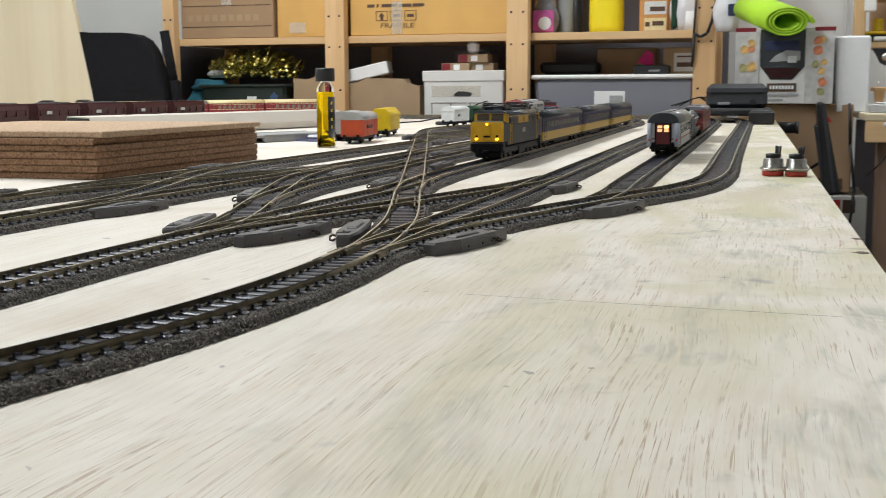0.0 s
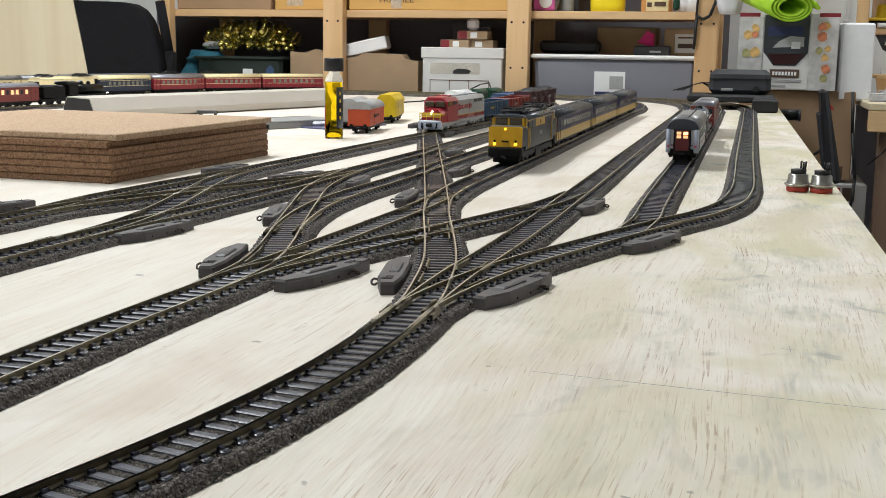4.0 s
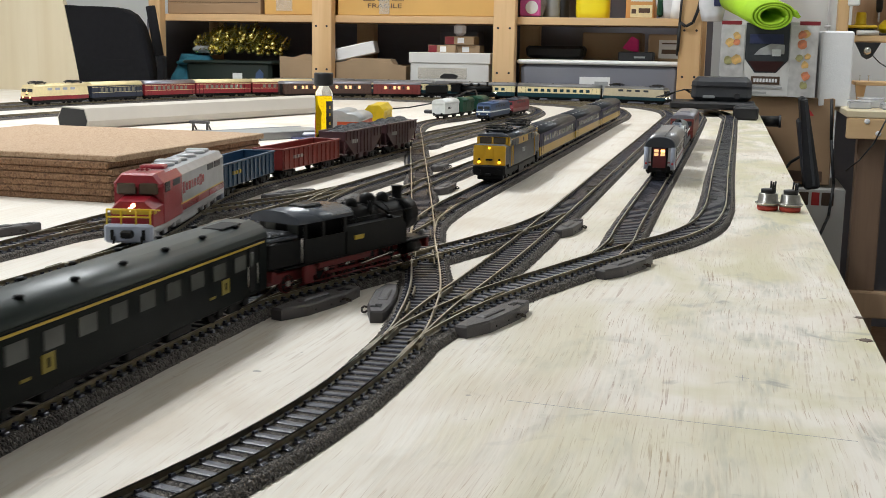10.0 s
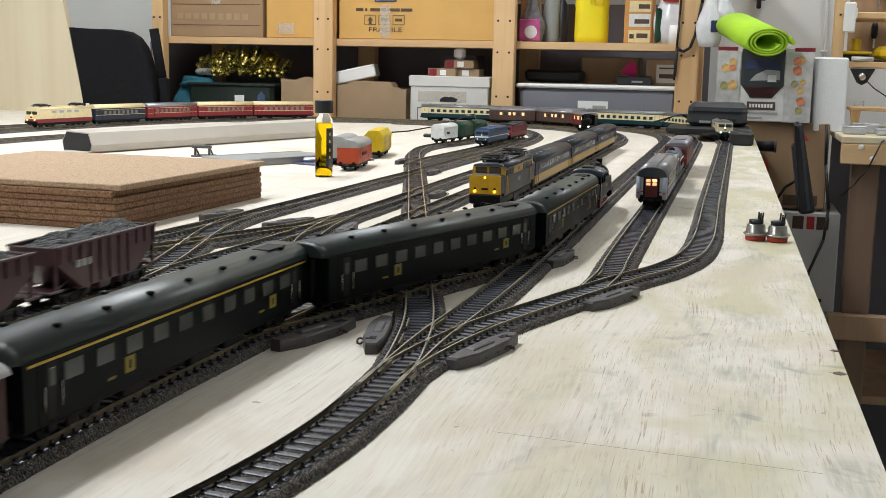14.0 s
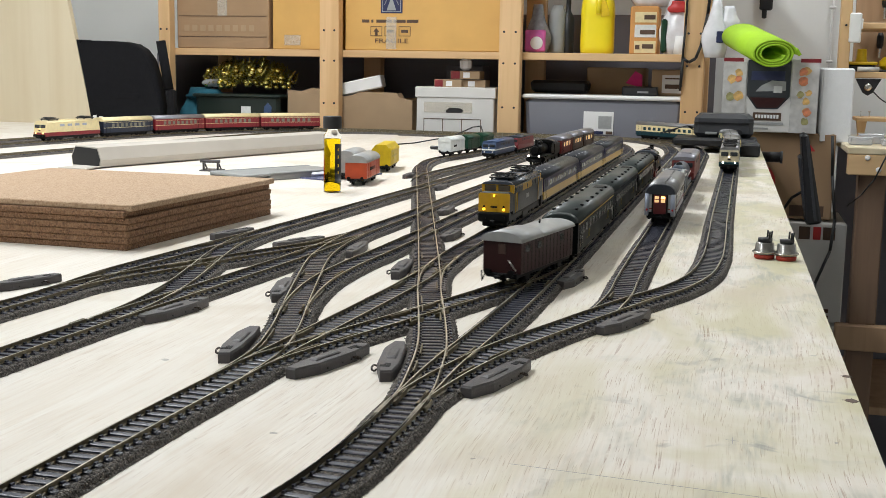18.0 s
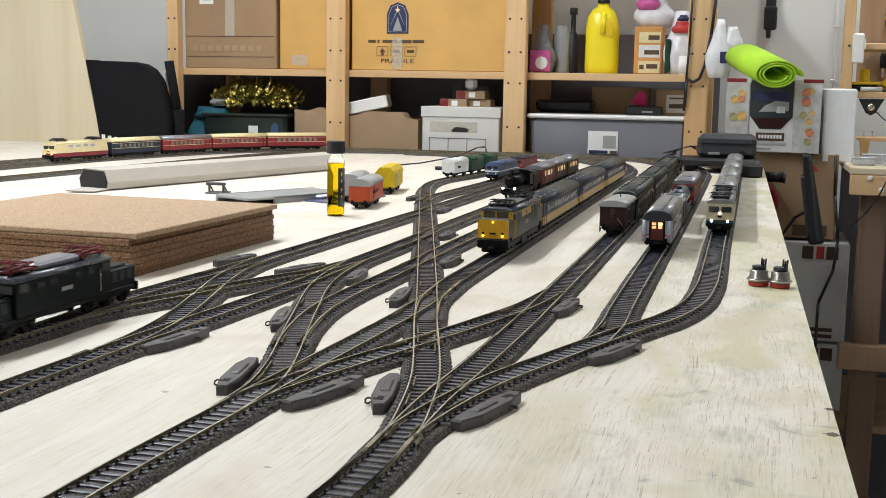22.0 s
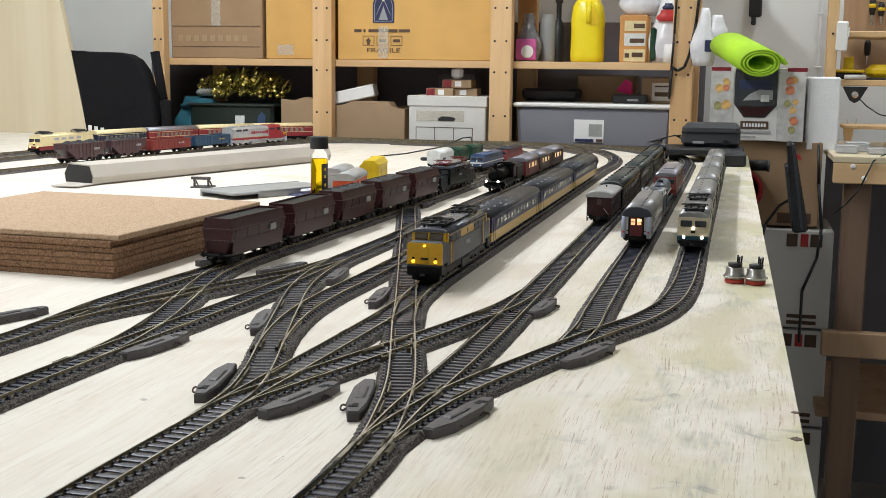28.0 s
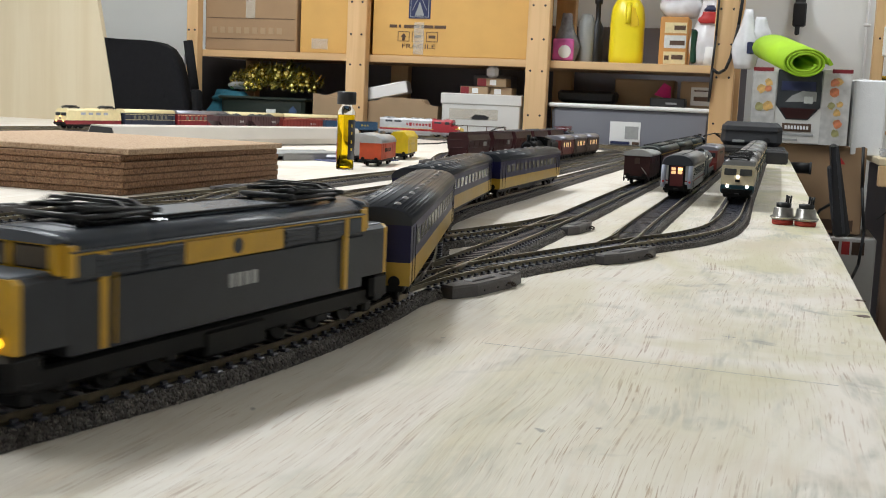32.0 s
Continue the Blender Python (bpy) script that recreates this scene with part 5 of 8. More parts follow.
part("cup", S().lathe([(0.02, 0), (0.016, 0.05)], (0.012, -0.036, 0.0), 14), WHITE, pb)
part("green_print", S().box((-0.034, -0.035, 0.05), (0.016, 0.012, 0.09), 0.005), P["wagon_green"], pb)
pb2 = thing("pink_bag", "clear bag with pink top on the spice box", "bag", pose(-0.245, RY + 0.14, 0.356))
part("film", crumpled(0.105, 0.075, 0.085, 8, 0.7), PLASTIC_BAG, pb2)
part("pink_top", crumpled(0.065, 0.07, 0.05, 9, 0.6), PHOTO_A, pb2).matrix_basis = pose(-0.016, -0.008, 0.045)
hb = thing("hanging_bag", "white printed plastic bags hung on the post", "bag", pose(-0.062, RY - 0.02, 0.23))
part("bag", crumpled(0.062, 0.05, 0.15, 12, 0.4), PLASTIC_BAG, hb).matrix_basis = pose(0, 0, -0.012)
part("bag", crumpled(0.052, 0.04, 0.07, 15, 0.6), PLASTIC_BAG, hb).matrix_basis = pose(0.032, 0.01, 0.05)
part("print", S().box((0.012, -0.026, 0.04), (0.018, 0.006, 0.03), 0.002), INK_BLUE, hb)
cord = thing("lanyard", "black cord looped on the rack post", "cord", pose(0, 0, 0))
part("cord", S().tube([(-0.075, RY - 0.006, 0.45), (-0.085, RY - 0.008, 0.33), (-0.098, RY - 0.008, 0.25), (-0.11, RY - 0.01, 0.215), (-0.128, RY - 0.01, 0.205), (-0.143, RY - 0.008, 0.215), (-0.146, RY - 0.006, 0.14)], 0.004, 8), BLACK, cord)
part("cord", S().tube([(-0.137, RY - 0.006, 0.45), (-0.14, RY - 0.006, 0.3), (-0.145, RY - 0.006, 0.2), (-0.147, RY - 0.006, 0.13)], 0.003, 8), BLACK, cord)

# ---- left of the rack: plywood sheet, folded chair parts ----
sheet = thing("plywood_sheet", "tall pale plywood sheet leaning on the wall", "plywood sheet", pose(0, 0, 0))
part("sheet", S().prism([(-1.0, -0.1), (0.022, -0.1), (-0.108, 0.55), (-1.0, 0.55)], -0.009, 0.009), PLY_SHEET, sheet).matrix_basis = pose(-1.81, 2.97, 0)
case = thing("black_case", "black padded fabric case standing against the wall", "case", pose(-1.7, 2.99, 0))
part("body", S().prism([(-0.11, 0.002), (0.116, 0.002), (0.1, 0.08), (0.082, 0.15), (0.068, 0.19), (0.046, 0.218), (0.018, 0.233), (-0.02, 0.239), (-0.13, 0.241), (-0.14, 0.232), (-0.142, 0.2)], -0.03, 0.03), BLACK_CLOTH, case)
part("side_pad", S().prism([(-0.13, 0.0), (-0.112, 0.0), (-0.145, 0.243), (-0.163, 0.243)], -0.025, 0.035), BLACK_CLOTH, case)
part("patch", S().box((0.01, -0.0305, 0.085), (0.07, 0.002, 0.016), 0.0005), BLACK_CLOTH, case)
for k in range(3):
    part("white_mark", S().box((-0.1 + 0.02 * k, -0.031, 0.02 - 0.003 * k), (0.012, 0.002, 0.016), 0.003), WHITE, case)
bar = thing("black_tube_rest", "black padded tube leaning beside the case", "padded tube", pose(-1.545, 2.99, 0))
part("pad", S().rod((-0.056, 0, 0.242), (-0.033, 0, 0.105), 0.0135, 14), BLACK_CLOTH, bar)
part("tube", S().rod((-0.033, 0, 0.108), (-0.018, 0, 0.0), 0.012, 14), BLACK, bar)
part("strap", S().box((-0.022, -0.005, 0.06), (0.02, 0.028, 0.09), 0.004), BLACK_CLOTH, bar)

# ---- right of the board: cartons, bench and clutter ----
UY = 2.86
up = thing("packing_crate", "plain brown carton under the printed boxes", "box", pose(0.107, UY + 0.17, -0.17))
part("body", S().box((0, 0, 0.104), (0.262, 0.3, 0.208), 0.003), CARTON, up)
part("ring_print", S().lathe([(0.052, 0), (0.052, 0.001), (0.04, 0.0012), (0.04, 0)], (0, 0, 0), 24), INK_RED, up).matrix_basis = pose(-0.055, -0.1502, 0.085, 90, 0, 0)
part("red_mark", S().prism([(0.062, 0.165), (0.085, 0.165), (0.0735, 0.18)], -0.1505, -0.1515), INK_RED, up)
for k in range(2):
    part("brand_bar", S().box((-0.07 + 0.06 * k, -0.1506, 0.15), (0.03, 0.001, 0.022)), INK, up)
    part("symbol_frame", S().box((0.05 + 0.045 * k, -0.1506, 0.02), (0.035, 0.001, 0.026)), INK, up)
for i, z in enumerate((-0.42, -0.67, -0.92)):
    b = thing("moving_carton", "white moving carton with bold dark print", "box", pose(0.175, UY + 0.13, z), group="stacked moving cartons")
    part("body", S().box((0, 0, 0.1225), (0.2, 0.26, 0.243), 0.003), CARTON_W, b)
    part("brand_bar", S().box((0.003, -0.1306, 0.219), (0.026, 0.001, 0.031)), INK, b)
    part("brand_bar", S().box((0.032, -0.1306, 0.219), (0.018, 0.001, 0.031)), INK_RED, b)
    part("brand_bar", S().box((0.060, -0.1306, 0.219), (0.028, 0.001, 0.031)), INK, b)
    for k in range(2):
        part("print_bar", S().box((0.035, -0.1306, 0.03 - 0.016 * k), (0.07, 0.001, 0.009)), INK, b)
kb = thing("food_box", "white printed food carton with a six-sided window", "box", pose(0.078, UY, 0.0385))
part("body", S().box((0, 0.05, 0.088), (0.222, 0.1, 0.176), 0.002), CARTON_W, kb)
part("top_band", S().box((-0.088, -0.0006, 0.172), (0.046, 0.001, 0.009)), P["red"], kb)
part("top_band", S().box((0.09, -0.0006, 0.172), (0.046, 0.001, 0.009)), P["red"], kb)
MARBLE = mat("grey_marbled_print", (0.55, 0.54, 0.53), 0.4, 0, 0.22, 55)
for sx, wd in ((-0.0835, 0.055), (0.0795, 0.063)):
    part("side_panel", S().box((sx, -0.0012, 0.0835), (wd, 0.0024, 0.167), 0.0004), MARBLE, kb, "marbled grey printed side panel")
part("window", S().prism([(-0.054, 0.088), (-0.03, 0.056), (0.02, 0.056), (0.046, 0.086), (0.046, 0.172), (-0.054, 0.172)], 0.0, -0.0012), WIN, kb)
part("window_print", S().prism([(-0.046, 0.083), (-0.028, 0.059), (0.018, 0.059), (0.038, 0.083)], -0.0012, -0.0018), P["brown"], kb)
part("window_print", S().box((-0.006, -0.0017, 0.135), (0.078, 0.001, 0.022)), INK_BLUE, kb)
part("window_print", S().prism([(-0.034, 0.097), (0.036, 0.1), (0.036, 0.122), (0.004, 0.124), (-0.02, 0.112)], -0.0012, -0.002), P["palegrey"], kb)
part("window_code", S().box((0.018, -0.0026, 0.103), (0.02, 0.001, 0.016)), P["white"], kb)
part("brand_bar", S().box((-0.004, -0.001, 0.038), (0.066, 0.0014, 0.019)), INK, kb)
for k in range(8):
    part("brand_letters", S().box((-0.0285 + 0.007 * k, -0.0022, 0.038), (0.005, 0.001, 0.0085)), WHITE, kb)
part("print_bar", S().box((-0.004, -0.001, 0.021), (0.078, 0.0012, 0.006)), P["palegrey"], kb)
part("print_bar", S().box((-0.02, -0.001, 0.009), (0.04, 0.0012, 0.005)), P["palegrey"], kb)
random.seed(5)
SALMON, BISCUIT = mat("printed_salmon", (0.62, 0.22, 0.11), 0.45, 0, 0.45, 110), mat("printed_biscuit", (0.66, 0.42, 0.15), 0.45, 0, 0.4, 120)
OLIVE = mat("printed_olive", (0.34, 0.32, 0.14), 0.45, 0, 0.4, 120)
for sx in (-0.083, 0.08):
    for z0 in (0.135, 0.088, 0.04):
        for q in range(4):
            a = random.uniform(0, 6.28)
            r = random.uniform(0.007, 0.0125)
            blob = [(r * random.uniform(0.75, 1.15) * math.cos(2 * math.pi * i / 11), r * random.uniform(0.75, 1.15) * math.sin(2 * math.pi * i / 11)) for i in range(11)]
            part("food_picture", S().prism(blob[::-1], -0.0024, -0.003 - 0.0003 * q), random.choice([SALMON, BISCUIT, BISCUIT, OLIVE] if z0 < 0.1 else [SALMON, BISCUIT]), kb).matrix_basis = pose(sx + 0.0105 * math.cos(a), 0, z0 + 0.013 * math.sin(a))
mr = thing("foam_mat_roll", "lime green foam mat rolled up on the boxes", "rolled mat", pose(0.081, UY - 0.06, 0.224, 10, 0, 17))
roll = S()
n, turns = 36, 3
for k in (0, 1):
    for i in range(n * turns):
        a = 2 * math.pi * i / n
        r = 1.0 - 0.48 * i / (turns * n)
        roll.v.append((0.053 * r * math.cos(a), 0.27 * k, 0.033 * r * math.sin(a)))
m2 = n * turns
roll.f = [(i, i + 1, m2 + i + 1, m2 + i) for i in range(m2 - 1)]
roll.s = [True] * len(roll.f)
ro = part("mat_sheet", roll, LIME, mr)
sol = ro.modifiers.new("thickness", "SOLIDIFY")
sol.thickness, sol.offset = 0.0046, 0.0
part("loose_edge", S().prism([(0.05, 0.004), (0.06, -0.004), (0.066, 0.0), (0.055, 0.014)], 0.0, 0.27), LIME, mr)
# darker lime rod paints the shade inside the hollow roll
part("inner_core", S().rod((0.0, 0.12, 0.0), (0.0, 0.26, 0.0), 0.013, 16), LIME_SHADE, mr)
fo = thing("foam_slab", "thick white foam panel standing on edge", "foam panel", pose(0.231, UY + 0.02, 0.0165))
part("slab", S().box((0, 0.03, 0.089), (0.075, 0.055, 0.178), 0.004, 0.12), FOAM, fo)
strap = thing("hanging_strap", "black webbing strap with buckle hanging on the wall", "strap", pose(0.067, 3.64, 0.28))
part("strap", S().box((0, 0, 0.24), (0.03, 0.006, 0.16), 0.002), BLACK, strap)
part("buckle", S().box((0, -0.004, 0.125), (0.038, 0.018, 0.072), 0.005), BLACK, strap)
part("prong", S().box((-0.004, -0.004, 0.08), (0.014, 0.01, 0.03), 0.003), BLACK, strap)
pipe = thing("wall_pipe", "thin white conduit fixed to the wall", "pipe", pose(0.26, 3.655, 0))
part("conduit", S().rod((0, 0, -0.9), (0, 0, 1.4), 0.0038, 10), WHITE, pipe)
for z in (0.1, 0.22, 0.38):
    part("clip", S().box((0, -0.002, z), (0.02, 0.01, 0.008), 0.002), WHITE, pipe)
foot = thing("black_monitor", "slim black flat panel standing tilted beside the board", "monitor", pose(0.172, UY - 0.12, -0.058, 0, -9, 0))
part("panel", S().box((0, 0, 0.0), (0.036, 0.1, 0.207), 0.005, 0, (0.45, 1.0)), BLACK, foot)
part("rear_bulge", S().box((-0.012, 0.0, -0.01), (0.012, 0.07, 0.13), 0.004), DARKGREY, foot)
part("rim", S().box((0.004, -0.051, 0.0), (0.006, 0.003, 0.19), 0.001), DARKGREY, foot)
part("cable", S().tube([(-0.012, 0.02, -0.03), (-0.04, 0.03, -0.045), (-0.075, 0.03, -0.085), (-0.1, 0.02, -0.16)], 0.0035), BLACK, foot)
part("cable", S().tube([(0.062, 0.0, 0.09), (0.052, -0.01, 0.0), (0.048, -0.02, -0.1), (0.03, -0.03, -0.17), (-0.01, -0.04, -0.24), (-0.03, -0.05, -0.36)], 0.0035), BLACK, foot)
blk = thing("black_clamp_lamp", "black clamp lamp body below the board edge", "lamp", pose(0.088, 2.76, -0.014))
part("head", S().rod((-0.022, 0, 0), (0.02, 0, 0), 0.0125, 14), BLACK, blk)
part("ring", S().rod((0.02, 0, 0), (0.025, 0, 0), 0.0145, 14), DARKGREY, blk)
bench = thing("work_bench", "dark timber workbench with a pale plywood top", "bench", pose(0, 0, 0))
part("top", S().box((0.8, 3.0, 0.011), (1.1, 0.62, 0.016), 0.002), PLY_SHEET, bench)
part("apron", S().box((0.8, 2.705, -0.0205), (1.096, 0.03, 0.046), 0.002), PINE_X, bench)
for x in (0.31, 1.3):
    part("leg", S().box((x, 2.75, -0.507), (0.06, 0.05, 0.926), 0.003), BENCH_DARK, bench)
part("stretcher", S().box((0.8, 2.72, -0.42), (1.1, 0.03, 0.06), 0.003), BENCH_WOOD, bench)
part("low_shelf", S().box((0.8, 3.0, -0.6), (1.1, 0.5, 0.02), 0.002), BENCH_WOOD, bench)
for x, z in ((0.293, -0.004), (0.318, -0.03), (0.4, -0.018)):
    part("bolt", S().lathe([(0.0062, 0.0), (0.0058, 0.002), (0.003, 0.0035)], n=12), WHITE, bench, "pale bolt cap").matrix_basis = pose(x, 2.6898, z, 90, 0, 0)
for z in (0.18, 0.303):
    sh = thing("bench_shelf", "pale timber shelf board above the workbench", "shelf", pose(0.755, 3.2, z), group="shelves above the bench")
    part("board", S().box((0, 0, 0), (0.96, 0.2, 0.016), 0.002), PINE_X, sh)
lg = thing("bench_ledge", "low pale timber ledge on a bracket with two nails", "shelf", pose(0.0, 3.0, 0.0192))
part("board", S().box((0.60, 0.05, 0.052), (0.62, 0.1, 0.010), 0.002), PINE_X, lg)
for bx in (0.305, 0.88):
    part("bracket", S().prism([(bx - 0.006, 0.0), (bx + 0.006, 0.0), (bx + 0.012, 0.047), (bx - 0.012, 0.047)], 0.01, 0.03), PINE, lg)
for bx in (0.303, 0.323):
    part("nail", S().rod((bx, 0.03, 0.057), (bx, 0.03, 0.07), 0.0011, 6).rod((bx, 0.03, 0.07), (bx, 0.03, 0.0712), 0.0028, 8), STEEL, lg)
st = thing("shelf_upright", "pine upright carrying the bench shelves", "post", pose(0.2575, 3.1, 0))
part("stud", S().box((0, 0.0, 0.379), (0.026, 0.05, 0.72), 0.002), PINE, st)
for z in (0.18, 0.303):
    part("screw", S().rod((0, -0.0255, z), (0, -0.028, z), 0.003, 8), BLACK, st)
    part("cleat", S().box((0.02, 0.0, z - 0.0155), (0.014, 0.04, 0.014), 0.001), PINE, st)
tagged(part("shelf_rear_board", S().box((0.8, 3.34, 0.46), (1.0, 0.012, 0.56)), BENCH_WOOD), "dark brown board behind the bench shelves", "board", kind="structure")
tp = thing("battery_charger", "yellow and black tool charger standing on the shelf", "tool", pose(0.305, 3.14, 0.1882))
part("base", S().box((0, 0, 0.009), (0.07, 0.05, 0.017), 0.004), BLACK, tp)
part("cover", S().box((0, 0, 0.0215), (0.078, 0.054, 0.008), 0.003), P["wagyel"], tp)
part("post", S().lathe([(0.017, 0.0255), (0.0135, 0.031), (0.0125, 0.055), (0.0105, 0.058)], n=16), P["wagyel"], tp)
yt = thing("power_tool_case", "rounded yellow power tool lying on the shelf", "tool", pose(0.398, 3.14, 0.1882))
part("body", S().box((0, 0, 0.021), (0.1, 0.06, 0.036), 0.013), P["wagyel"], yt)
part("sole", S().box((0, 0, 0.0028), (0.104, 0.062, 0.0055), 0.002), BLACK, yt)
pr = thing("paper_roll", "white paper roll lying on the shelf", "paper roll", pose(0.306, 3.103, 0.1975))
part("roll", S().rod((-0.012, -0.004, -0.003), (0.04, 0.004, -0.003), 0.006, 14), CARTON_W, pr)
for x, z0, z1, lab in ((0.372, 0.33, 0.41, "yellow and black screwdriver"), (0.366, 0.226, 0.294, "black-handled chisel"), (0.395, 0.335, 0.395, "black tool with yellow edge")):
    ht = thing("hand_tool", lab + " hung on the rear board", "tool", pose(x, 3.32, z0))
    part("shaft", S().box((0, 0, (z1 - z0) * 0.2), (0.006, 0.004, (z1 - z0) * 0.4), 0.001), STEEL, ht)
    part("handle", S().lathe([(0.006, (z1 - z0) * 0.38), (0.0085, (z1 - z0) * 0.5), (0.009, (z1 - z0) * 0.85), (0.006, z1 - z0)], n=12), BLACK, ht)
    if "yellow" in lab:
        part("grip_band", S().lathe([(0.0094, (z1 - z0) * 0.62), (0.0096, (z1 - z0) * 0.68), (0.0094, (z1 - z0) * 0.76)], n=12), P["wagyel"], ht)
lm = thing("clip_lamp", "black clip lamp with bright reflector under the shelf", "lamp", pose(0.32, 3.08, 0.1715))
part("bracket", S().prism([(-0.031, -0.001), (-0.027, -0.008), (-0.012, -0.036), (0.0, -0.043), (0.012, -0.036), (0.027, -0.008), (0.031, -0.001)], -0.006, 0.006), BLACK, lm)
part("reflector", S().lathe([(0.0105, 0), (0.011, 0.001), (0.006, 0.0045), (0.002, 0.005)], n=18), STEEL, lm).matrix_basis = pose(0, -0.0062, -0.022, 90, 0, 0)
part("cable", S().tube([(0.01, -0.004, -0.03), (0.03, -0.01, -0.05), (0.06, -0.03, -0.07), (0.12, -0.06, -0.08)], 0.0016), BLACK, lm)
sw = thing("wall_switch_box", "small white switch box on the upright", "switch", pose(0.279, 3.065, 0.296))
part("box", S().box((0, 0, 0), (0.028, 0.02, 0.074), 0.003), WHITE, sw)
part("latch", S().box((0.0155, 0, 0.01), (0.004, 0.014, 0.026), 0.001), WHITE, sw)
for x, y, w2, h2, mm, lb in ((0.285, 2.8, 0.05, 0.016, CLEAR_BOX, "clear parts box on the bench"), (0.315, 2.87, 0.055, 0.02, CLEAR_BOX, "clear lidded parts box beside another"), (0.352, 2.79, 0.045, 0.012, CLEAR_BOX, "flat clear parts box on the bench"), (0.41, 2.85, 0.07, 0.02, CARTON_D, "small brown carton on the bench")):
    b = thing("parts_box", lb, "box", pose(x, y, 0.0192))
    part("body", S().box((0, 0, h2 / 2), (w2, 0.06, h2), 0.003), mm, b)
    part("lid", S().box((0, 0, h2 + 0.0015), (w2 * 1.03, 0.063, 0.003), 0.001), mm, b)
bl = thing("bench_cable", "thin black cable running down over the bench edge", "cable", pose(0, 0, 0))
part("strand", S().tube([(0.42, 2.8, 0.0245), (0.36, 2.72, 0.0225), (0.335, 2.684, 0.01), (0.31, 2.68, -0.05), (0.285, 2.7, -0.09), (0.262, 2.75, -0.12)], 0.0018), BLACK, bl)


# ---- rolling stock: z from the rail head, y forward ----
def wheelset(parent, y, r=0.0055, material=None):
    sh = S().rod((-0.0088, y, r), (0.0088, y, r), 0.0012, 6)
    for sx in (-1, 1):
        sh.rod((sx * 0.0072, y, r), (sx * 0.0098, y, r), r, 14).rod((sx * 0.0066, y, r), (sx * 0.0072, y, r), r + 0.0007, 14)
    part("wheelset", sh, material or P["under"], parent)


def bogie(root, y, base=0.03, r=0.0055, material=None):
    fr = S()
    for sx in (-1, 1):
        fr.box((sx * 0.0118, y, r + 0.0012), (0.0022, base + 0.012, 0.0035), 0.0006)
        for sy in (-1, 1):
            fr.box((sx * 0.0125, y + sy * base / 2, r), (0.003, 0.006, 0.005), 0.0008)
        fr.box((sx * 0.0124, y, r - 0.0008), (0.002, 0.009, 0.005), 0.0006)
    fr.box((0, y, r + 0.003), (0.02, 0.012, 0.004), 0.001)
    b = part("bogie", fr, material or P["under"], root)
    for sy in (-1, 1):
        wheelset(b, y + sy * base / 2, r)


def buffers(root, L, z=0.0115, w=0.0196, material=None):
    for sy in (-1, 1):
        for sx in (-1, 1):
            part("buffer", S().rod((sx * w / 2, sy * (L / 2 - 0.006), z), (sx * w / 2, sy * L / 2, z), 0.0012, 8).rod((sx * w / 2, sy * (L / 2 - 0.0006), z), (sx * w / 2, sy * L / 2, z), 0.0026, 12), material or P["under"], root)
        part("coupling", S().box((0, sy * (L / 2 - 0.001), 0.0085), (0.005, 0.01, 0.0025), 0.0006), P["under"], root)


def pantograph(root, y, z, material, size=0.026, raised=0.004):
    """A folded pantograph: base frame, crossed arms, springs, collector strips on insulators."""
    pg = part("pantograph", S().box((0, y, z + 0.002), (0.019, size * 0.8, 0.001), 0.0003), material, root)
    for sx in (-1, 1):
        part("base_bar", S().rod((sx * 0.009, y - size / 2, z + 0.0022), (sx * 0.009, y + size / 2, z + 0.0022), 0.0009, 6), material, pg)
        part("lower_arm", S().rod((sx * 0.0075, y - size / 2, z + 0.003), (sx * 0.0105, y + size * 0.42, z + raised + 0.0008), 0.0008, 6), material, pg)
        part("upper_arm", S().rod((sx * 0.0105, y + size * 0.42, z + raised + 0.0008), (sx * 0.006, y - size * 0.2, z + raised + 0.0018), 0.0007, 6), material, pg)
        part("cross_brace", S().rod((sx * 0.009, y - size * 0.3, z + raised + 0.0006), (-sx * 0.008, y + size * 0.3, z + raised + 0.001), 0.0005, 5), material, pg)
        part("spring", S().rod((sx * 0.004, y - size * 0.35, z + 0.0032), (sx * 0.004, y + size * 0.25, z + 0.0032), 0.0012, 8), material, pg)
        for sy in (-1, 1):
            part("insulator", S().lathe([(0.0016, 0), (0.0011, 0.001), (0.0016, 0.002)], (sx * 0.009, y + sy * size * 0.42, z), 8), P["redw"] if material is not BLACK else P["under"], pg)
    for q in (-0.5, 0.5):
        part("shaft", S().rod((-0.0118, y + size * q, z + 0.003), (0.0118, y + size * q, z + 0.003), 0.0009, 6), material, pg)
    for q in (-0.12, 0.08):
        strip = [(-0.016, -0.0012), (-0.0125, 0.0006), (0.0125, 0.0006), (0.016, -0.0012), (0.0125, -0.0004), (-0.0125, -0.0004)]
        part("contact_strip", S().prism([(a, b + z + raised + 0.0022) for a, b in strip], y + size * q - 0.0009, y + size * q + 0.0009), material, pg)


def lamp(root, x, y, z, r, material, fy=1):
    part("headlamp", S().rod((x, y - fy * 0.001, z), (x, y + fy * 0.0011, z), r, 12), material, root)


def panes(root, L, W, ys, z0, z1, w, material, lit=None):
    for i, y in enumerate(ys):
        mm = lit if lit is not None and i % 3 != 1 else material
        part("window", S().box((0, y, (z0 + z1) / 2), (W + 0.0007, w, z1 - z0)), mm, root)


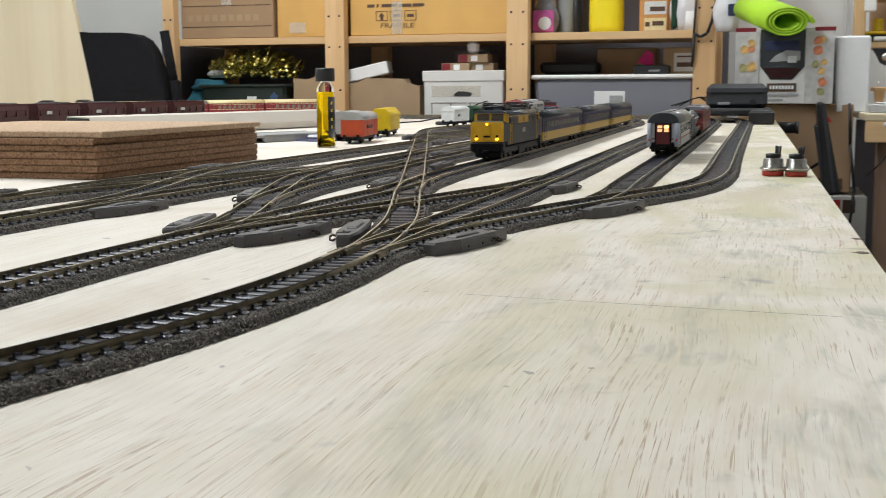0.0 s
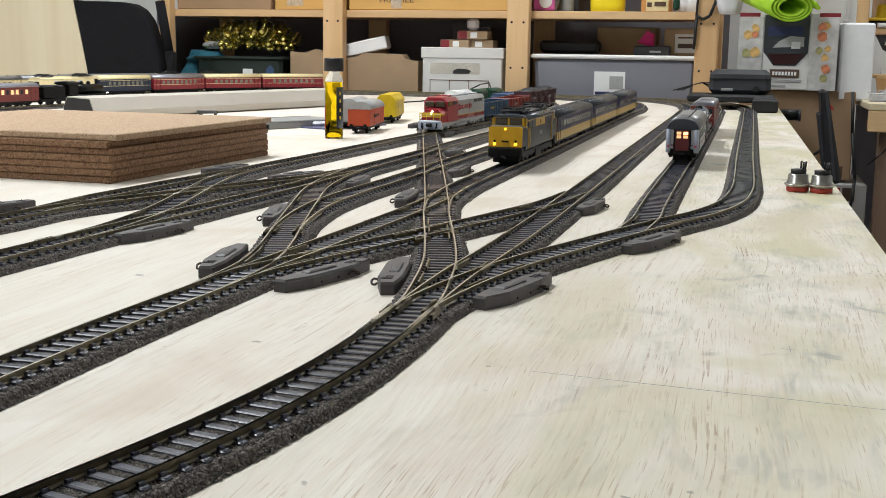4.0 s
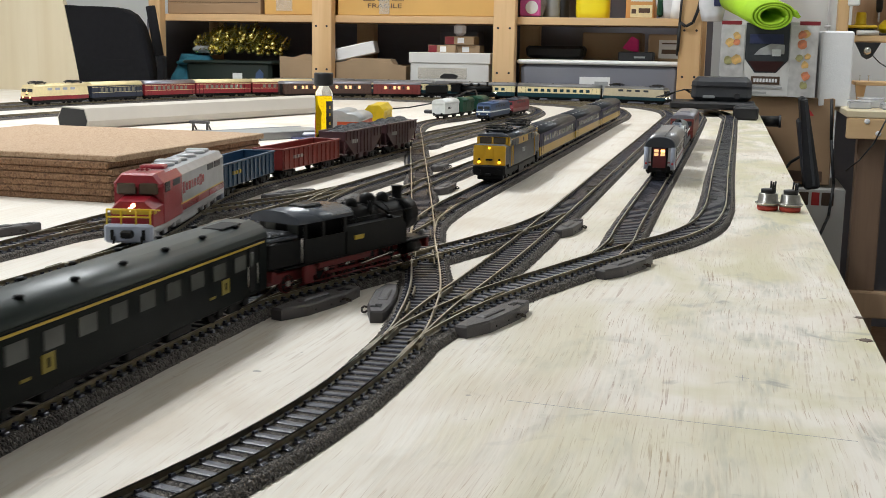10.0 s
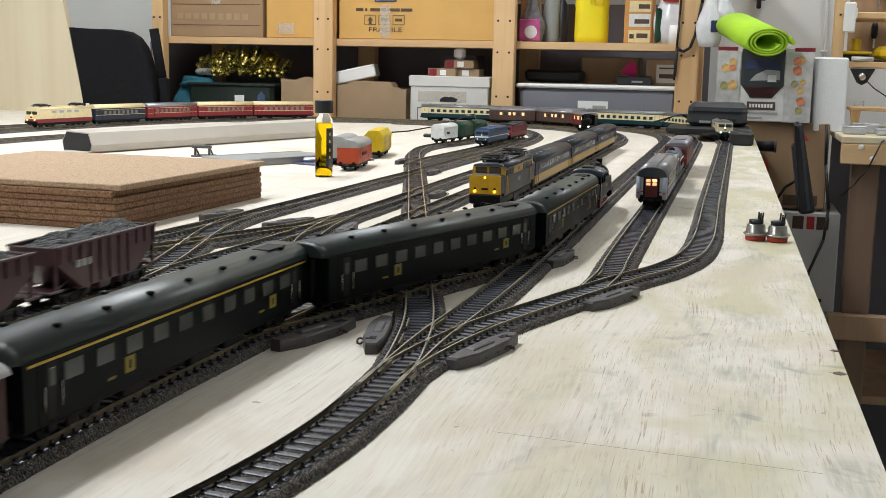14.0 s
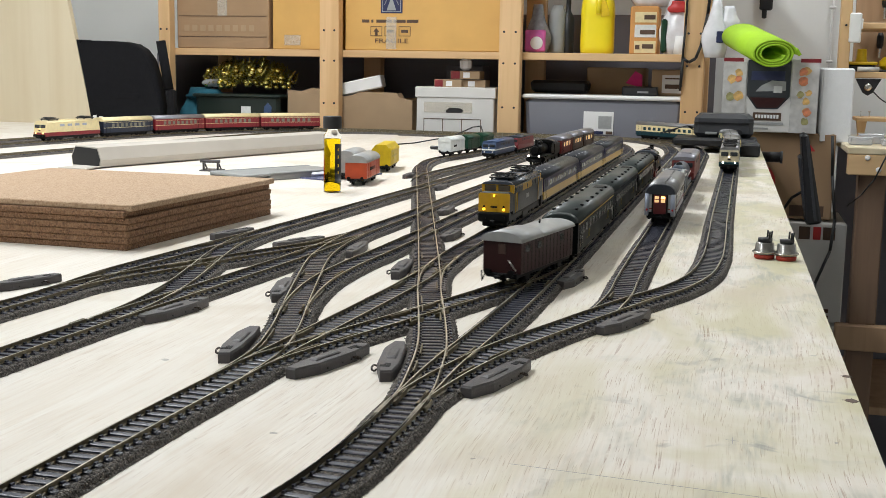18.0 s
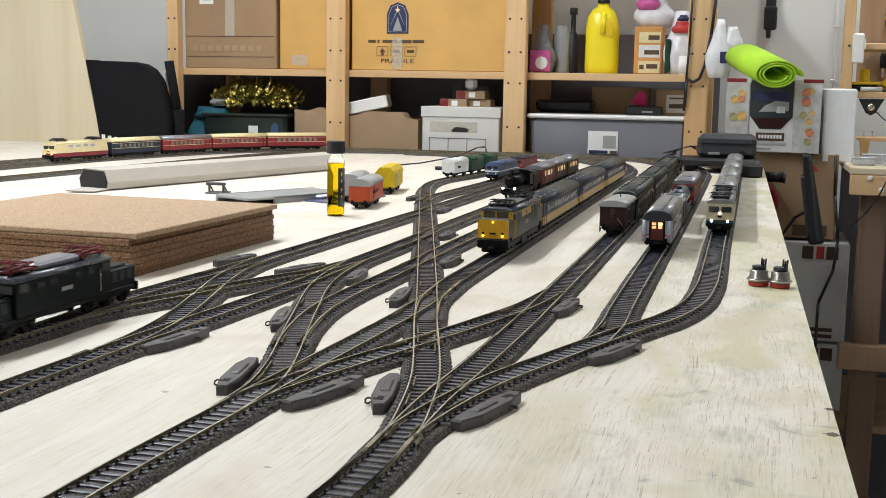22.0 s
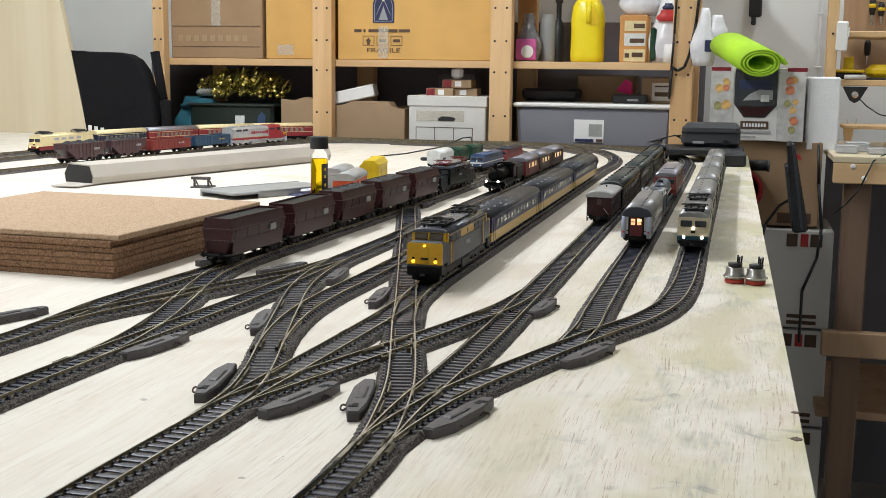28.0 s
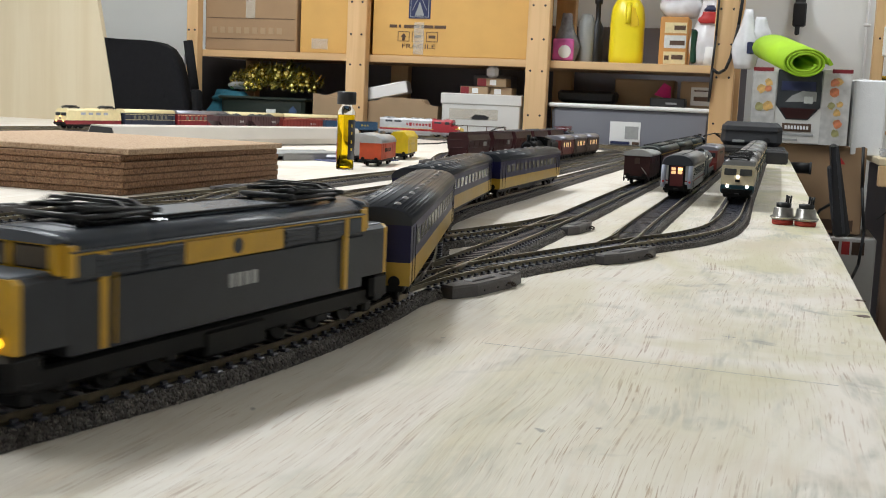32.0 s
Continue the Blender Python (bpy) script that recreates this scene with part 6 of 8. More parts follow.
def coach(name, label, L, bands, roof, nwin, wz, W=0.0325, top=0.0355, crown=0.0445, win=WIN, lit=None, ribs=0, vents=0, ends=None, under=0.006, group=""):
    c = thing(name, label, "model coach", group=group)
    part("underframe", S().box((0, 0, under + 0.0022), (W * 0.86, L - 0.008, 0.0036), 0.0008).box((0, 0, under - 0.001), (W * 0.6, L * 0.28, 0.005), 0.001), P["under"], c)
    for sy in (-1, 1):
        bogie(c, sy * (L / 2 - 0.038), 0.029)
    buffers(c, L)
    for i, (z0, z1, mm) in enumerate(bands):
        part("body" if i == 0 else "waistband", S().box((0, 0, (z0 + z1) / 2), (W, L - 0.006, z1 - z0), 0.0), mm, c)
    rf = S().prism(arch(W + 0.0008, top, crown, 10, 0.25), -(L - 0.005) / 2, (L - 0.005) / 2)
    rp = part("roof", rf, roof, c)
    for k in range(ribs):
        q = 0.16 + 0.68 * k / (ribs - 1)
        a = arch(W + 0.0008, top, crown, 40, 0.25)[int(q * 40)]
        part("roof_rib", S().rod((a[0], -(L - 0.02) / 2, a[1]), (a[0], (L - 0.02) / 2, a[1]), 0.00032, 5), roof, rp)
    for k in range(vents):
        y = -(L - 0.05) / 2 + (L - 0.05) * k / (vents - 1)
        for sx in ((-1, 1) if ribs else (0.35,)):
            part("roof_vent", S().box((sx * 0.0075, y, crown - 0.0007), (0.003, 0.0055, 0.0022), 0.0007), P["steelroof"] if ribs else P["under"], rp)
    for sy in (-1, 1):
        part("gangway", S().box((0, sy * (L / 2 - 0.0025), 0.022), (0.012, 0.004, 0.026), 0.001), ends or P["under"], c)
        for sx in (-1, 1):
            part("door_line", S().box((0, sy * (L / 2 - 0.012 - 0.006 * (sx + 1)), 0.022), (W + 0.0006, 0.0004, 0.024)), P["under"], c)
    ys = [-(L - 0.07) / 2 + (L - 0.07) * k / (nwin - 1) for k in range(nwin)]
    panes(c, L, W, ys, wz[0], wz[1], min(0.013, (L - 0.07) / nwin * 0.62), win, lit)
    return c


def electric_1200():
    L, W = 0.208, 0.0335
    c = thing("electric_locomotive", "yellow and grey double-ended electric locomotive with lit headlamps", "model locomotive")
    part("underframe", S().box((0, 0, 0.009), (0.028, L - 0.02, 0.007), 0.001), P["under"], c)
    part("battery_box", S().box((0, 0, 0.0065), (0.03, 0.034, 0.009), 0.001), P["under"], c)
    for sy in (-1, 1):
        bogie(c, sy * 0.056, 0.046, 0.0065)
        wheelset(c, sy * 0.056, 0.0065)
        part("buffer_beam", S().box((0, sy * (L / 2 - 0.009), 0.0125), (0.0335, 0.013, 0.0105), 0.0015), P["under"], c)
        part("rail_guard", S().box((0, sy * (L / 2 - 0.013), 0.005), (0.027, 0.006, 0.006), 0.001), P["under"], c)
        for sx in (-1, 1):
            part("step", S().box((sx * 0.015, sy * (L / 2 - 0.011), 0.0085), (0.004, 0.006, 0.003), 0.0006), P["under"], c)
    buffers(c, L, 0.0115, 0.0205)
    hb = 0.08
    part("body", S().box((0, 0, 0.0243), (W, 2 * hb, 0.0207), 0.0006), P["grey"], c)
    part("upper_side", S().box((0, 0, 0.0386), (W + 0.0001, 2 * hb, 0.008), 0.0004), P["grey"], c)
    part("side_flash", S().box((0, 0.004, 0.0382), (W + 0.0009, 0.054, 0.0072), 0.0003), P["yellow"], c, "yellow side panel")
    part("cant_line", S().box((0, 0, 0.0424), (W + 0.0008, 2 * hb - 0.004, 0.0009), 0.0002), P["yellow"], c)
    part("emblem", S().rod((-W / 2 - 0.0006, 0.004, 0.0382), (W / 2 + 0.0006, 0.004, 0.0382), 0.0026, 14), P["grey"], c)
    for k in range(4):
        part("number_bar", S().box((0, -0.006 + 0.0042 * k, 0.0268), (W + 0.0009, 0.0032, 0.0046), 0.0002), P["palegrey"], c)
    part("roof", S().prism(arch(W, 0.0426, 0.0488, 10, 0.45), -hb, hb), P["locoroof"], c)
    part("roof_walk", S().box((0, 0, 0.0491), (0.0215, 0.062, 0.0012), 0.0004), P["roofpanel"], c)
    for sx in (-1, 1):
        part("roof_cable", S().rod((sx * 0.0105, -0.066, 0.0494), (sx * 0.0105, 0.066, 0.0494), 0.0006, 6), P["under"], c)
        part("gutter", S().box((sx * W / 2, 0, 0.0429), (0.0012, 2 * hb, 0.0008), 0.0002), P["dkgrey"], c)
    for y in (-0.054, -0.033, 0.041, 0.06):
        part("louvre", S().box((0, y, 0.0382), (W + 0.0011, 0.0185, 0.0064), 0.0003), P["dkgrey"], c)
        for q in range(3):
            part("louvre_slat", S().box((0, y, 0.0366 + 0.0016 * q), (W + 0.0017, 0.018, 0.0005)), P["grey"], c)
    for sy in (-1, 1):
        f = sy * hb
        nose = [(-0.0166, 0.0178), (0.0166, 0.0178), (0.0166, 0.0362), (0.0152, 0.0376), (-0.0152, 0.0376), (-0.0166, 0.0362)]
        part("nose", S().prism(nose, *sorted((f + sy * 0.0168, f + sy * 0.0193))), P["yellow"], c, "tall flat yellow nose")
        part("nose_side", S().prism([(x * 1.003, z) for x, z in nose], *sorted((f - sy * 0.001, f + sy * 0.0168))), P["grey"], c)
        part("nose_top", S().box((0, f + sy * 0.0105, 0.0378), (0.0285, 0.0165, 0.0008), 0.0003), P["roofpanel"], c)
        cab = S().prism([(-0.0162, 0.037), (0.0162, 0.037), (0.0156, 0.0452), (0.012, 0.0466), (-0.012, 0.0466), (-0.0156, 0.0452)], *sorted((f - sy * 0.002, f + sy * 0.0045)))
        part("cab_front", cab, P["yellow"], c)
        part("cab_visor", S().prism(arch(0.0318, 0.0456, 0.0486, 10, 0.45), *sorted((f - sy * 0.002, f + sy * 0.0056))), P["locoroof"], c)
        part("centre_pillar", S().box((0, f + sy * 0.0048, 0.0418), (0.0014, 0.0014, 0.0072), 0.0002), P["yellow"], c)
        for sx in (-1, 1):
            part("windscreen", S().box((sx * 0.0073, f + sy * 0.0045, 0.0418), (0.0124, 0.0012, 0.0064), 0.0005), CAB_GLASS, c)
            part("tail_lamp", S().rod((sx * 0.0105, f + sy * 0.0190, 0.0234), (sx * 0.0105, f + sy * 0.0199, 0.0234), 0.0013, 10), P["under"], c)
            lamp(c, sx * 0.0105, f + sy * 0.0198, 0.0207, 0.0014, YEL_LAMP if sy > 0 else P["redw"], sy)
            part("cab_window", S().box((sx * (W / 2), f - sy * 0.007, 0.0388), (0.0008, 0.009, 0.0062), 0.0002), WIN, c)
            part("cab_corner", S().box((sx * (W / 2), f - sy * 0.0006, 0.0405), (0.0009, 0.0042, 0.0088), 0.0002), P["yellow"], c)
            part("door_strip", S().box((sx * (W / 2), f - sy * 0.0135, 0.0285), (0.0008, 0.003, 0.028), 0.0002), P["yellow"], c)
            part("hand_rail", S().rod((sx * (W / 2 + 0.0008), f - sy * 0.0175, 0.0155), (sx * (W / 2 + 0.0008), f - sy * 0.0175, 0.036), 0.0004, 5), P["yellow"], c)
        lamp(c, 0, f + sy * 0.0196, 0.0352, 0.0011, YEL_LAMP if sy > 0 else P["redw"], sy)
        part("nose_door", S().box((0, f + sy * 0.0193, 0.027), (0.0085, 0.0007, 0.0165), 0.0003), P["yellow"], c)
        part("number_bar", S().box((0, f + sy * 0.0199, 0.0232), (0.007, 0.0006, 0.0018)), P["under"], c)
        pantograph(c, sy * 0.054, 0.0486, BLACK, 0.034, 0.0042)
    return c, L


def icr_coach(label):
    L = 0.303
    return coach("passenger_coach", label, L, [(0.0095, 0.0195, P["bandyel"]), (0.0195, 0.0355, P["blue"])], P["dkgrey"], 13, (0.0245, 0.0315), 0.0325, 0.0355, 0.043, WIN_PALE, None, 15, 9, P["under"], group="blue and yellow coaches"), L


def tank_engine():
    L = 0.165
    c = thing("tank_locomotive", "black tank steam locomotive with red wheels and frame", "model locomotive")
    K = P["black"]
    part("frame", S().box((0, 0, 0.0092), (0.0195, L - 0.016, 0.0062), 0.0008), P["redw"], c, "red frame")
    part("running_plate", S().box((0, 0.004, 0.0152), (0.0315, L - 0.022, 0.0014), 0.0004), K, c)
    for y, r in ((0.062, 0.0055), (0.036, 0.0088), (0.016, 0.0088), (-0.004, 0.0088), (-0.024, 0.0088), (-0.058, 0.0055)):
        for sx in (-1, 1):
            w = part("wheel", S().rod((sx * 0.0078, y, r), (sx * 0.0095, y, r), r, 20), P["redw"], c, "red spoked wheel")
            part("tyre", S().rod((sx * 0.0070, y, r), (sx * 0.0100, y, r), r + 0.0001, 20, r - 0.0006), P["under"], w)
            part("hub", S().rod((sx * 0.0095, y, r), (sx * 0.0107, y, r), 0.0018, 8), STEEL, w)
            for q in range(8):
                a = math.pi * q / 4
                part("spoke", S().rod((sx * 0.0102, y, r), (sx * 0.0102, y + (r - 0.0012) * math.cos(a), r + (r - 0.0012) * math.sin(a)), 0.0005, 4), P["redw"], w)
    for sx in (-1, 1):
        part("coupling_rod", S().box((sx * 0.0118, 0.006, 0.0068), (0.001, 0.064, 0.002), 0.0004), P["redw"], c)
        part("connecting_rod", S().rod((sx * 0.0128, 0.006, 0.0075), (sx * 0.0128, 0.05, 0.0108), 0.0008, 6), STEEL, c)
        part("cylinder", S().rod((sx * 0.0125, 0.05, 0.0108), (sx * 0.0125, 0.066, 0.0108), 0.0042, 14), K, c)
        part("valve_chest", S().rod((sx * 0.0115, 0.051, 0.0145), (sx * 0.0115, 0.067, 0.0145), 0.0022, 10), K, c)
        part("side_tank", S().prism([(-0.012, 0.0159), (0.05, 0.0159), (0.05, 0.0265), (0.044, 0.0318), (-0.012, 0.0318)], *sorted((sx * 0.0095, sx * 0.0162)), axis="x"), K, c)
        part("tank_filler", S().lathe([(0.0022, 0.0318), (0.0024, 0.033), (0.0012, 0.0336)], (sx * 0.0128, 0.036, 0), 10), K, c)
        part("number_plate", S().box((sx * 0.0163, 0.0, 0.0248), (0.0004, 0.009, 0.0026)), P["gold"], c)
        part("step", S().box((sx * 0.0145, -0.046, 0.0095), (0.003, 0.008, 0.0105), 0.0006), P["redw"], c)
        part("valance", S().box((sx * 0.0148, -0.012, 0.0128), (0.001, 0.05, 0.0034), 0.0003), P["redw"], c)
        part("brake_rod", S().rod((sx * 0.0122, -0.05, 0.0035), (sx * 0.0122, 0.045, 0.0035), 0.0006, 5), P["redw"], c)
        part("cab_side", S().box((sx * 0.0158, -0.032, 0.0226), (0.0011, 0.038, 0.0136), 0.0003), K, c)
        for y in (-0.0495, -0.0335, -0.0135):
            part("cab_pillar", S().box((sx * 0.0158, y, 0.0340), (0.0011, 0.0034 if y > -0.03 else 0.0026, 0.0096), 0.0003), K, c)
        part("hand_rail", S().rod((sx * 0.0167, -0.0535, 0.017), (sx * 0.0167, -0.0535, 0.031), 0.0004, 5), STEEL, c)
        part("boiler_rail", S().rod((sx * 0.0108, -0.008, 0.0345), (sx * 0.0108, 0.064, 0.0345), 0.0004, 5), K, c)
        part("steam_pipe", S().tube([(sx * 0.006, 0.03, 0.04), (sx * 0.0105, 0.034, 0.036), (sx * 0.0115, 0.04, 0.0318)], 0.0008), K, c)
    part("boiler", S().rod((0, -0.012, 0.0303), (0, 0.056, 0.0303), 0.0104, 24).rod((0, 0.056, 0.0303), (0, 0.071, 0.0303), 0.0108, 24), K, c)
    for y in (0.004, 0.022, 0.04, 0.056):
        part("boiler_band", S().rod((0, y, 0.0303), (0, y + 0.0008, 0.0303), 0.01065, 24), K, c)
    part("smokebox_door", S().rod((0, 0.071, 0.0303), (0, 0.0735, 0.0303), 0.0096, 22, 0.006), K, c)
    part("chimney", S().lathe([(0.0042, 0.039), (0.0032, 0.0415), (0.0036, 0.0475), (0.0042, 0.048), (0.0028, 0.0485)], (0, 0.062, 0), 16), K, c)
    for y, r, h in ((0.046, 0.0042, 0.0455), (0.03, 0.0052, 0.0465), (0.014, 0.004, 0.0448)):
        part("dome", S().lathe([(r, 0.037), (r * 0.97, h - 0.0022), (r * 0.7, h - 0.0004), (0.0005, h + 0.0004)], (0, y, 0), 16), K, c)
    for sx, y in ((-0.0075, 0.052), (0.0078, 0.022), (-0.0078, 0.02)):
        part("pump", S().lathe([(0.0018, 0.034), (0.0018, 0.0405), (0.0011, 0.0415), (0.0014, 0.043)], (sx, y, 0), 10), K, c)
    part("bell", S().lathe([(0.0014, 0.0412), (0.0012, 0.044), (0.0003, 0.0448)], (0.004, 0.0, 0), 10), K, c)
    part("cab_front", S().box((0, -0.0135, 0.0272), (0.0305, 0.001, 0.023), 0.0002), K, c)
    part("cab_rear", S().box((0, -0.0505, 0.0272), (0.0305, 0.001, 0.023), 0.0002), K, c)
    part("cab_floor", S().box((0, -0.032, 0.0168), (0.0305, 0.036, 0.0014)), K, c)
    for sx in (-1, 1):
        part("rear_window", S().box((sx * 0.008, -0.0511, 0.0345), (0.0075, 0.0006, 0.0055), 0.0002), WIN_DIM, c)
    # paler grey than the engine: the roof's sheen is put into its colour
    part("cab_roof", S().prism(arch(0.0352, 0.0385, 0.0452, 12, 0.15), -0.0575, -0.0075), P["locoroof"], c, "arched cab roof, coloured pale grey for its sheen")
    part("roof_hatch", S().box((0, -0.03, 0.0455), (0.014, 0.017, 0.0026), 0.0008, 0, (0.85, 0.85)), K, c)
    part("coal_bunker", S().box((0, -0.0655, 0.0232), (0.0305, 0.028, 0.0146), 0.0008), K, c)
    part("bunker_top", S().box((0, -0.066, 0.0315), (0.0275, 0.026, 0.002), 0.0005), P["dkgrey"], c)
    part("coal_load", S().box((0, -0.065, 0.0332), (0.023, 0.02, 0.0024), 0.0012), COAL, c)
    for sy in (-1, 1):
        part("buffer_beam", S().box((0, sy * (L / 2 - 0.007), 0.0118), (0.031, 0.003, 0.0068), 0.0005), P["redw"], c)
        for sx in (-1, 1):
            lamp(c, sx * 0.0095, sy * (L / 2 - 0.005), 0.0172, 0.0017, P["palegrey"], sy)
    buffers(c, L, 0.0118, 0.02)
    return c, L


def green_coach(label, first, L=0.272):
    c = coach("passenger_coach", label, L, [(0.0085, 0.0355, P["green"])], P["greenroof"], 10, (0.0232, 0.0308), 0.032, 0.0355, 0.0445, WIN_DIM, None, 0, 0, P["under"], group="dark green coaches")
    for sy in (-1, 1):
        dome = sorted((sy * (L / 2 - 0.0026), sy * (L / 2 + 0.0012)))
        part("roof_end", S().prism(arch(0.0326, 0.0355, 0.0445, 12, 0.25), *dome, ends=(0.82, 1.0) if sy < 0 else (1.0, 0.82), zc=0.0355), P["greenroof"], c)
    for k in range(7):
        y = -(L - 0.06) / 2 + (L - 0.06) * k / 6
        for sx in (-1, 1):
            part("roof_vent", S().lathe([(0.0012, -0.001), (0.0012, 0.0012), (0.0021, 0.0014), (0.0019, 0.0024), (0.0006, 0.0028)], (sx * 0.0095, y + 0.004 * sx, 0.0424), 8), P["under"], c)
    part("roof_hatch", S().box((0.003, L / 2 - 0.028, 0.0444), (0.011, 0.022, 0.0009), 0.0003), P["under"], c)
    part("gutter", S().box((0, 0, 0.0356), (0.0334, L - 0.008, 0.0006)), P["under"], c)
    if first:
        part("gold_line", S().box((0, 0, 0.0338), (0.0326, L - 0.012, 0.0011), 0.0001), P["gold"], c, "gold first class line")
    for y in (-0.06, 0.085):
        plate = part("class_plate", S().box((0, y, 0.0185), (0.0326, 0.008, 0.0072), 0.0), PLATE_Y, c, "yellow class plate")
        part("class_mark", S().box((0, y, 0.0185), (0.0330, 0.0014, 0.0036)), P["under"], plate)
        part("side_lettering", S().box((0, y - 0.014, 0.0155), (0.0325, 0.006, 0.0012)), PLATE_Y, c)
    for y in (-0.115, 0.115):
        door = part("door_recess", S().box((0, y, 0.022), (0.0323, 0.008, 0.024), 0.0003), P["under"], c)
        part("door_window", S().box((0, y, 0.0268), (0.0327, 0.0042, 0.0075), 0.0003), WIN_DIM, door)
        for q in (-1, 1):
            part("hand_rail", S().rod((0.0166, y + q * 0.0056, 0.0135), (0.0166, y + q * 0.0056, 0.024), 0.0003, 5), STEEL, c)
    for y in (-0.05, 0.01, 0.045):
        part("equipment_box", S().box((0, y, 0.0055), (0.026, 0.022, 0.0058), 0.0008), P["under"], c)
    return c, L


def brown_van():
    L = 0.128
    c = thing("baggage_van", "red-brown wooden baggage van with pale grey roof", "model wagon")
    part("underframe", S().box((0, 0, 0.0085), (0.026, L - 0.01, 0.0035), 0.0006), P["under"], c)
    for sy in (-1, 1):
        wheelset(c, sy * 0.036)
        for sx in (-1, 1):
            part("axle_guard", S().box((sx * 0.0118, sy * 0.036, 0.0062), (0.002, 0.01, 0.007), 0.0006), P["under"], c)
    buffers(c, L)
    part("body", S().box((0, 0, 0.0225), (0.0315, L - 0.012, 0.0245), 0.0004), P["brown"], c)
    for k in range(14):
        part("plank_joint", S().box((0, -0.052 + 0.008 * k, 0.0225), (0.0319, 0.0005, 0.0235)), P["under"], c)
    part("roof", S().prism(arch(0.034, 0.0347, 0.0405, 10, 0.1), -(L - 0.008) / 2, (L - 0.008) / 2), P["palegrey"], c)
    panes(c, L, 0.0316, (-0.045, -0.02, 0.03), 0.0265, 0.032, 0.008, WIN)
    part("end_window", S().box((0, -(L / 2 - 0.006), 0.029), (0.006, 0.0008, 0.0075), 0.0002), P["coachgreen"], c)
    part("raised_roof", S().prism(arch(0.0345, 0.0352, 0.0425, 10, 0.1), -(L / 2 - 0.003), -(L / 2 - 0.05)), P["palegrey"], c, "raised pale roof end")
    part("lamp_iron", S().rod((0, 0.02, 0.0405), (0, 0.02, 0.0435), 0.0009, 6), P["under"], c)
    for sx in (-1, 1):
        part("end_step", S().tube([(sx * 0.0135, -(L / 2 - 0.005), 0.009), (sx * 0.0145, -(L / 2 - 0.002), 0.004), (sx * 0.0145, -(L / 2 - 0.001), 0.012)], 0.0006), P["under"], c)
    part("end_rail", S().tube([(0.0125, -(L / 2 - 0.0045), 0.013), (0.006, -(L / 2 - 0.0045), 0.021)], 0.0005), STEEL, c)
    return c, L


def warbonnet_diesel():
    L, W = 0.232, 0.0335
    c = thing("diesel_locomotive", "red and silver cowl diesel locomotive with yellow front railing", "model locomotive")
    part("underframe", S().box((0, 0, 0.0105), (0.0325, L - 0.01, 0.0035), 0.0006), P["silver"], c)
    part("fuel_tank", S().box((0, 0.002, 0.006), (0.028, 0.06, 0.008), 0.0025), P["silver"], c)
    for sy in (-1, 1):
        bogie(c, sy * 0.068, 0.046, 0.0062, P["silver"])
        wheelset(c, sy * 0.068, 0.0062)
        part("pilot", S().box((0, sy * (L / 2 - 0.004), 0.0095), (0.0325, 0.006, 0.0125), 0.0015), P["pilot"], c, "silver pilot plate")
        part("coupler", S().box((0, sy * L / 2, 0.0095), (0.008, 0.008, 0.005), 0.001), P["under"], c)
        for sx in (-1, 1):
            part("air_hose", S().rod((sx * 0.009, sy * (L / 2 - 0.0005), 0.008), (sx * 0.0095, sy * (L / 2), 0.003), 0.0008, 6), P["under"], c)
    y0, y1 = -L / 2 + 0.006, L / 2 - 0.052
    prof = [(-W / 2, 0.0125), (W / 2, 0.0125), (W / 2, 0.0405), (W / 2 - 0.004, 0.0455), (-W / 2 + 0.004, 0.0455), (-W / 2, 0.0405)]
    part("body", S().prism(prof, y0, y1), P["silver"], c)
    part("red_cheek", S().prism([(x * 1.012, z) for x, z in prof], y1 - 0.03, y1 + 0.0005), P["sfred"], c)
    part("red_sill", S().box((0, (y0 + y1) / 2, 0.0165), (W + 0.0006, y1 - y0, 0.005), 0.0002), P["sfred"], c)
    part("gold_sill", S().box((0, (y0 + y1) / 2 - 0.01, 0.0197), (W + 0.0009, y1 - y0 - 0.03, 0.0008)), P["gold"], c)
    cabp = [(-W / 2 - 0.0004, 0.0125), (W / 2 + 0.0004, 0.0125), (W / 2 + 0.0004, 0.0405), (W / 2 - 0.005, 0.047), (-W / 2 + 0.005, 0.047), (-W / 2 - 0.0004, 0.0405)]
    part("cab", S().prism(cabp, y1, y1 + 0.022), P["sfred"], c, "red cab")
    part("cab_brow", S().prism([(x, z) for x, z in cabp[2:]] + [(-W / 2, 0.038), (W / 2, 0.038)][::-1][::-1], y1 + 0.022, y1 + 0.026, ends=(1.0, 0.9), zc=0.036), P["sfred"], c)
    part("nose", S().prism([(-W / 2, 0.0125), (W / 2, 0.0125), (W / 2, 0.026), (W / 2 - 0.007, 0.0325), (-W / 2 + 0.007, 0.0325), (-W / 2, 0.026)], y1 + 0.022, y1 + 0.04, ends=(1.0, 0.86), zc=0.0125), P["sfred"], c)
    part("nose_band", S().box((0, y1 + 0.0365, 0.0225), (W * 0.92, 0.008, 0.006), 0.002), P["gold"], c)
    for sx in (-1, 1):
        part("windscreen", S().box((sx * 0.0076, y1 + 0.0252, 0.0368), (0.0132, 0.0028, 0.0082), 0.0008), CAB_GLASS, c)
        part("number_board", S().box((sx * 0.0075, y1 + 0.0245, 0.0428), (0.006, 0.0024, 0.0022), 0.0004), P["under"], c)
        part("pilot_slot", S().box((sx * 0.0105, L / 2 - 0.0008, 0.0088), (0.0022, 0.0008, 0.007)), P["under"], c)
        part("cab_window", S().box((sx * (W / 2 + 0.0004), y1 + 0.012, 0.037), (0.001, 0.013, 0.007), 0.0003), WIN, c)
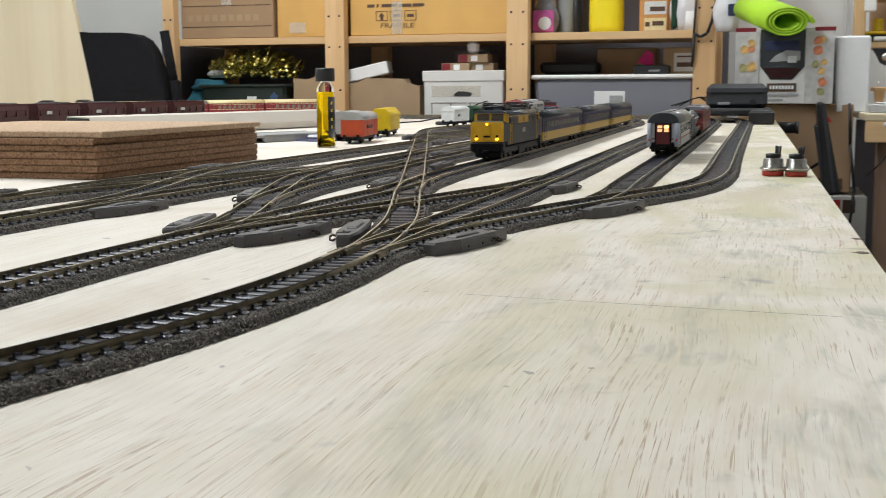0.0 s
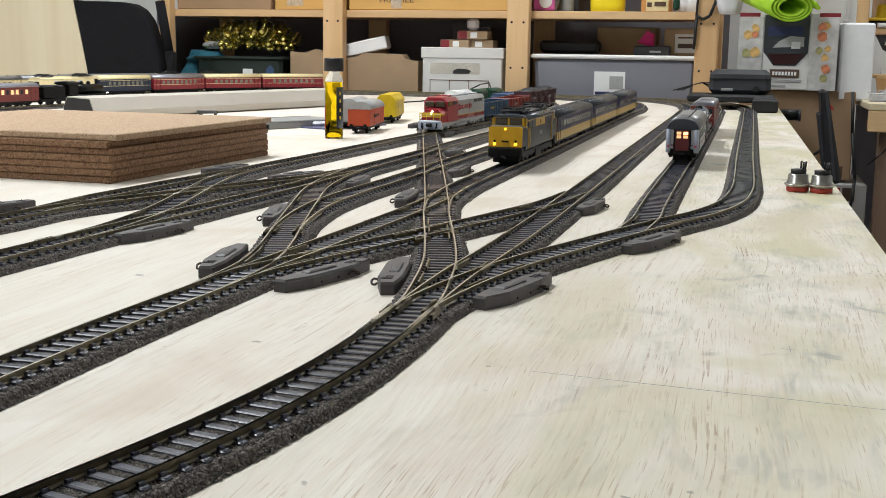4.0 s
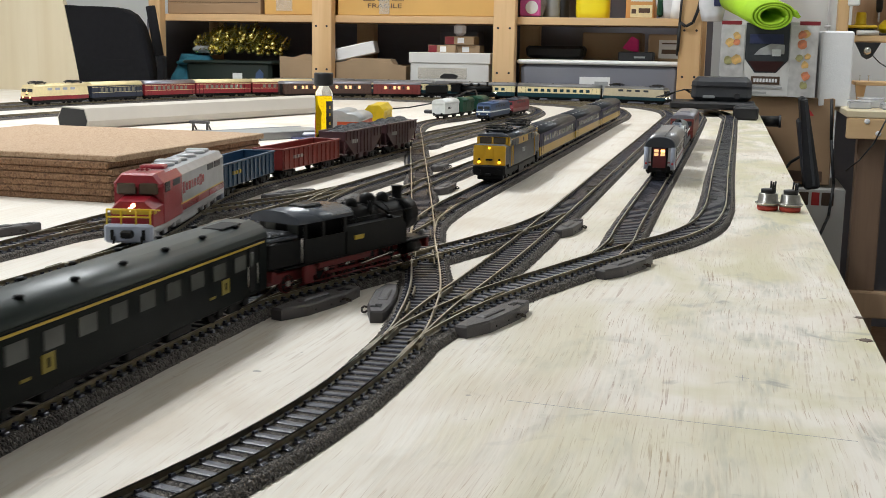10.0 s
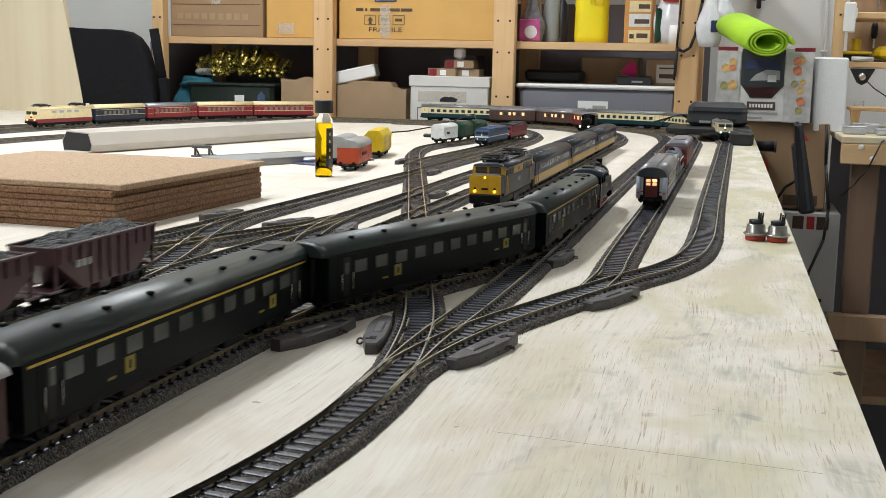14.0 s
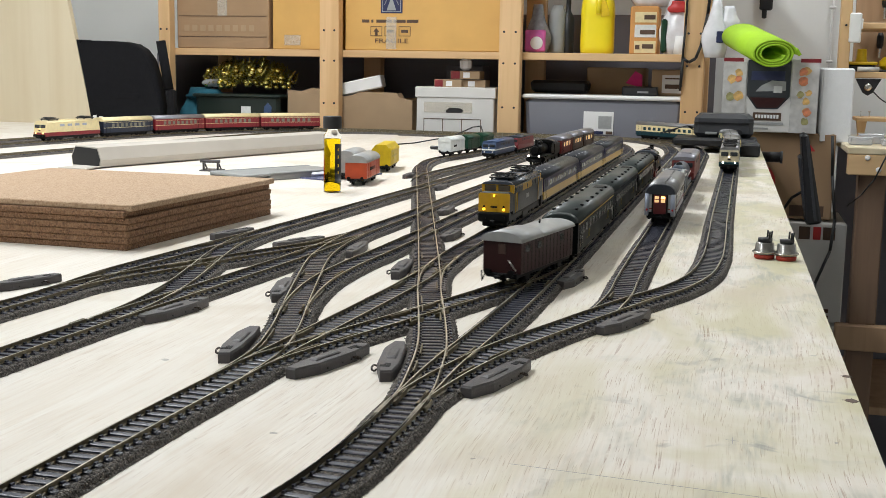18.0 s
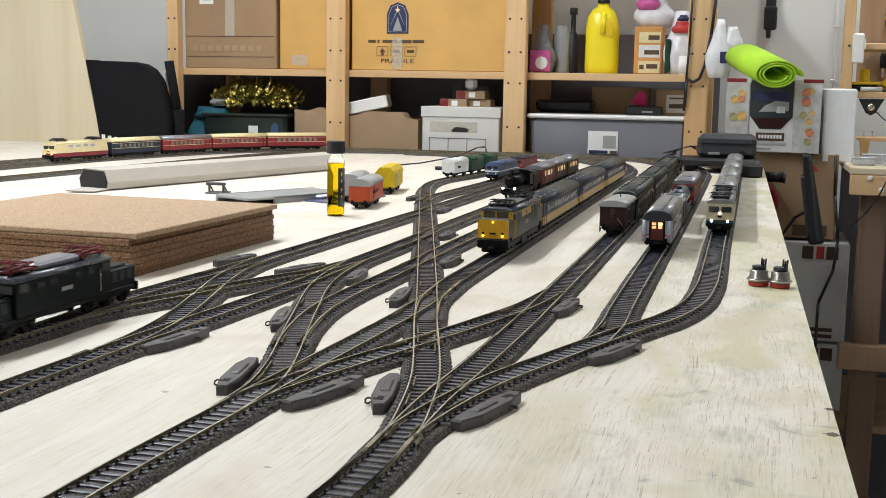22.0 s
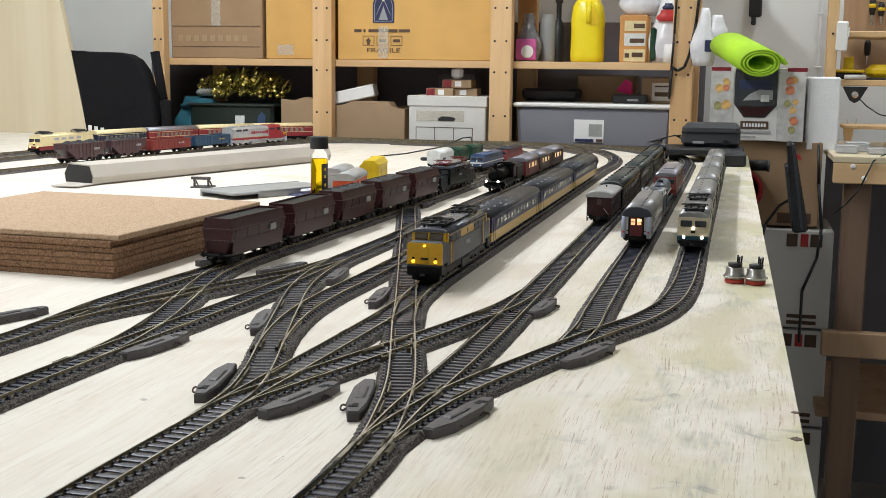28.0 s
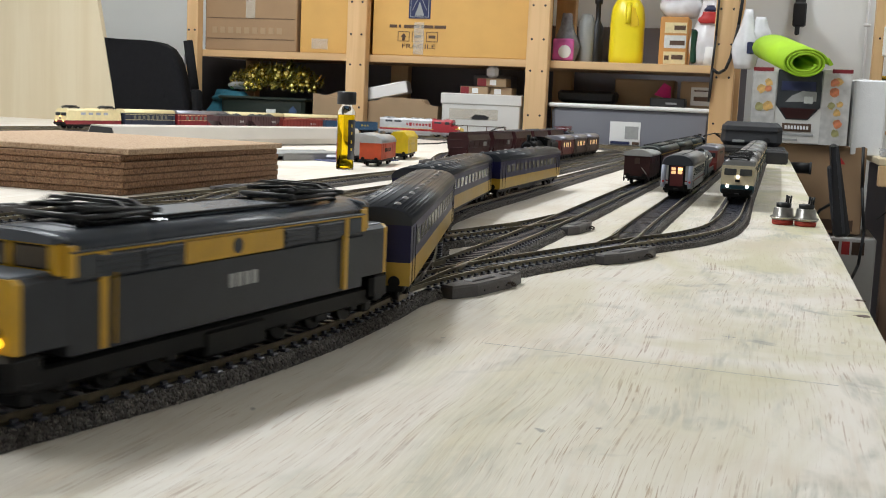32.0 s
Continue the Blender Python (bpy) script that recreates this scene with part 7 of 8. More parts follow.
        part("step", S().box((sx * 0.0145, y1 + 0.043, 0.0075), (0.004, 0.006, 0.009), 0.0006), P["silver"], c)
    for lx, lz in ((-0.0009, 0.0272), (0.0009, 0.0248)):
        lamp(c, lx, y1 + 0.0396, lz, 0.0015, WARM_WHITE)
    rl = part("railing", S().rod((-0.0145, L / 2 - 0.0035, 0.0255), (0.0145, L / 2 - 0.0035, 0.0255), 0.0007, 6), P["wagyel"], c, "yellow front railing")
    part("rail_bar", S().rod((-0.0145, L / 2 - 0.0035, 0.0205), (0.0145, L / 2 - 0.0035, 0.0205), 0.0006, 6), P["wagyel"], rl)
    for sx in (-0.0145, -0.005, 0.005, 0.0145):
        part("rail_post", S().rod((sx, L / 2 - 0.0035, 0.0155), (sx, L / 2 - 0.0035, 0.0255), 0.0007, 6), P["wagyel"], rl)
    for sx in (-1, 1):
        part("side_bar", S().rod((sx * 0.0145, L / 2 - 0.0035, 0.0255), (sx * 0.0165, L / 2 - 0.02, 0.023), 0.0006, 6), P["wagyel"], rl)
    for k, wd in enumerate((0.007, 0.006, 0.006, 0.005, 0.006, 0.004, 0.007, 0.005)):
        part("brand_bar", S().box((0, 0.028 - 0.0088 * k, 0.0305), (W + 0.0008, wd, 0.0085 if k in (0, 6) else 0.006), 0.0002), P["sfred"], c)
    for y in (-0.085, -0.06, 0.05):
        part("radiator_grille", S().box((0, y, 0.0375), (W + 0.0008, 0.02, 0.005), 0.0003), P["dkgrey"], c)
    for y in (-0.08, -0.05, -0.02, 0.02):
        part("roof_fan", S().lathe([(0.008, 0.0455), (0.008, 0.0475), (0.006, 0.048)], (0, y, 0), 16), P["silver"], c)
    for y in (-0.095, 0.0, 0.04):
        part("roof_box", S().box((0.002, y, 0.0468), (0.018, 0.012, 0.003), 0.0008), P["silver"] if y < 0.03 else P["sfred"], c)
    for sx in (-1, 0, 1):
        part("horn", S().rod((sx * 0.003, y1 + 0.006, 0.0482), (sx * 0.0035, y1 + 0.014, 0.0485), 0.0008, 6), P["sfred"], c)
    return c, L


def gondola(label, material, L=0.165, coal=False):
    W, h = 0.0325, 0.0205 if not coal else 0.0275
    c = thing("hopper_wagon" if coal else "gondola_wagon", label, "model wagon")
    z0 = 0.0105
    sh = S()
    for sx in (-1, 1):
        sh.box((sx * (W / 2 - 0.0006), 0, z0 + h / 2), (0.0012, L - 0.014, h), 0.0002)
        sh.box((sx * (W / 2), 0, z0 + h), (0.0024, L - 0.013, 0.0016), 0.0004)
    for sy in (-1, 1):
        sh.box((0, sy * (L / 2 - 0.0075), z0 + h / 2), (W, 0.0012, h), 0.0002)
        sh.box((0, sy * (L / 2 - 0.0075), z0 + h), (W, 0.002, 0.0016), 0.0004)
    sh.box((0, 0, z0), (W - 0.002, L - 0.016, 0.0016))
    if coal:
        sh = S()
        half, low = L / 2 - 0.008, L / 2 - 0.036
        for sx in (-1, 1):
            x0 = sx * (W / 2 - 0.0006)
            sh.prism([(-low, z0), (low, z0), (half, z0 + h * 0.62), (half, z0 + h), (-half, z0 + h), (-half, z0 + h * 0.62)], x0 - 0.0006, x0 + 0.0006, axis="x")
            sh.box((sx * (W / 2), 0, z0 + h), (0.0024, L - 0.014, 0.0016), 0.0004)
        for sy in (-1, 1):
            sh.box((0, sy * half, z0 + h * 0.8), (W, 0.0012, h * 0.4), 0.0002)
            sh.prism([(sy * half, z0 + h * 0.62), (sy * (half - 0.001), z0 + h * 0.6), (sy * low, z0), (sy * (low + 0.0015), z0)][::sy], -W / 2, W / 2, axis="x")
            sh.box((0, sy * (half - 0.0005), z0 + 0.0008), (W * 0.94, 0.015, 0.0016), 0.0003)
            for sx in (-1, 1):
                sh.box((sx * (W / 2 - 0.002), sy * (half - 0.001), z0 + h * 0.3), (0.0016, 0.0016, h * 0.62))
                sh.rod((sx * (W / 2 - 0.004), sy * (half - 0.003), z0 + 0.001), (sx * (W / 2 - 0.004), sy * (low + 0.006), z0 + h * 0.24), 0.0006, 5)
        sh.box((0, 0, z0), (W - 0.002, 2 * low, 0.0016))
    part("body", sh, material, c)
    nr = 13 if not coal else 11
    for k in range(nr):
        y = -(L - 0.022) / 2 + (L - 0.022) * k / (nr - 1)
        for sx in (-1, 1):
            short = coal and abs(y) > L / 2 - 0.036
            part("side_rib", S().box((sx * (W / 2 + 0.0004), y, z0 + h * (0.8 if short else 0.48)), (0.0012, 0.0018, h * (0.36 if short else 0.94)), 0.0003), material, c)
    part("centre_sill", S().box((0, 0, 0.0085), (0.008, L - 0.004, 0.004), 0.0008), P["under"], c)
    for sy in (-1, 1):
        bogie(c, sy * (L / 2 - 0.03), 0.02)
    if coal:
        rng2 = np.random.default_rng(7)
        g = S()
        nx, ny = 10, 30
        for j in range(ny):
            for i in range(nx):
                u, v = i / (nx - 1), j / (ny - 1)
                g.v.append(((u - 0.5) * (W - 0.0022), (v - 0.5) * (L - 0.017), z0 + h - 0.002 + 0.0075 * math.sin(math.pi * u) * (0.55 + 0.45 * abs(math.sin(3.2 * math.pi * v))) * min(1, 6 * v, 6 * (1 - v)) + rng2.normal(0, 0.0006)))
        g.f = [(j * nx + i, j * nx + i + 1, (j + 1) * nx + i + 1, (j + 1) * nx + i) for j in range(ny - 1) for i in range(nx - 1)]
        g.s = [False] * len(g.f)
        part("coal_load", g, COAL, c, "heaped coal")
        for y in (-0.025, 0.0, 0.025):
            part("discharge_bay", S().box((0, y, 0.0075), (0.024, 0.012, 0.008), 0.001, 0, (1.1, 1.5)), material, c)
    for k in range(3):
        part("letter_bar", S().box((0, L * (0.18 + 0.05 * k), z0 + h * 0.55), (W + 0.0019, 0.005, h * 0.16), 0.0001), P["gold"] if material is P["navy"] else P["palegrey"], c)
    return c, L


def ore_hopper(label, loaded=True):
    L, W = 0.136, 0.0345
    c = thing("ore_hopper_wagon", label, "model wagon", group="maroon hopper wagons")
    prof = [(-0.009, 0.011), (0.009, 0.011), (W / 2 - 0.002, 0.0225), (W / 2, 0.033), (W / 2 - 0.003, 0.0405), (-W / 2 + 0.003, 0.0405), (-W / 2, 0.033), (-W / 2 + 0.002, 0.0225)]
    part("body", S().prism(prof, -(L / 2 - 0.011), L / 2 - 0.011), P["maroon"], c)
    part("belt", S().box((0, 0, 0.0329), (W + 0.0009, L - 0.021, 0.0011), 0.0002), P["maroon"], c)
    part("sill_belt", S().box((0, 0, 0.0226), (W - 0.0022, L - 0.021, 0.0012), 0.0002), P["maroon"], c)
    part("side_flap", S().prism([(-0.0145, 0.0095), (0.0145, 0.0095), (W / 2 - 0.0014, 0.0222), (-W / 2 + 0.0014, 0.0222)], -(L / 2 - 0.014), L / 2 - 0.014), P["maroon"], c)
    for y in (-0.05, -0.025, 0.0, 0.025, 0.05):
        part("side_post", S().prism([(x * 1.025, z) for x, z in prof[2:4]] + [(-W / 2 * 1.025, 0.032), (-W / 2 * 1.025, 0.0225)], y - 0.001, y + 0.001), P["maroon"], c)
    part("white_plate", S().box((0, 0.028, 0.0275), (W + 0.0014, 0.013, 0.0055), 0.0002), P["palegrey"], c, "pale lettering plate")
    part("sign_mark", S().box((0, -0.012, 0.0168), (0.0268, 0.004, 0.005), 0.0001), P["palegrey"], c)
    for sx in (-1, 1):
        part("top_edge", S().box((sx * (W / 2 - 0.0032), 0, 0.0415), (0.0009, L - 0.022, 0.0026), 0.0002), P["maroon"], c)
        part("end_edge", S().box((0, sx * (L / 2 - 0.0115), 0.0415), (W - 0.0062, 0.0009, 0.0026), 0.0002), P["maroon"], c)
    if not loaded:
        # black plane standing in for the shade inside the open wagon
        part("inner_floor", S().box((0, 0, 0.0406), (W - 0.008, L - 0.024, 0.0005)), P["under"], c)
    rng2 = np.random.default_rng(3)
    g = S()
    nx, ny = 8, 20
    for j in range(ny):
        for i in range(nx):
            u, v = i / (nx - 1), j / (ny - 1)
            g.v.append(((u - 0.5) * (W - 0.009), (v - 0.5) * (L - 0.025), 0.0402 + 0.0042 * math.sin(math.pi * u) * min(1, 7 * v, 7 * (1 - v)) + rng2.normal(0, 0.0005)))
    g.f = [(j * nx + i, j * nx + i + 1, (j + 1) * nx + i + 1, (j + 1) * nx + i) for j in range(ny - 1) for i in range(nx - 1)]
    g.s = [False] * len(g.f)
    if loaded:
        part("coal_load", g, COAL, c)
    for sy in (-1, 1):
        part("end_platform", S().box((0, sy * (L / 2 - 0.008), 0.0105), (0.03, 0.012, 0.002), 0.0004), P["under"], c)
        for sx in (-1, 1):
            part("end_strut", S().rod((sx * 0.012, sy * (L / 2 - 0.005), 0.011), (sx * 0.013, sy * (L / 2 - 0.012), 0.024), 0.0008, 6), P["maroon"], c)
        bogie(c, sy * (L / 2 - 0.026), 0.02)
    buffers(c, L)
    return c, L


def articulated_electric():
    L, W = 0.212, 0.0335
    c = thing("electric_locomotive", "dark green articulated electric locomotive with red pantographs", "model locomotive")
    for sy in (-1, 1):
        b = part("bonnet", S().box((0, sy * 0.081, 0.0205), (0.027, 0.042, 0.017), 0.0015), P["e94"], c, "low dark green bonnet")
        part("bonnet_top", S().box((0, sy * 0.079, 0.0298), (0.02, 0.03, 0.002), 0.0008), P["e94"], b)
        for k in range(3):
            part("bonnet_louvre", S().box((0, sy * (0.07 + 0.011 * k), 0.0225), (0.0276, 0.0075, 0.0075), 0.0002), P["dkgrey"], b)
        part("buffer_beam", S().box((0, sy * (L / 2 - 0.005), 0.0115), (0.031, 0.004, 0.007), 0.0006), P["under"], c)
        bogie(c, sy * 0.064, 0.05, 0.0068)
        wheelset(c, sy * 0.064, 0.0068)
        for sx in (-1, 1):
            lamp(c, sx * 0.0095, sy * (L / 2 - 0.0025), 0.0172, 0.0016, P["palegrey"], sy)
            part("windscreen", S().box((sx * 0.008, sy * 0.0606, 0.0335), (0.011, 0.001, 0.006), 0.0004), WIN_DIM, c)
    buffers(c, L)
    part("frame", S().box((0, 0, 0.0115), (0.03, L - 0.016, 0.004), 0.0006), P["under"], c)
    part("body", S().box((0, 0, 0.026), (W, 0.12, 0.025), 0.0008), P["e94"], c)
    part("roof", S().prism(arch(W + 0.001, 0.0384, 0.0425, 8, 0.3), -0.062, 0.062), P["locoroof"], c)
    part("roof_hood", S().box((0, 0, 0.0445), (0.022, 0.055, 0.006), 0.002), P["lilac"], c)
    panes(c, L, W, (-0.052, 0.052), 0.031, 0.037, 0.009, WIN_DIM)
    panes(c, L, W, (-0.032, -0.016, 0.016, 0.032), 0.032, 0.036, 0.009, WIN)
    for sx in (-1, 1):
        part("hand_rail", S().rod((sx * 0.0172, 0.044, 0.015), (sx * 0.0172, 0.044, 0.034), 0.0004, 5), STEEL, c)
    part("number_plate", S().box((0, 0.0, 0.026), (W + 0.0008, 0.014, 0.003), 0.0001), P["palegrey"], c)
    for y in (-0.044, 0.044):
        pantograph(c, y, 0.0425, P["redw"], 0.03, 0.006)
    return c, L


def boxcab(name, label, L, low, high, roofm, lampm, panto, split=0.0215, louvre=None):
    W = 0.0335
    c = thing(name, label, "model locomotive")
    part("underframe", S().box((0, 0, 0.008), (0.028, L - 0.02, 0.006), 0.001), P["under"], c)
    for sy in (-1, 1):
        bogie(c, sy * L * 0.27, 0.036, 0.0065)
    buffers(c, L)
    hb = L / 2 - 0.006
    part("body", S().box((0, 0, (0.0095 + split) / 2), (W, 2 * hb, split - 0.0095), 0.0012), low, c)
    up = S().box((0, 0, (split + 0.0375) / 2), (W, 2 * hb - 0.002, 0.0375 - split), 0.0, 0, (0.98, 0.955))
    part("upper_body", up, high, c)
    part("roof", S().prism(arch(W - 0.001, 0.0375, 0.0428, 10, 0.4), -hb + 0.006, hb - 0.006, ends=(1, 1)), roofm, c)
    for sy in (-1, 1):
        for sx in (-1, 1):
            part("windscreen", S().box((sx * 0.0077, sy * (hb - 0.0029), 0.031), (0.0122, 0.0035, 0.0068), 0.0006), WIN, c)
            part("wiper", S().rod((sx * 0.005, sy * (hb - 0.0008), 0.0276), (sx * 0.008, sy * (hb - 0.0011), 0.0325), 0.0003, 4), P["under"], c)
            lamp(c, sx * 0.0098, sy * hb, 0.0165, 0.0017, lampm if sy > 0 else P["redw"], sy)
        lamp(c, 0, sy * (hb - 0.0016), 0.0262, 0.0016, lampm if sy > 0 else P["palegrey"], sy)
        if panto:
            pantograph(c, sy * L * 0.3, 0.043, BLACK if panto == 1 else P["redw"], 0.032, 0.004)
    for y in (-0.036, -0.012, 0.012, 0.036):
        part("side_louvre", S().box((0, y, 0.0325), (W + 0.0002, 0.014, 0.005), 0.0002), louvre or P["dkgrey"], c)
    part("roof_hatch", S().box((0, 0, 0.0432), (0.016, L * 0.2, 0.0022), 0.0007), roofm, c)
    part("front_plate", S().box((0, hb - 0.0006, 0.0222), (0.005, 0.0014, 0.0026), 0.0004), P["under"], c)
    part("buffer_beam", S().box((0, hb, 0.0112), (0.031, 0.003, 0.005), 0.0006), P["under"], c)
    return c, L


def tender_engine():
    L = 0.2
    c = thing("steam_locomotive", "small black tender steam locomotive with lit lamps", "model locomotive")
    part("frame", S().box((0, 0, 0.0095), (0.022, L - 0.012, 0.006), 0.001), P["under"], c)
    for y, r in ((0.072, 0.0055), (0.045, 0.008), (0.022, 0.008), (0.0, 0.008), (-0.045, 0.0058), (-0.075, 0.0058)):
        for sx in (-1, 1):
            part("wheel", S().rod((sx * 0.0075, y, r), (sx * 0.0102, y, r), r, 16), P["under"], c)
    part("boiler", S().rod((0, 0.0, 0.0265), (0, 0.084, 0.0265), 0.0095, 20), P["black"], c)
    part("chimney", S().lathe([(0.003, 0.034), (0.0026, 0.038), (0.0033, 0.045), (0.0025, 0.0455)], (0, 0.073, 0), 14), P["black"], c)
    for y in (0.05, 0.03):
        part("dome", S().lathe([(0.0045, 0.033), (0.0042, 0.039), (0.002, 0.0415), (0.0003, 0.042)], (0, y, 0), 14), P["black"], c)
    part("cab", S().box((0, -0.01, 0.0265), (0.031, 0.026, 0.02), 0.0006), P["black"], c)
    part("cab_roof", S().prism(arch(0.033, 0.0367, 0.042, 8, 0.2), -0.028, 0.006), P["black"], c)
    part("tender", S().box((0, -0.062, 0.023), (0.03, 0.058, 0.02), 0.001), P["black"], c)
    part("coal_load", S().box((0, -0.06, 0.034), (0.025, 0.05, 0.004), 0.0018), COAL, c)
    part("running_plate", S().box((0, 0.045, 0.0165), (0.03, 0.1, 0.0014), 0.0004), P["under"], c)
    for sx in (-1, 1):
        lamp(c, sx * 0.0095, L / 2 - 0.006, 0.0175, 0.002, WHITE_LAMP)
        part("cylinder", S().rod((sx * 0.0125, 0.062, 0.0105), (sx * 0.0125, 0.078, 0.0105), 0.0045, 14), P["black"], c)
    part("smokebox_door", S().rod((0, 0.084, 0.0265), (0, 0.0865, 0.0265), 0.0085, 20, 0.006), P["black"], c)
    buffers(c, L)
    return c, L


def van(label, body, roof, L=0.11, crown=0.0445, name="covered_wagon", marks=0, arched=0.1):
    c = thing(name, label, "model wagon")
    part("underframe", S().box((0, 0, 0.0085), (0.026, L - 0.01, 0.0035), 0.0006), P["under"], c)
    for sy in (-1, 1):
        wheelset(c, sy * L * 0.29)
        for sx in (-1, 1):
            part("axle_guard", S().box((sx * 0.0118, sy * L * 0.29, 0.0062), (0.002, 0.01, 0.007), 0.0006), P["under"], c)
    buffers(c, L)
    part("body", S().box((0, 0, 0.0225), (0.0325, L - 0.012, 0.0235), 0.0004), body, c)
    part("roof", S().prism(arch(0.034, 0.0343, crown, 10, arched), -(L - 0.009) / 2, (L - 0.009) / 2), roof, c)
    part("sliding_door", S().box((0, 0, 0.0222), (0.0335, L * 0.36, 0.021), 0.0004), body, c)
    for y in (-0.38, -0.25, 0.25, 0.38):
        part("side_stanchion", S().box((0, y * (L - 0.012), 0.0222), (0.0333, 0.0012, 0.022)), body, c)
    for k in range(marks):
        part("letter_bar", S().box((0, -L * 0.22 + k * L * 0.06, 0.024), (0.0338, L * 0.04, 0.005), 0.0001), P["under"], c)
    return c, L


def streamliner():
    L = 0.22
    c = thing("steam_locomotive", "blue-grey streamlined steam locomotive without tender cover", "model locomotive")
    part("frame", S().box((0, 0, 0.0095), (0.024, L - 0.012, 0.006), 0.001), P["under"], c)
    for y in (-0.07, -0.04, -0.01, 0.02, 0.06):
        wheelset(c, y, 0.0068)
    part("boiler", S().rod((0, -0.03, 0.0275), (0, 0.1, 0.0275), 0.0118, 20), P["steamblue"], c)
    part("cab", S().box((0, -0.05, 0.027), (0.032, 0.03, 0.022), 0.0008), P["steamblue"], c)
    part("tender", S().box((0, -0.088, 0.0225), (0.031, 0.04, 0.02), 0.001), P["steamblue"], c)
    for sx in (-1, 1):
        part("smoke_deflector", S().box((sx * 0.0145, -0.094, 0.0295), (0.0014, 0.022, 0.026), 0.0003), P["palegrey"], c)
        part("white_trim", S().box((sx * 0.0155, -0.094, 0.036), (0.0016, 0.024, 0.0022), 0.0003), P["white"], c)
        part("skirt", S().box((sx * 0.0145, 0.02, 0.0155), (0.0016, 0.13, 0.006), 0.0004), P["steamblue"], c)
    part("rear_frame", S().box((0, -0.105, 0.03), (0.028, 0.002, 0.003), 0.0004).box((0, -0.105, 0.039), (0.026, 0.002, 0.003), 0.0004), P["white"], c)
    for sx in (-1, 1):
        part("ladder_post", S().rod((sx * 0.004 - 0.009, -0.1075, 0.009), (sx * 0.004 - 0.009, -0.1055, 0.042), 0.0009, 6), P["white"], c)
        part("stanchion", S().rod((sx * 0.0145, -0.106, 0.012), (sx * 0.0135, -0.104, 0.042), 0.0008, 6), P["white"], c)
        part("white_stripe", S().box((sx * 0.0162, -0.02, 0.0315), (0.0008, 0.09, 0.0016), 0.0002), P["white"], c)
    for q in range(6):
        part("rung", S().rod((-0.013, -0.107, 0.012 + 0.005 * q), (-0.005, -0.107, 0.012 + 0.005 * q), 0.0006, 5), P["white"], c)
    for q in range(3):
        part("roof_slat", S().box((0, -0.085 + 0.012 * q, 0.0395), (0.026, 0.002, 0.0012), 0.0003), P["white"], c)
    part("coal_hood", S().prism(arch(0.031, 0.0325, 0.0415, 8, 0.2), -0.104, -0.066), P["steamblue"], c)
    part("dome", S().lathe([(0.005, 0.036), (0.004, 0.042), (0.001, 0.043)], (0, 0.03, 0), 12), P["under"], c)
    buffers(c, L)
    return c, L


def taller(c, k, z0=0.011):
    """Raises the upper works of a vehicle by the factor k above its frame."""
    for ob in c.children_recursive:
        for v in ob.data.vertices:
            if v.co.z > z0:
                v.co.z = z0 + (v.co.z - z0) * k
    return c


def stand(c, x, y, turn=0.0, z=RAIL, size=1.0):
    if z:
        x, y = spread(x, y)
    c.matrix_world = pose(x, y, z, 0, 0, turn) @ Matrix.Scale(size, 4)


# ---- standing stock ----
sil = coach("passenger_coach", "silver coach with red lit end door", 0.2, [(0.0095, 0.0355, P["silver"])], P["steelroof"], 8, (0.0225, 0.031), 0.033, 0.0335, 0.0452, WIN, None, 0, 0, P["under"])
part("red_line", S().box((0, 0, 0.0175), (0.0336, 0.19, 0.0012)), P["red"], sil)
part("end_dome", S().prism(arch(0.0334, 0.0335, 0.0452, 12, 0.25), -0.1005, -0.0975, ends=(0.9, 1.0), zc=0.0335), P["dkgrey"], sil, "dark rounded roof end")
part("end_sheet", S().box((0, -0.0975, 0.0215), (0.0326, 0.0022, 0.0238), 0.0004), P["silver"], sil)
part("end_line", S().box((0, -0.0987, 0.0175), (0.0326, 0.0006, 0.0012)), P["red"], sil)
for q in range(12):
    part("roof_mark", S().box((0.004, -0.085 + 0.0155 * q, 0.0449), (0.0022, 0.007, 0.0006), 0.0002), P["under"], sil)
part("roof_line", S().box((0.001, 0, 0.0447), (0.0016, 0.18, 0.0005)), P["under"], sil)
part("end_door", S().box((0, -0.0992, 0.0215), (0.0175, 0.0022, 0.026), 0.0006), P["under"], sil)
part("lit_door", S().box((0, -0.1006, 0.0225), (0.0135, 0.0008, 0.021), 0.0003), RED_GLOW, sil, "red lit end door")
for zz in (0.0262, 0.0300):
    for xx in (-0.0034, 0.0034):
        part("door_pane", S().box((xx, -0.1012, zz), (0.0046, 0.0010, 0.0030), 0.0003), WIN_LIT if xx < 0 or zz < 0.028 else WARM, sil, "orange lit pane")
for sx in (-1, 1):
    part("corner_pillar", S().rod((sx * 0.0138, -0.0985, 0.011), (sx * 0.0138, -0.0985, 0.034), 0.0026, 10), P["pilot"], sil)
    part("tail_lamp", S().rod((sx * 0.0138, -0.1008, 0.0165), (sx * 0.0138, -0.1016, 0.0165), 0.0012, 8), INK_RED, sil)
stand(sil, -0.0616, 1.308)
sl, _ = streamliner()
stand(sl, -0.0616, 1.545, 0)
rv, _ = boxcab("railcar", "dark red and silver railcar standing behind the steam locomotive", 0.24, P["coachred"], P["coachred"], P["lilac"], P["palegrey"], 0)
stand(rv, -0.0612, 1.785)
ww, _ = van("white covered wagon with black lettering", P["white"], P["white"], 0.11, 0.0455, marks=3, arched=0.15)
stand(ww, -0.523, 2.125, -6, RAIL, 0.82)
gw, _ = van("dark green covered wagon", P["wagon_green"], P["wagon_green"], 0.1, 0.0445, arched=0.15)
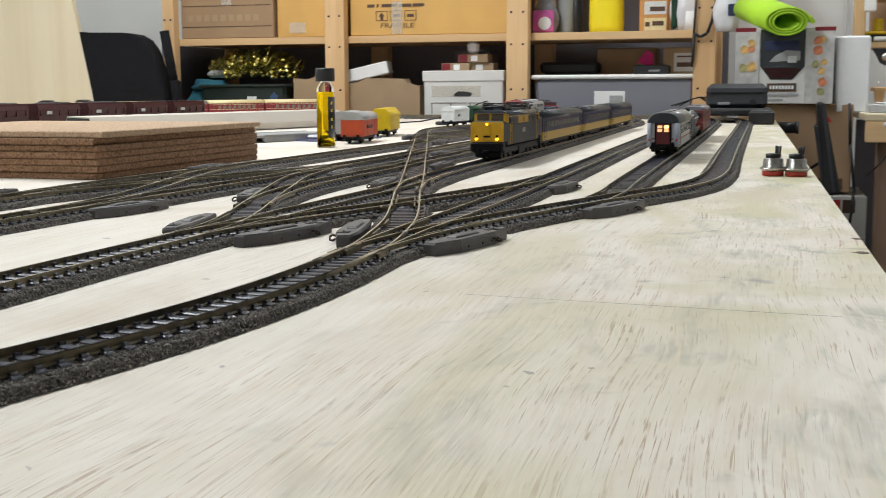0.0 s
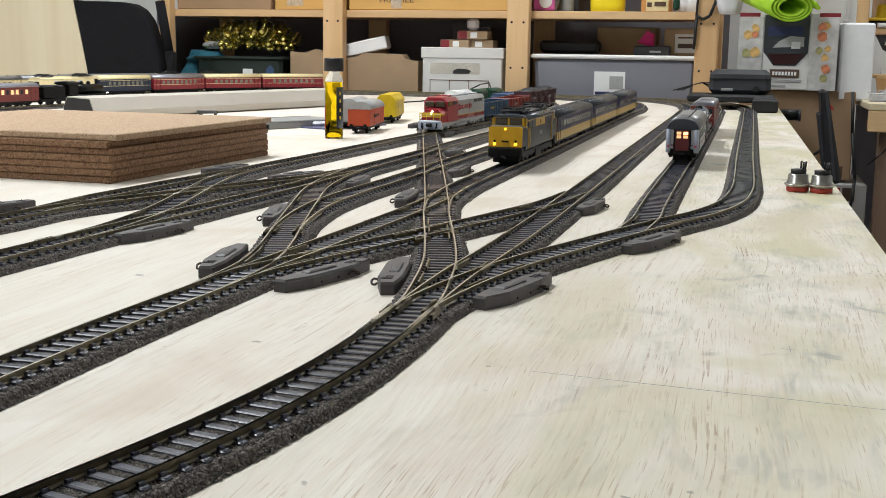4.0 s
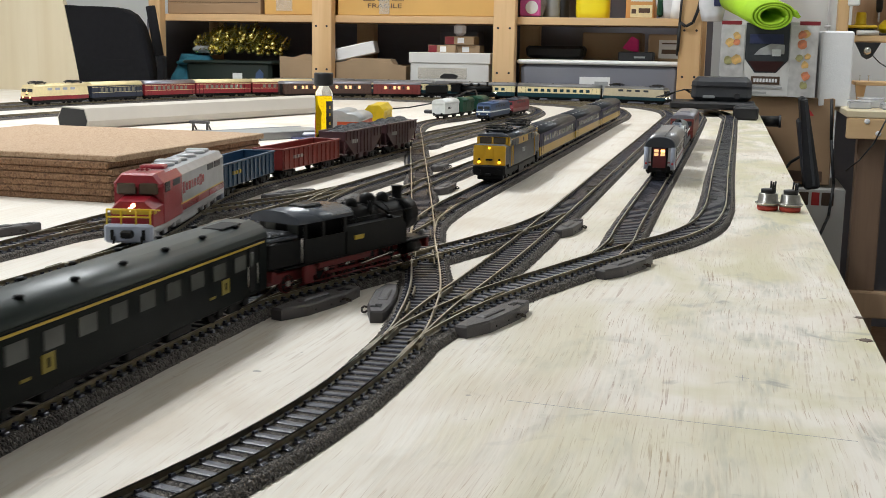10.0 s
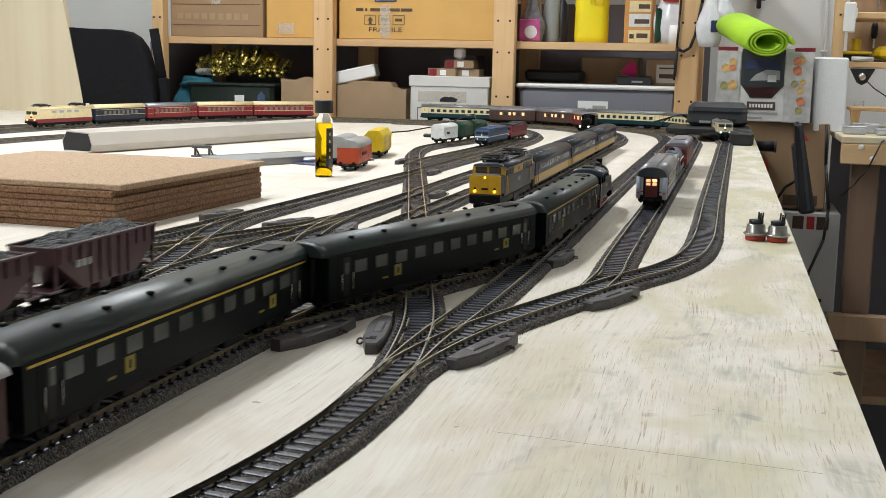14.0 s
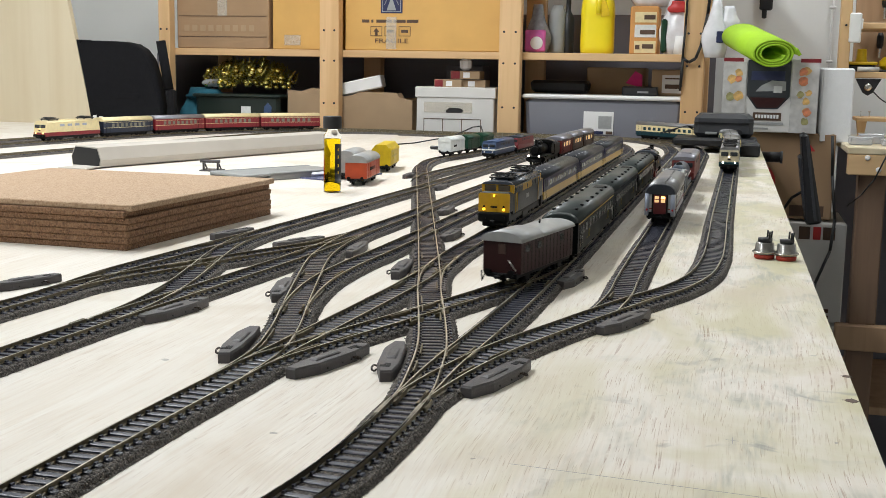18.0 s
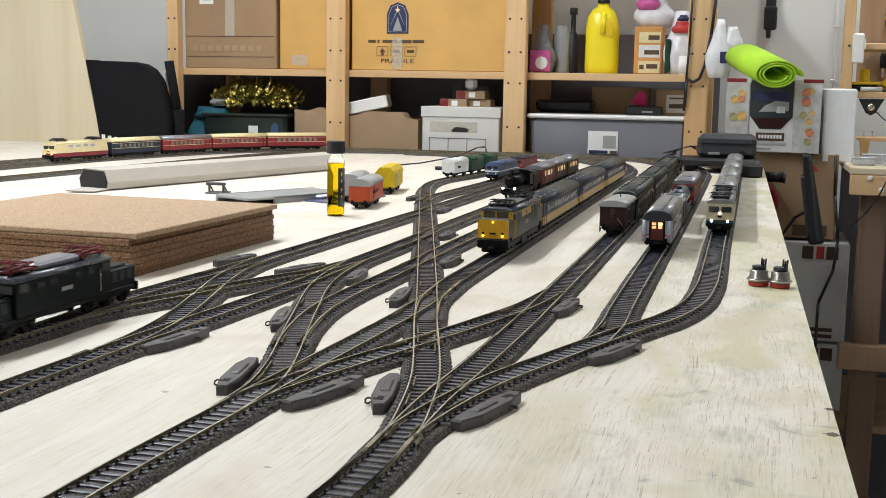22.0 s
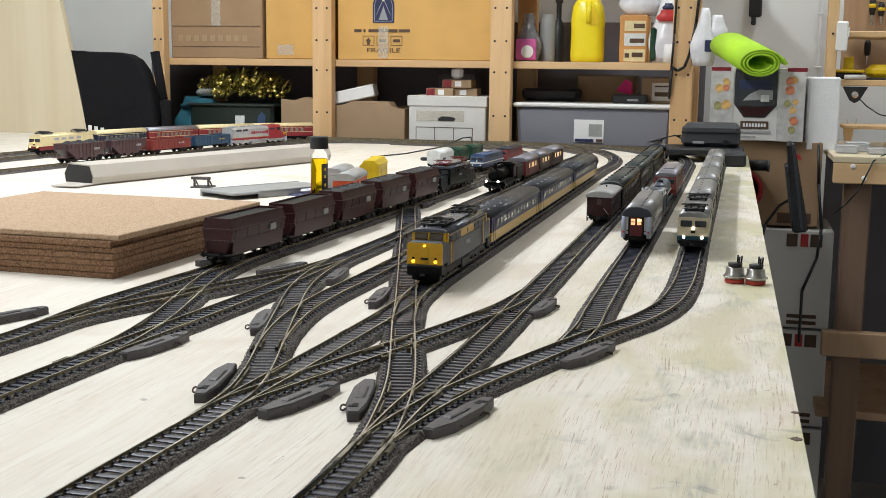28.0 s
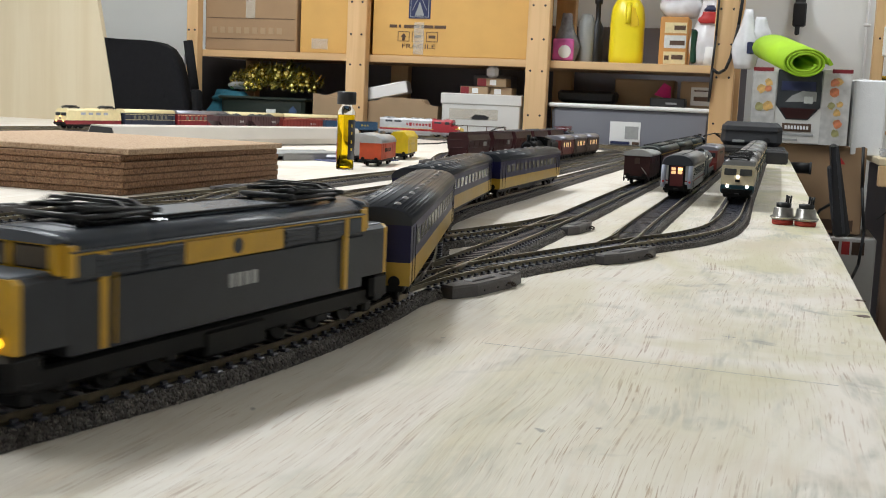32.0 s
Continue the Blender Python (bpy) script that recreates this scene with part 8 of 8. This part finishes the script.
stand(gw, -0.513, 2.22, -6, RAIL, 0.82)
copy_thing(gw, pose(*spread(-0.503, 2.31), RAIL, 0, 0, -5))
bd, _ = boxcab("diesel_locomotive", "blue diesel locomotive with pale blue stripe and white lamps", 0.2, P["dieselblue"], P["dieselblue"], P["dieselblue"], WHITE, 0)
part("stripe", S().box((0, 0, 0.0215), (0.0338, 0.19, 0.003), 0.0004), P["white"], bd)
stand(bd, -0.431, 2.13, 177, RAIL, 0.8)
rc, _ = boxcab("diesel_locomotive", "dark red locomotive with grey roof", 0.19, P["red"], P["red"], P["dkgrey"], WHITE, 0)
stand(rc, -0.424, 2.31, 177, RAIL, 0.8)
ow, _ = van("orange covered wagon with grey arched roof", P["orange"], P["palegrey"], 0.125, 0.0455, marks=6)
stand(ow, -0.538, 1.63, 8, 0)
yw, _ = van("yellow covered wagon with peaked roof", P["wagyel"], P["wagyel"], 0.13, 0.0445, marks=0, arched=0.1)
part("folded_roof", S().prism([(-0.0172, 0.0335), (0.0172, 0.0335), (0.0172, 0.036), (0.009, 0.0462), (-0.009, 0.0462), (-0.0172, 0.036)], -0.0612, 0.0612), P["wagyel"], yw, "angular yellow roof")
for q in range(5):
    part("letter_bar", S().box((0.0, -0.04 + 0.015 * q, 0.0262), (0.0337, 0.009, 0.0035), 0.0001), P["gold"], yw)
stand(yw, -0.577, 1.87, 10, 0)
gr, _ = van("grey and white covered wagon", P["palegrey"], P["palegrey"], 0.11, 0.045)
stand(gr, -0.585, 1.71, 8, 0)

# express on the far left track
MID = spline(BACK_MID)
ex, exL = boxcab("electric_locomotive", "cream and dark red express electric locomotive", 0.19, P["red"], P["cream"], P["cream"], WARM, 1, 0.018, P["pilot"])
ex_stock = [(ex, exL)]
for lb, bands, rf in (("blue coach with cream roof", [(0.0095, 0.0355, P["navyblue"])], P["cream"]), ("red coach with silver roof", [(0.0095, 0.0355, P["red"])], P["lilac"]), ("red and cream coach", [(0.0095, 0.021, P["red"]), (0.021, 0.0355, P["red"])], P["cream"]), ("red coach with cream roof", [(0.0095, 0.0355, P["red"])], P["cream"])):
    ex_stock.append((coach("passenger_coach", lb + " of the standing express", 0.175, bands, rf, 8, (0.022, 0.03), win=WIN_PALE, group="express coaches"), 0.175))


for ob, L in ex_stock[1:]:
    for z in (0.0205, 0.0325):
        part("side_line", S().box((0, 0, z), (0.0329, L - 0.008, 0.0008)), P["cream"], ob)


def along(line, s, step=0.004):
    """The point s metres along a line, carried straight on past its ends."""
    end = (len(line) - 1) * step
    if s < 0:
        return line[0] + (line[0] - line[4]) / np.linalg.norm(line[0] - line[4]) * -s
    if s > end:
        return line[-1] + (line[-1] - line[-5]) / np.linalg.norm(line[-1] - line[-5]) * (s - end)
    return place(line, s)


def on_line(line, s, L, back=False):
    """The pose of a vehicle of length L with its middle s metres along a line."""
    a, b = along(line, s + 0.33 * L), along(line, s - 0.33 * L)
    d = a - b
    m = (a + b) / 2
    return pose(m[0], m[1], RAIL, 0, 0, math.degrees(math.atan2(-d[0], d[1])) + (180 if back else 0))


s = float(np.argmin(np.hypot(*(MID - np.array(spread(-1.425, 2.1))).T))) * 0.004
for ob, L in ex_stock:
    ob.matrix_world = on_line(MID, s + L / 2, L, True)
    s += L + 0.004

# ---- moving trains: vehicles in order from the front, and the front's way along its line ----
TRAINS = []


def train(way, stock, rows):
    TRAINS.append((spline(WAYS[way]), stock, [(t, q * SPREAD) for t, q in rows]))


y_loco = electric_1200()
ya = icr_coach("blue and yellow corridor coach with grey ribbed roof")
train("yellow", [y_loco, ya] + [(copy_thing(ya[0], pose(0, 0, 0)), ya[1]) for _ in range(2)],
      [(0, 2.262), (26.6, 2.262), (27.0, 2.285), (27.5, 2.365), (28, 2.45), (28.5, 2.532), (29, 2.615), (29.5, 2.7), (30, 2.79), (30.5, 2.89), (31, 2.98), (31.5, 3.062), (32, 3.148)])
g1 = green_coach("dark green coach with yellow class plate", False)
g2 = green_coach("dark green first class coach with gold line", True)
train("green", [tank_engine(), g2, g1, (copy_thing(g2[0], pose(0, 0, 0)), g2[1]), brown_van()],
      [(0, 1.5), (6.3, 1.5), (7.2, 1.56), (8, 1.68), (8.5, 1.768), (9, 1.845), (9.5, 1.922), (10, 2.0), (10.5, 2.068), (11, 2.137), (12, 2.302), (13, 2.445), (14, 2.592), (15, 2.743), (16.5, 2.975), (17, 3.055), (17.5, 3.133), (18, 3.205), (18.5, 3.272), (19, 3.335), (20, 3.457), (21, 3.6), (22, 3.737), (22.7, 3.785), (23.2, 3.795), (32, 3.795)])
sf_h = gondola("brown hopper wagon heaped with coal", P["hopbrown"], 0.135, True)
train("santa", [warbonnet_diesel(), gondola("blue ribbed gondola wagon, empty", P["navy"]), gondola("oxide red gondola wagon, empty", P["oxide"]), sf_h, (copy_thing(sf_h[0], pose(0, 0, 0)), sf_h[1])],
      [(0, 1.13), (1, 1.259), (2, 1.383), (3, 1.489), (6, 1.916), (7, 2.061), (8, 2.204), (9, 2.346), (10, 2.489), (11, 2.644), (12, 2.851), (13, 3.061), (14, 3.301), (15, 3.55), (17, 4.2), (19, 5), (21, 5.99), (22, 6.391), (23, 6.631), (24, 6.841), (25, 7.029), (28, 7.55), (31, 7.857), (32, 7.967)])
oh = ore_hopper("maroon hopper wagon loaded with coal")
taller(oh[0], 1.12)
oe = ore_hopper("maroon hopper wagon, nearly empty", False)
taller(oe[0], 1.12)
train("hopper", [articulated_electric(), oh] + [(copy_thing(oh[0], pose(0, 0, 0)), oh[1]) for _ in range(2)] + [oe, (copy_thing(oe[0], pose(0, 0, 0)), oe[1])],
      [(0, 2.438), (1, 2.611), (2, 2.776), (3, 3.012), (5, 3.305), (10, 3.955), (15, 4.654), (19, 5.295), (20, 5.456), (21, 5.615), (22, 5.78), (23, 5.951), (24, 6.136), (25, 6.316), (26, 6.475), (27, 6.644), (28, 6.845), (29, 7.01), (30, 7.171), (31, 7.336), (32, 7.495)])
r1 = coach("passenger_coach", "short red branch coach with lit windows", 0.13, [(0.0095, 0.0345, P["coachred"])], P["lilac"], 6, (0.022, 0.03), 0.032, 0.0345, 0.042, WIN, WIN_LIT, group="branch line coaches")
r2 = coach("passenger_coach", "short dull brown branch coach with lit windows", 0.13, [(0.0095, 0.0345, P["coachgreen"])], P["lilac"], 6, (0.022, 0.03), 0.032, 0.0345, 0.042, WIN, WIN_LIT, group="branch line coaches")
train("steam", [tender_engine(), (r1, 0.13), (r2, 0.13), (copy_thing(r2, pose(0, 0, 0)), 0.13)],
      [(0, 1.939), (3, 2.462), (6, 3.098), (7, 3.334), (8, 3.523), (9, 3.717), (10, 3.935), (11, 4.126), (12, 4.275), (13, 4.385), (14, 4.505), (15, 4.676), (17, 5.016), (18, 5.136), (19, 5.255), (20, 5.336), (20.8, 5.361), (32, 5.361)])
b1 = coach("passenger_coach", "cream and teal striped coach with silver roof", 0.225, [(0.0095, 0.0195, P["teal"]), (0.0195, 0.0355, P["cream"])], P["steelroof"], 10, (0.023, 0.0305), win=P["teal"], vents=6, group="cream and teal coaches")
train("beige", [boxcab("electric_locomotive", "beige and teal electric locomotive with lit headlamps", 0.19, P["teal"], P["beige"], P["steelroof"], WHITE_LAMP, 1, 0.0178), (b1, 0.225)] + [(copy_thing(b1, pose(0, 0, 0)), 0.225) for _ in range(3)],
      [(0, 2.1), (5, 3.24), (6, 3.472), (7, 3.708), (8, 3.95), (9, 4.15), (10, 4.27), (11, 4.36), (12, 4.44), (13, 4.53), (14, 4.68), (15, 4.83), (17, 5.12), (18, 5.25), (19, 5.43), (20, 5.56), (21, 5.69), (22, 5.82), (23, 5.965), (23.6, 6.01), (24.2, 6.016), (32, 6.016)])


def motions():
    """Keys every train's vehicles along their lines."""
    for line, stock, rows in TRAINS:
        ts = [r[0] for r in rows]
        ss = [r[1] for r in rows]
        slopes = np.gradient(ss, ts)
        times = sorted({0.0, 32.0} | {round(k * 0.4, 2) for k in range(81)})

        def front(t):
            i = min(max(int(np.searchsorted(ts, t)) - 1, 0), len(ts) - 2)
            h = ts[i + 1] - ts[i]
            u = (t - ts[i]) / h
            flat = ss[i + 1] == ss[i]
            m0, m1 = (0, 0) if flat else (min(slopes[i], 3 * (ss[i + 1] - ss[i]) / h), min(slopes[i + 1], 3 * (ss[i + 1] - ss[i]) / h))
            return (2 * u**3 - 3 * u**2 + 1) * ss[i] + (u**3 - 2 * u**2 + u) * h * m0 + (-2 * u**3 + 3 * u**2) * ss[i + 1] + (u**3 - u**2) * h * m1

        back = 0.0
        for ob, L in stock:
            keys, last = [], None
            for t in times:
                s = front(t) - back - L / 2
                if last is not None and abs(s - last) < 1e-6 and t not in (0.0, 32.0) and abs(front(t + 0.4 if t < 31 else t) - front(t)) < 1e-6:
                    continue
                last = s
                keys.append((t, on_line(line, s, L)))
            walk(ob, keys)
            back += L + 0.003


motions()
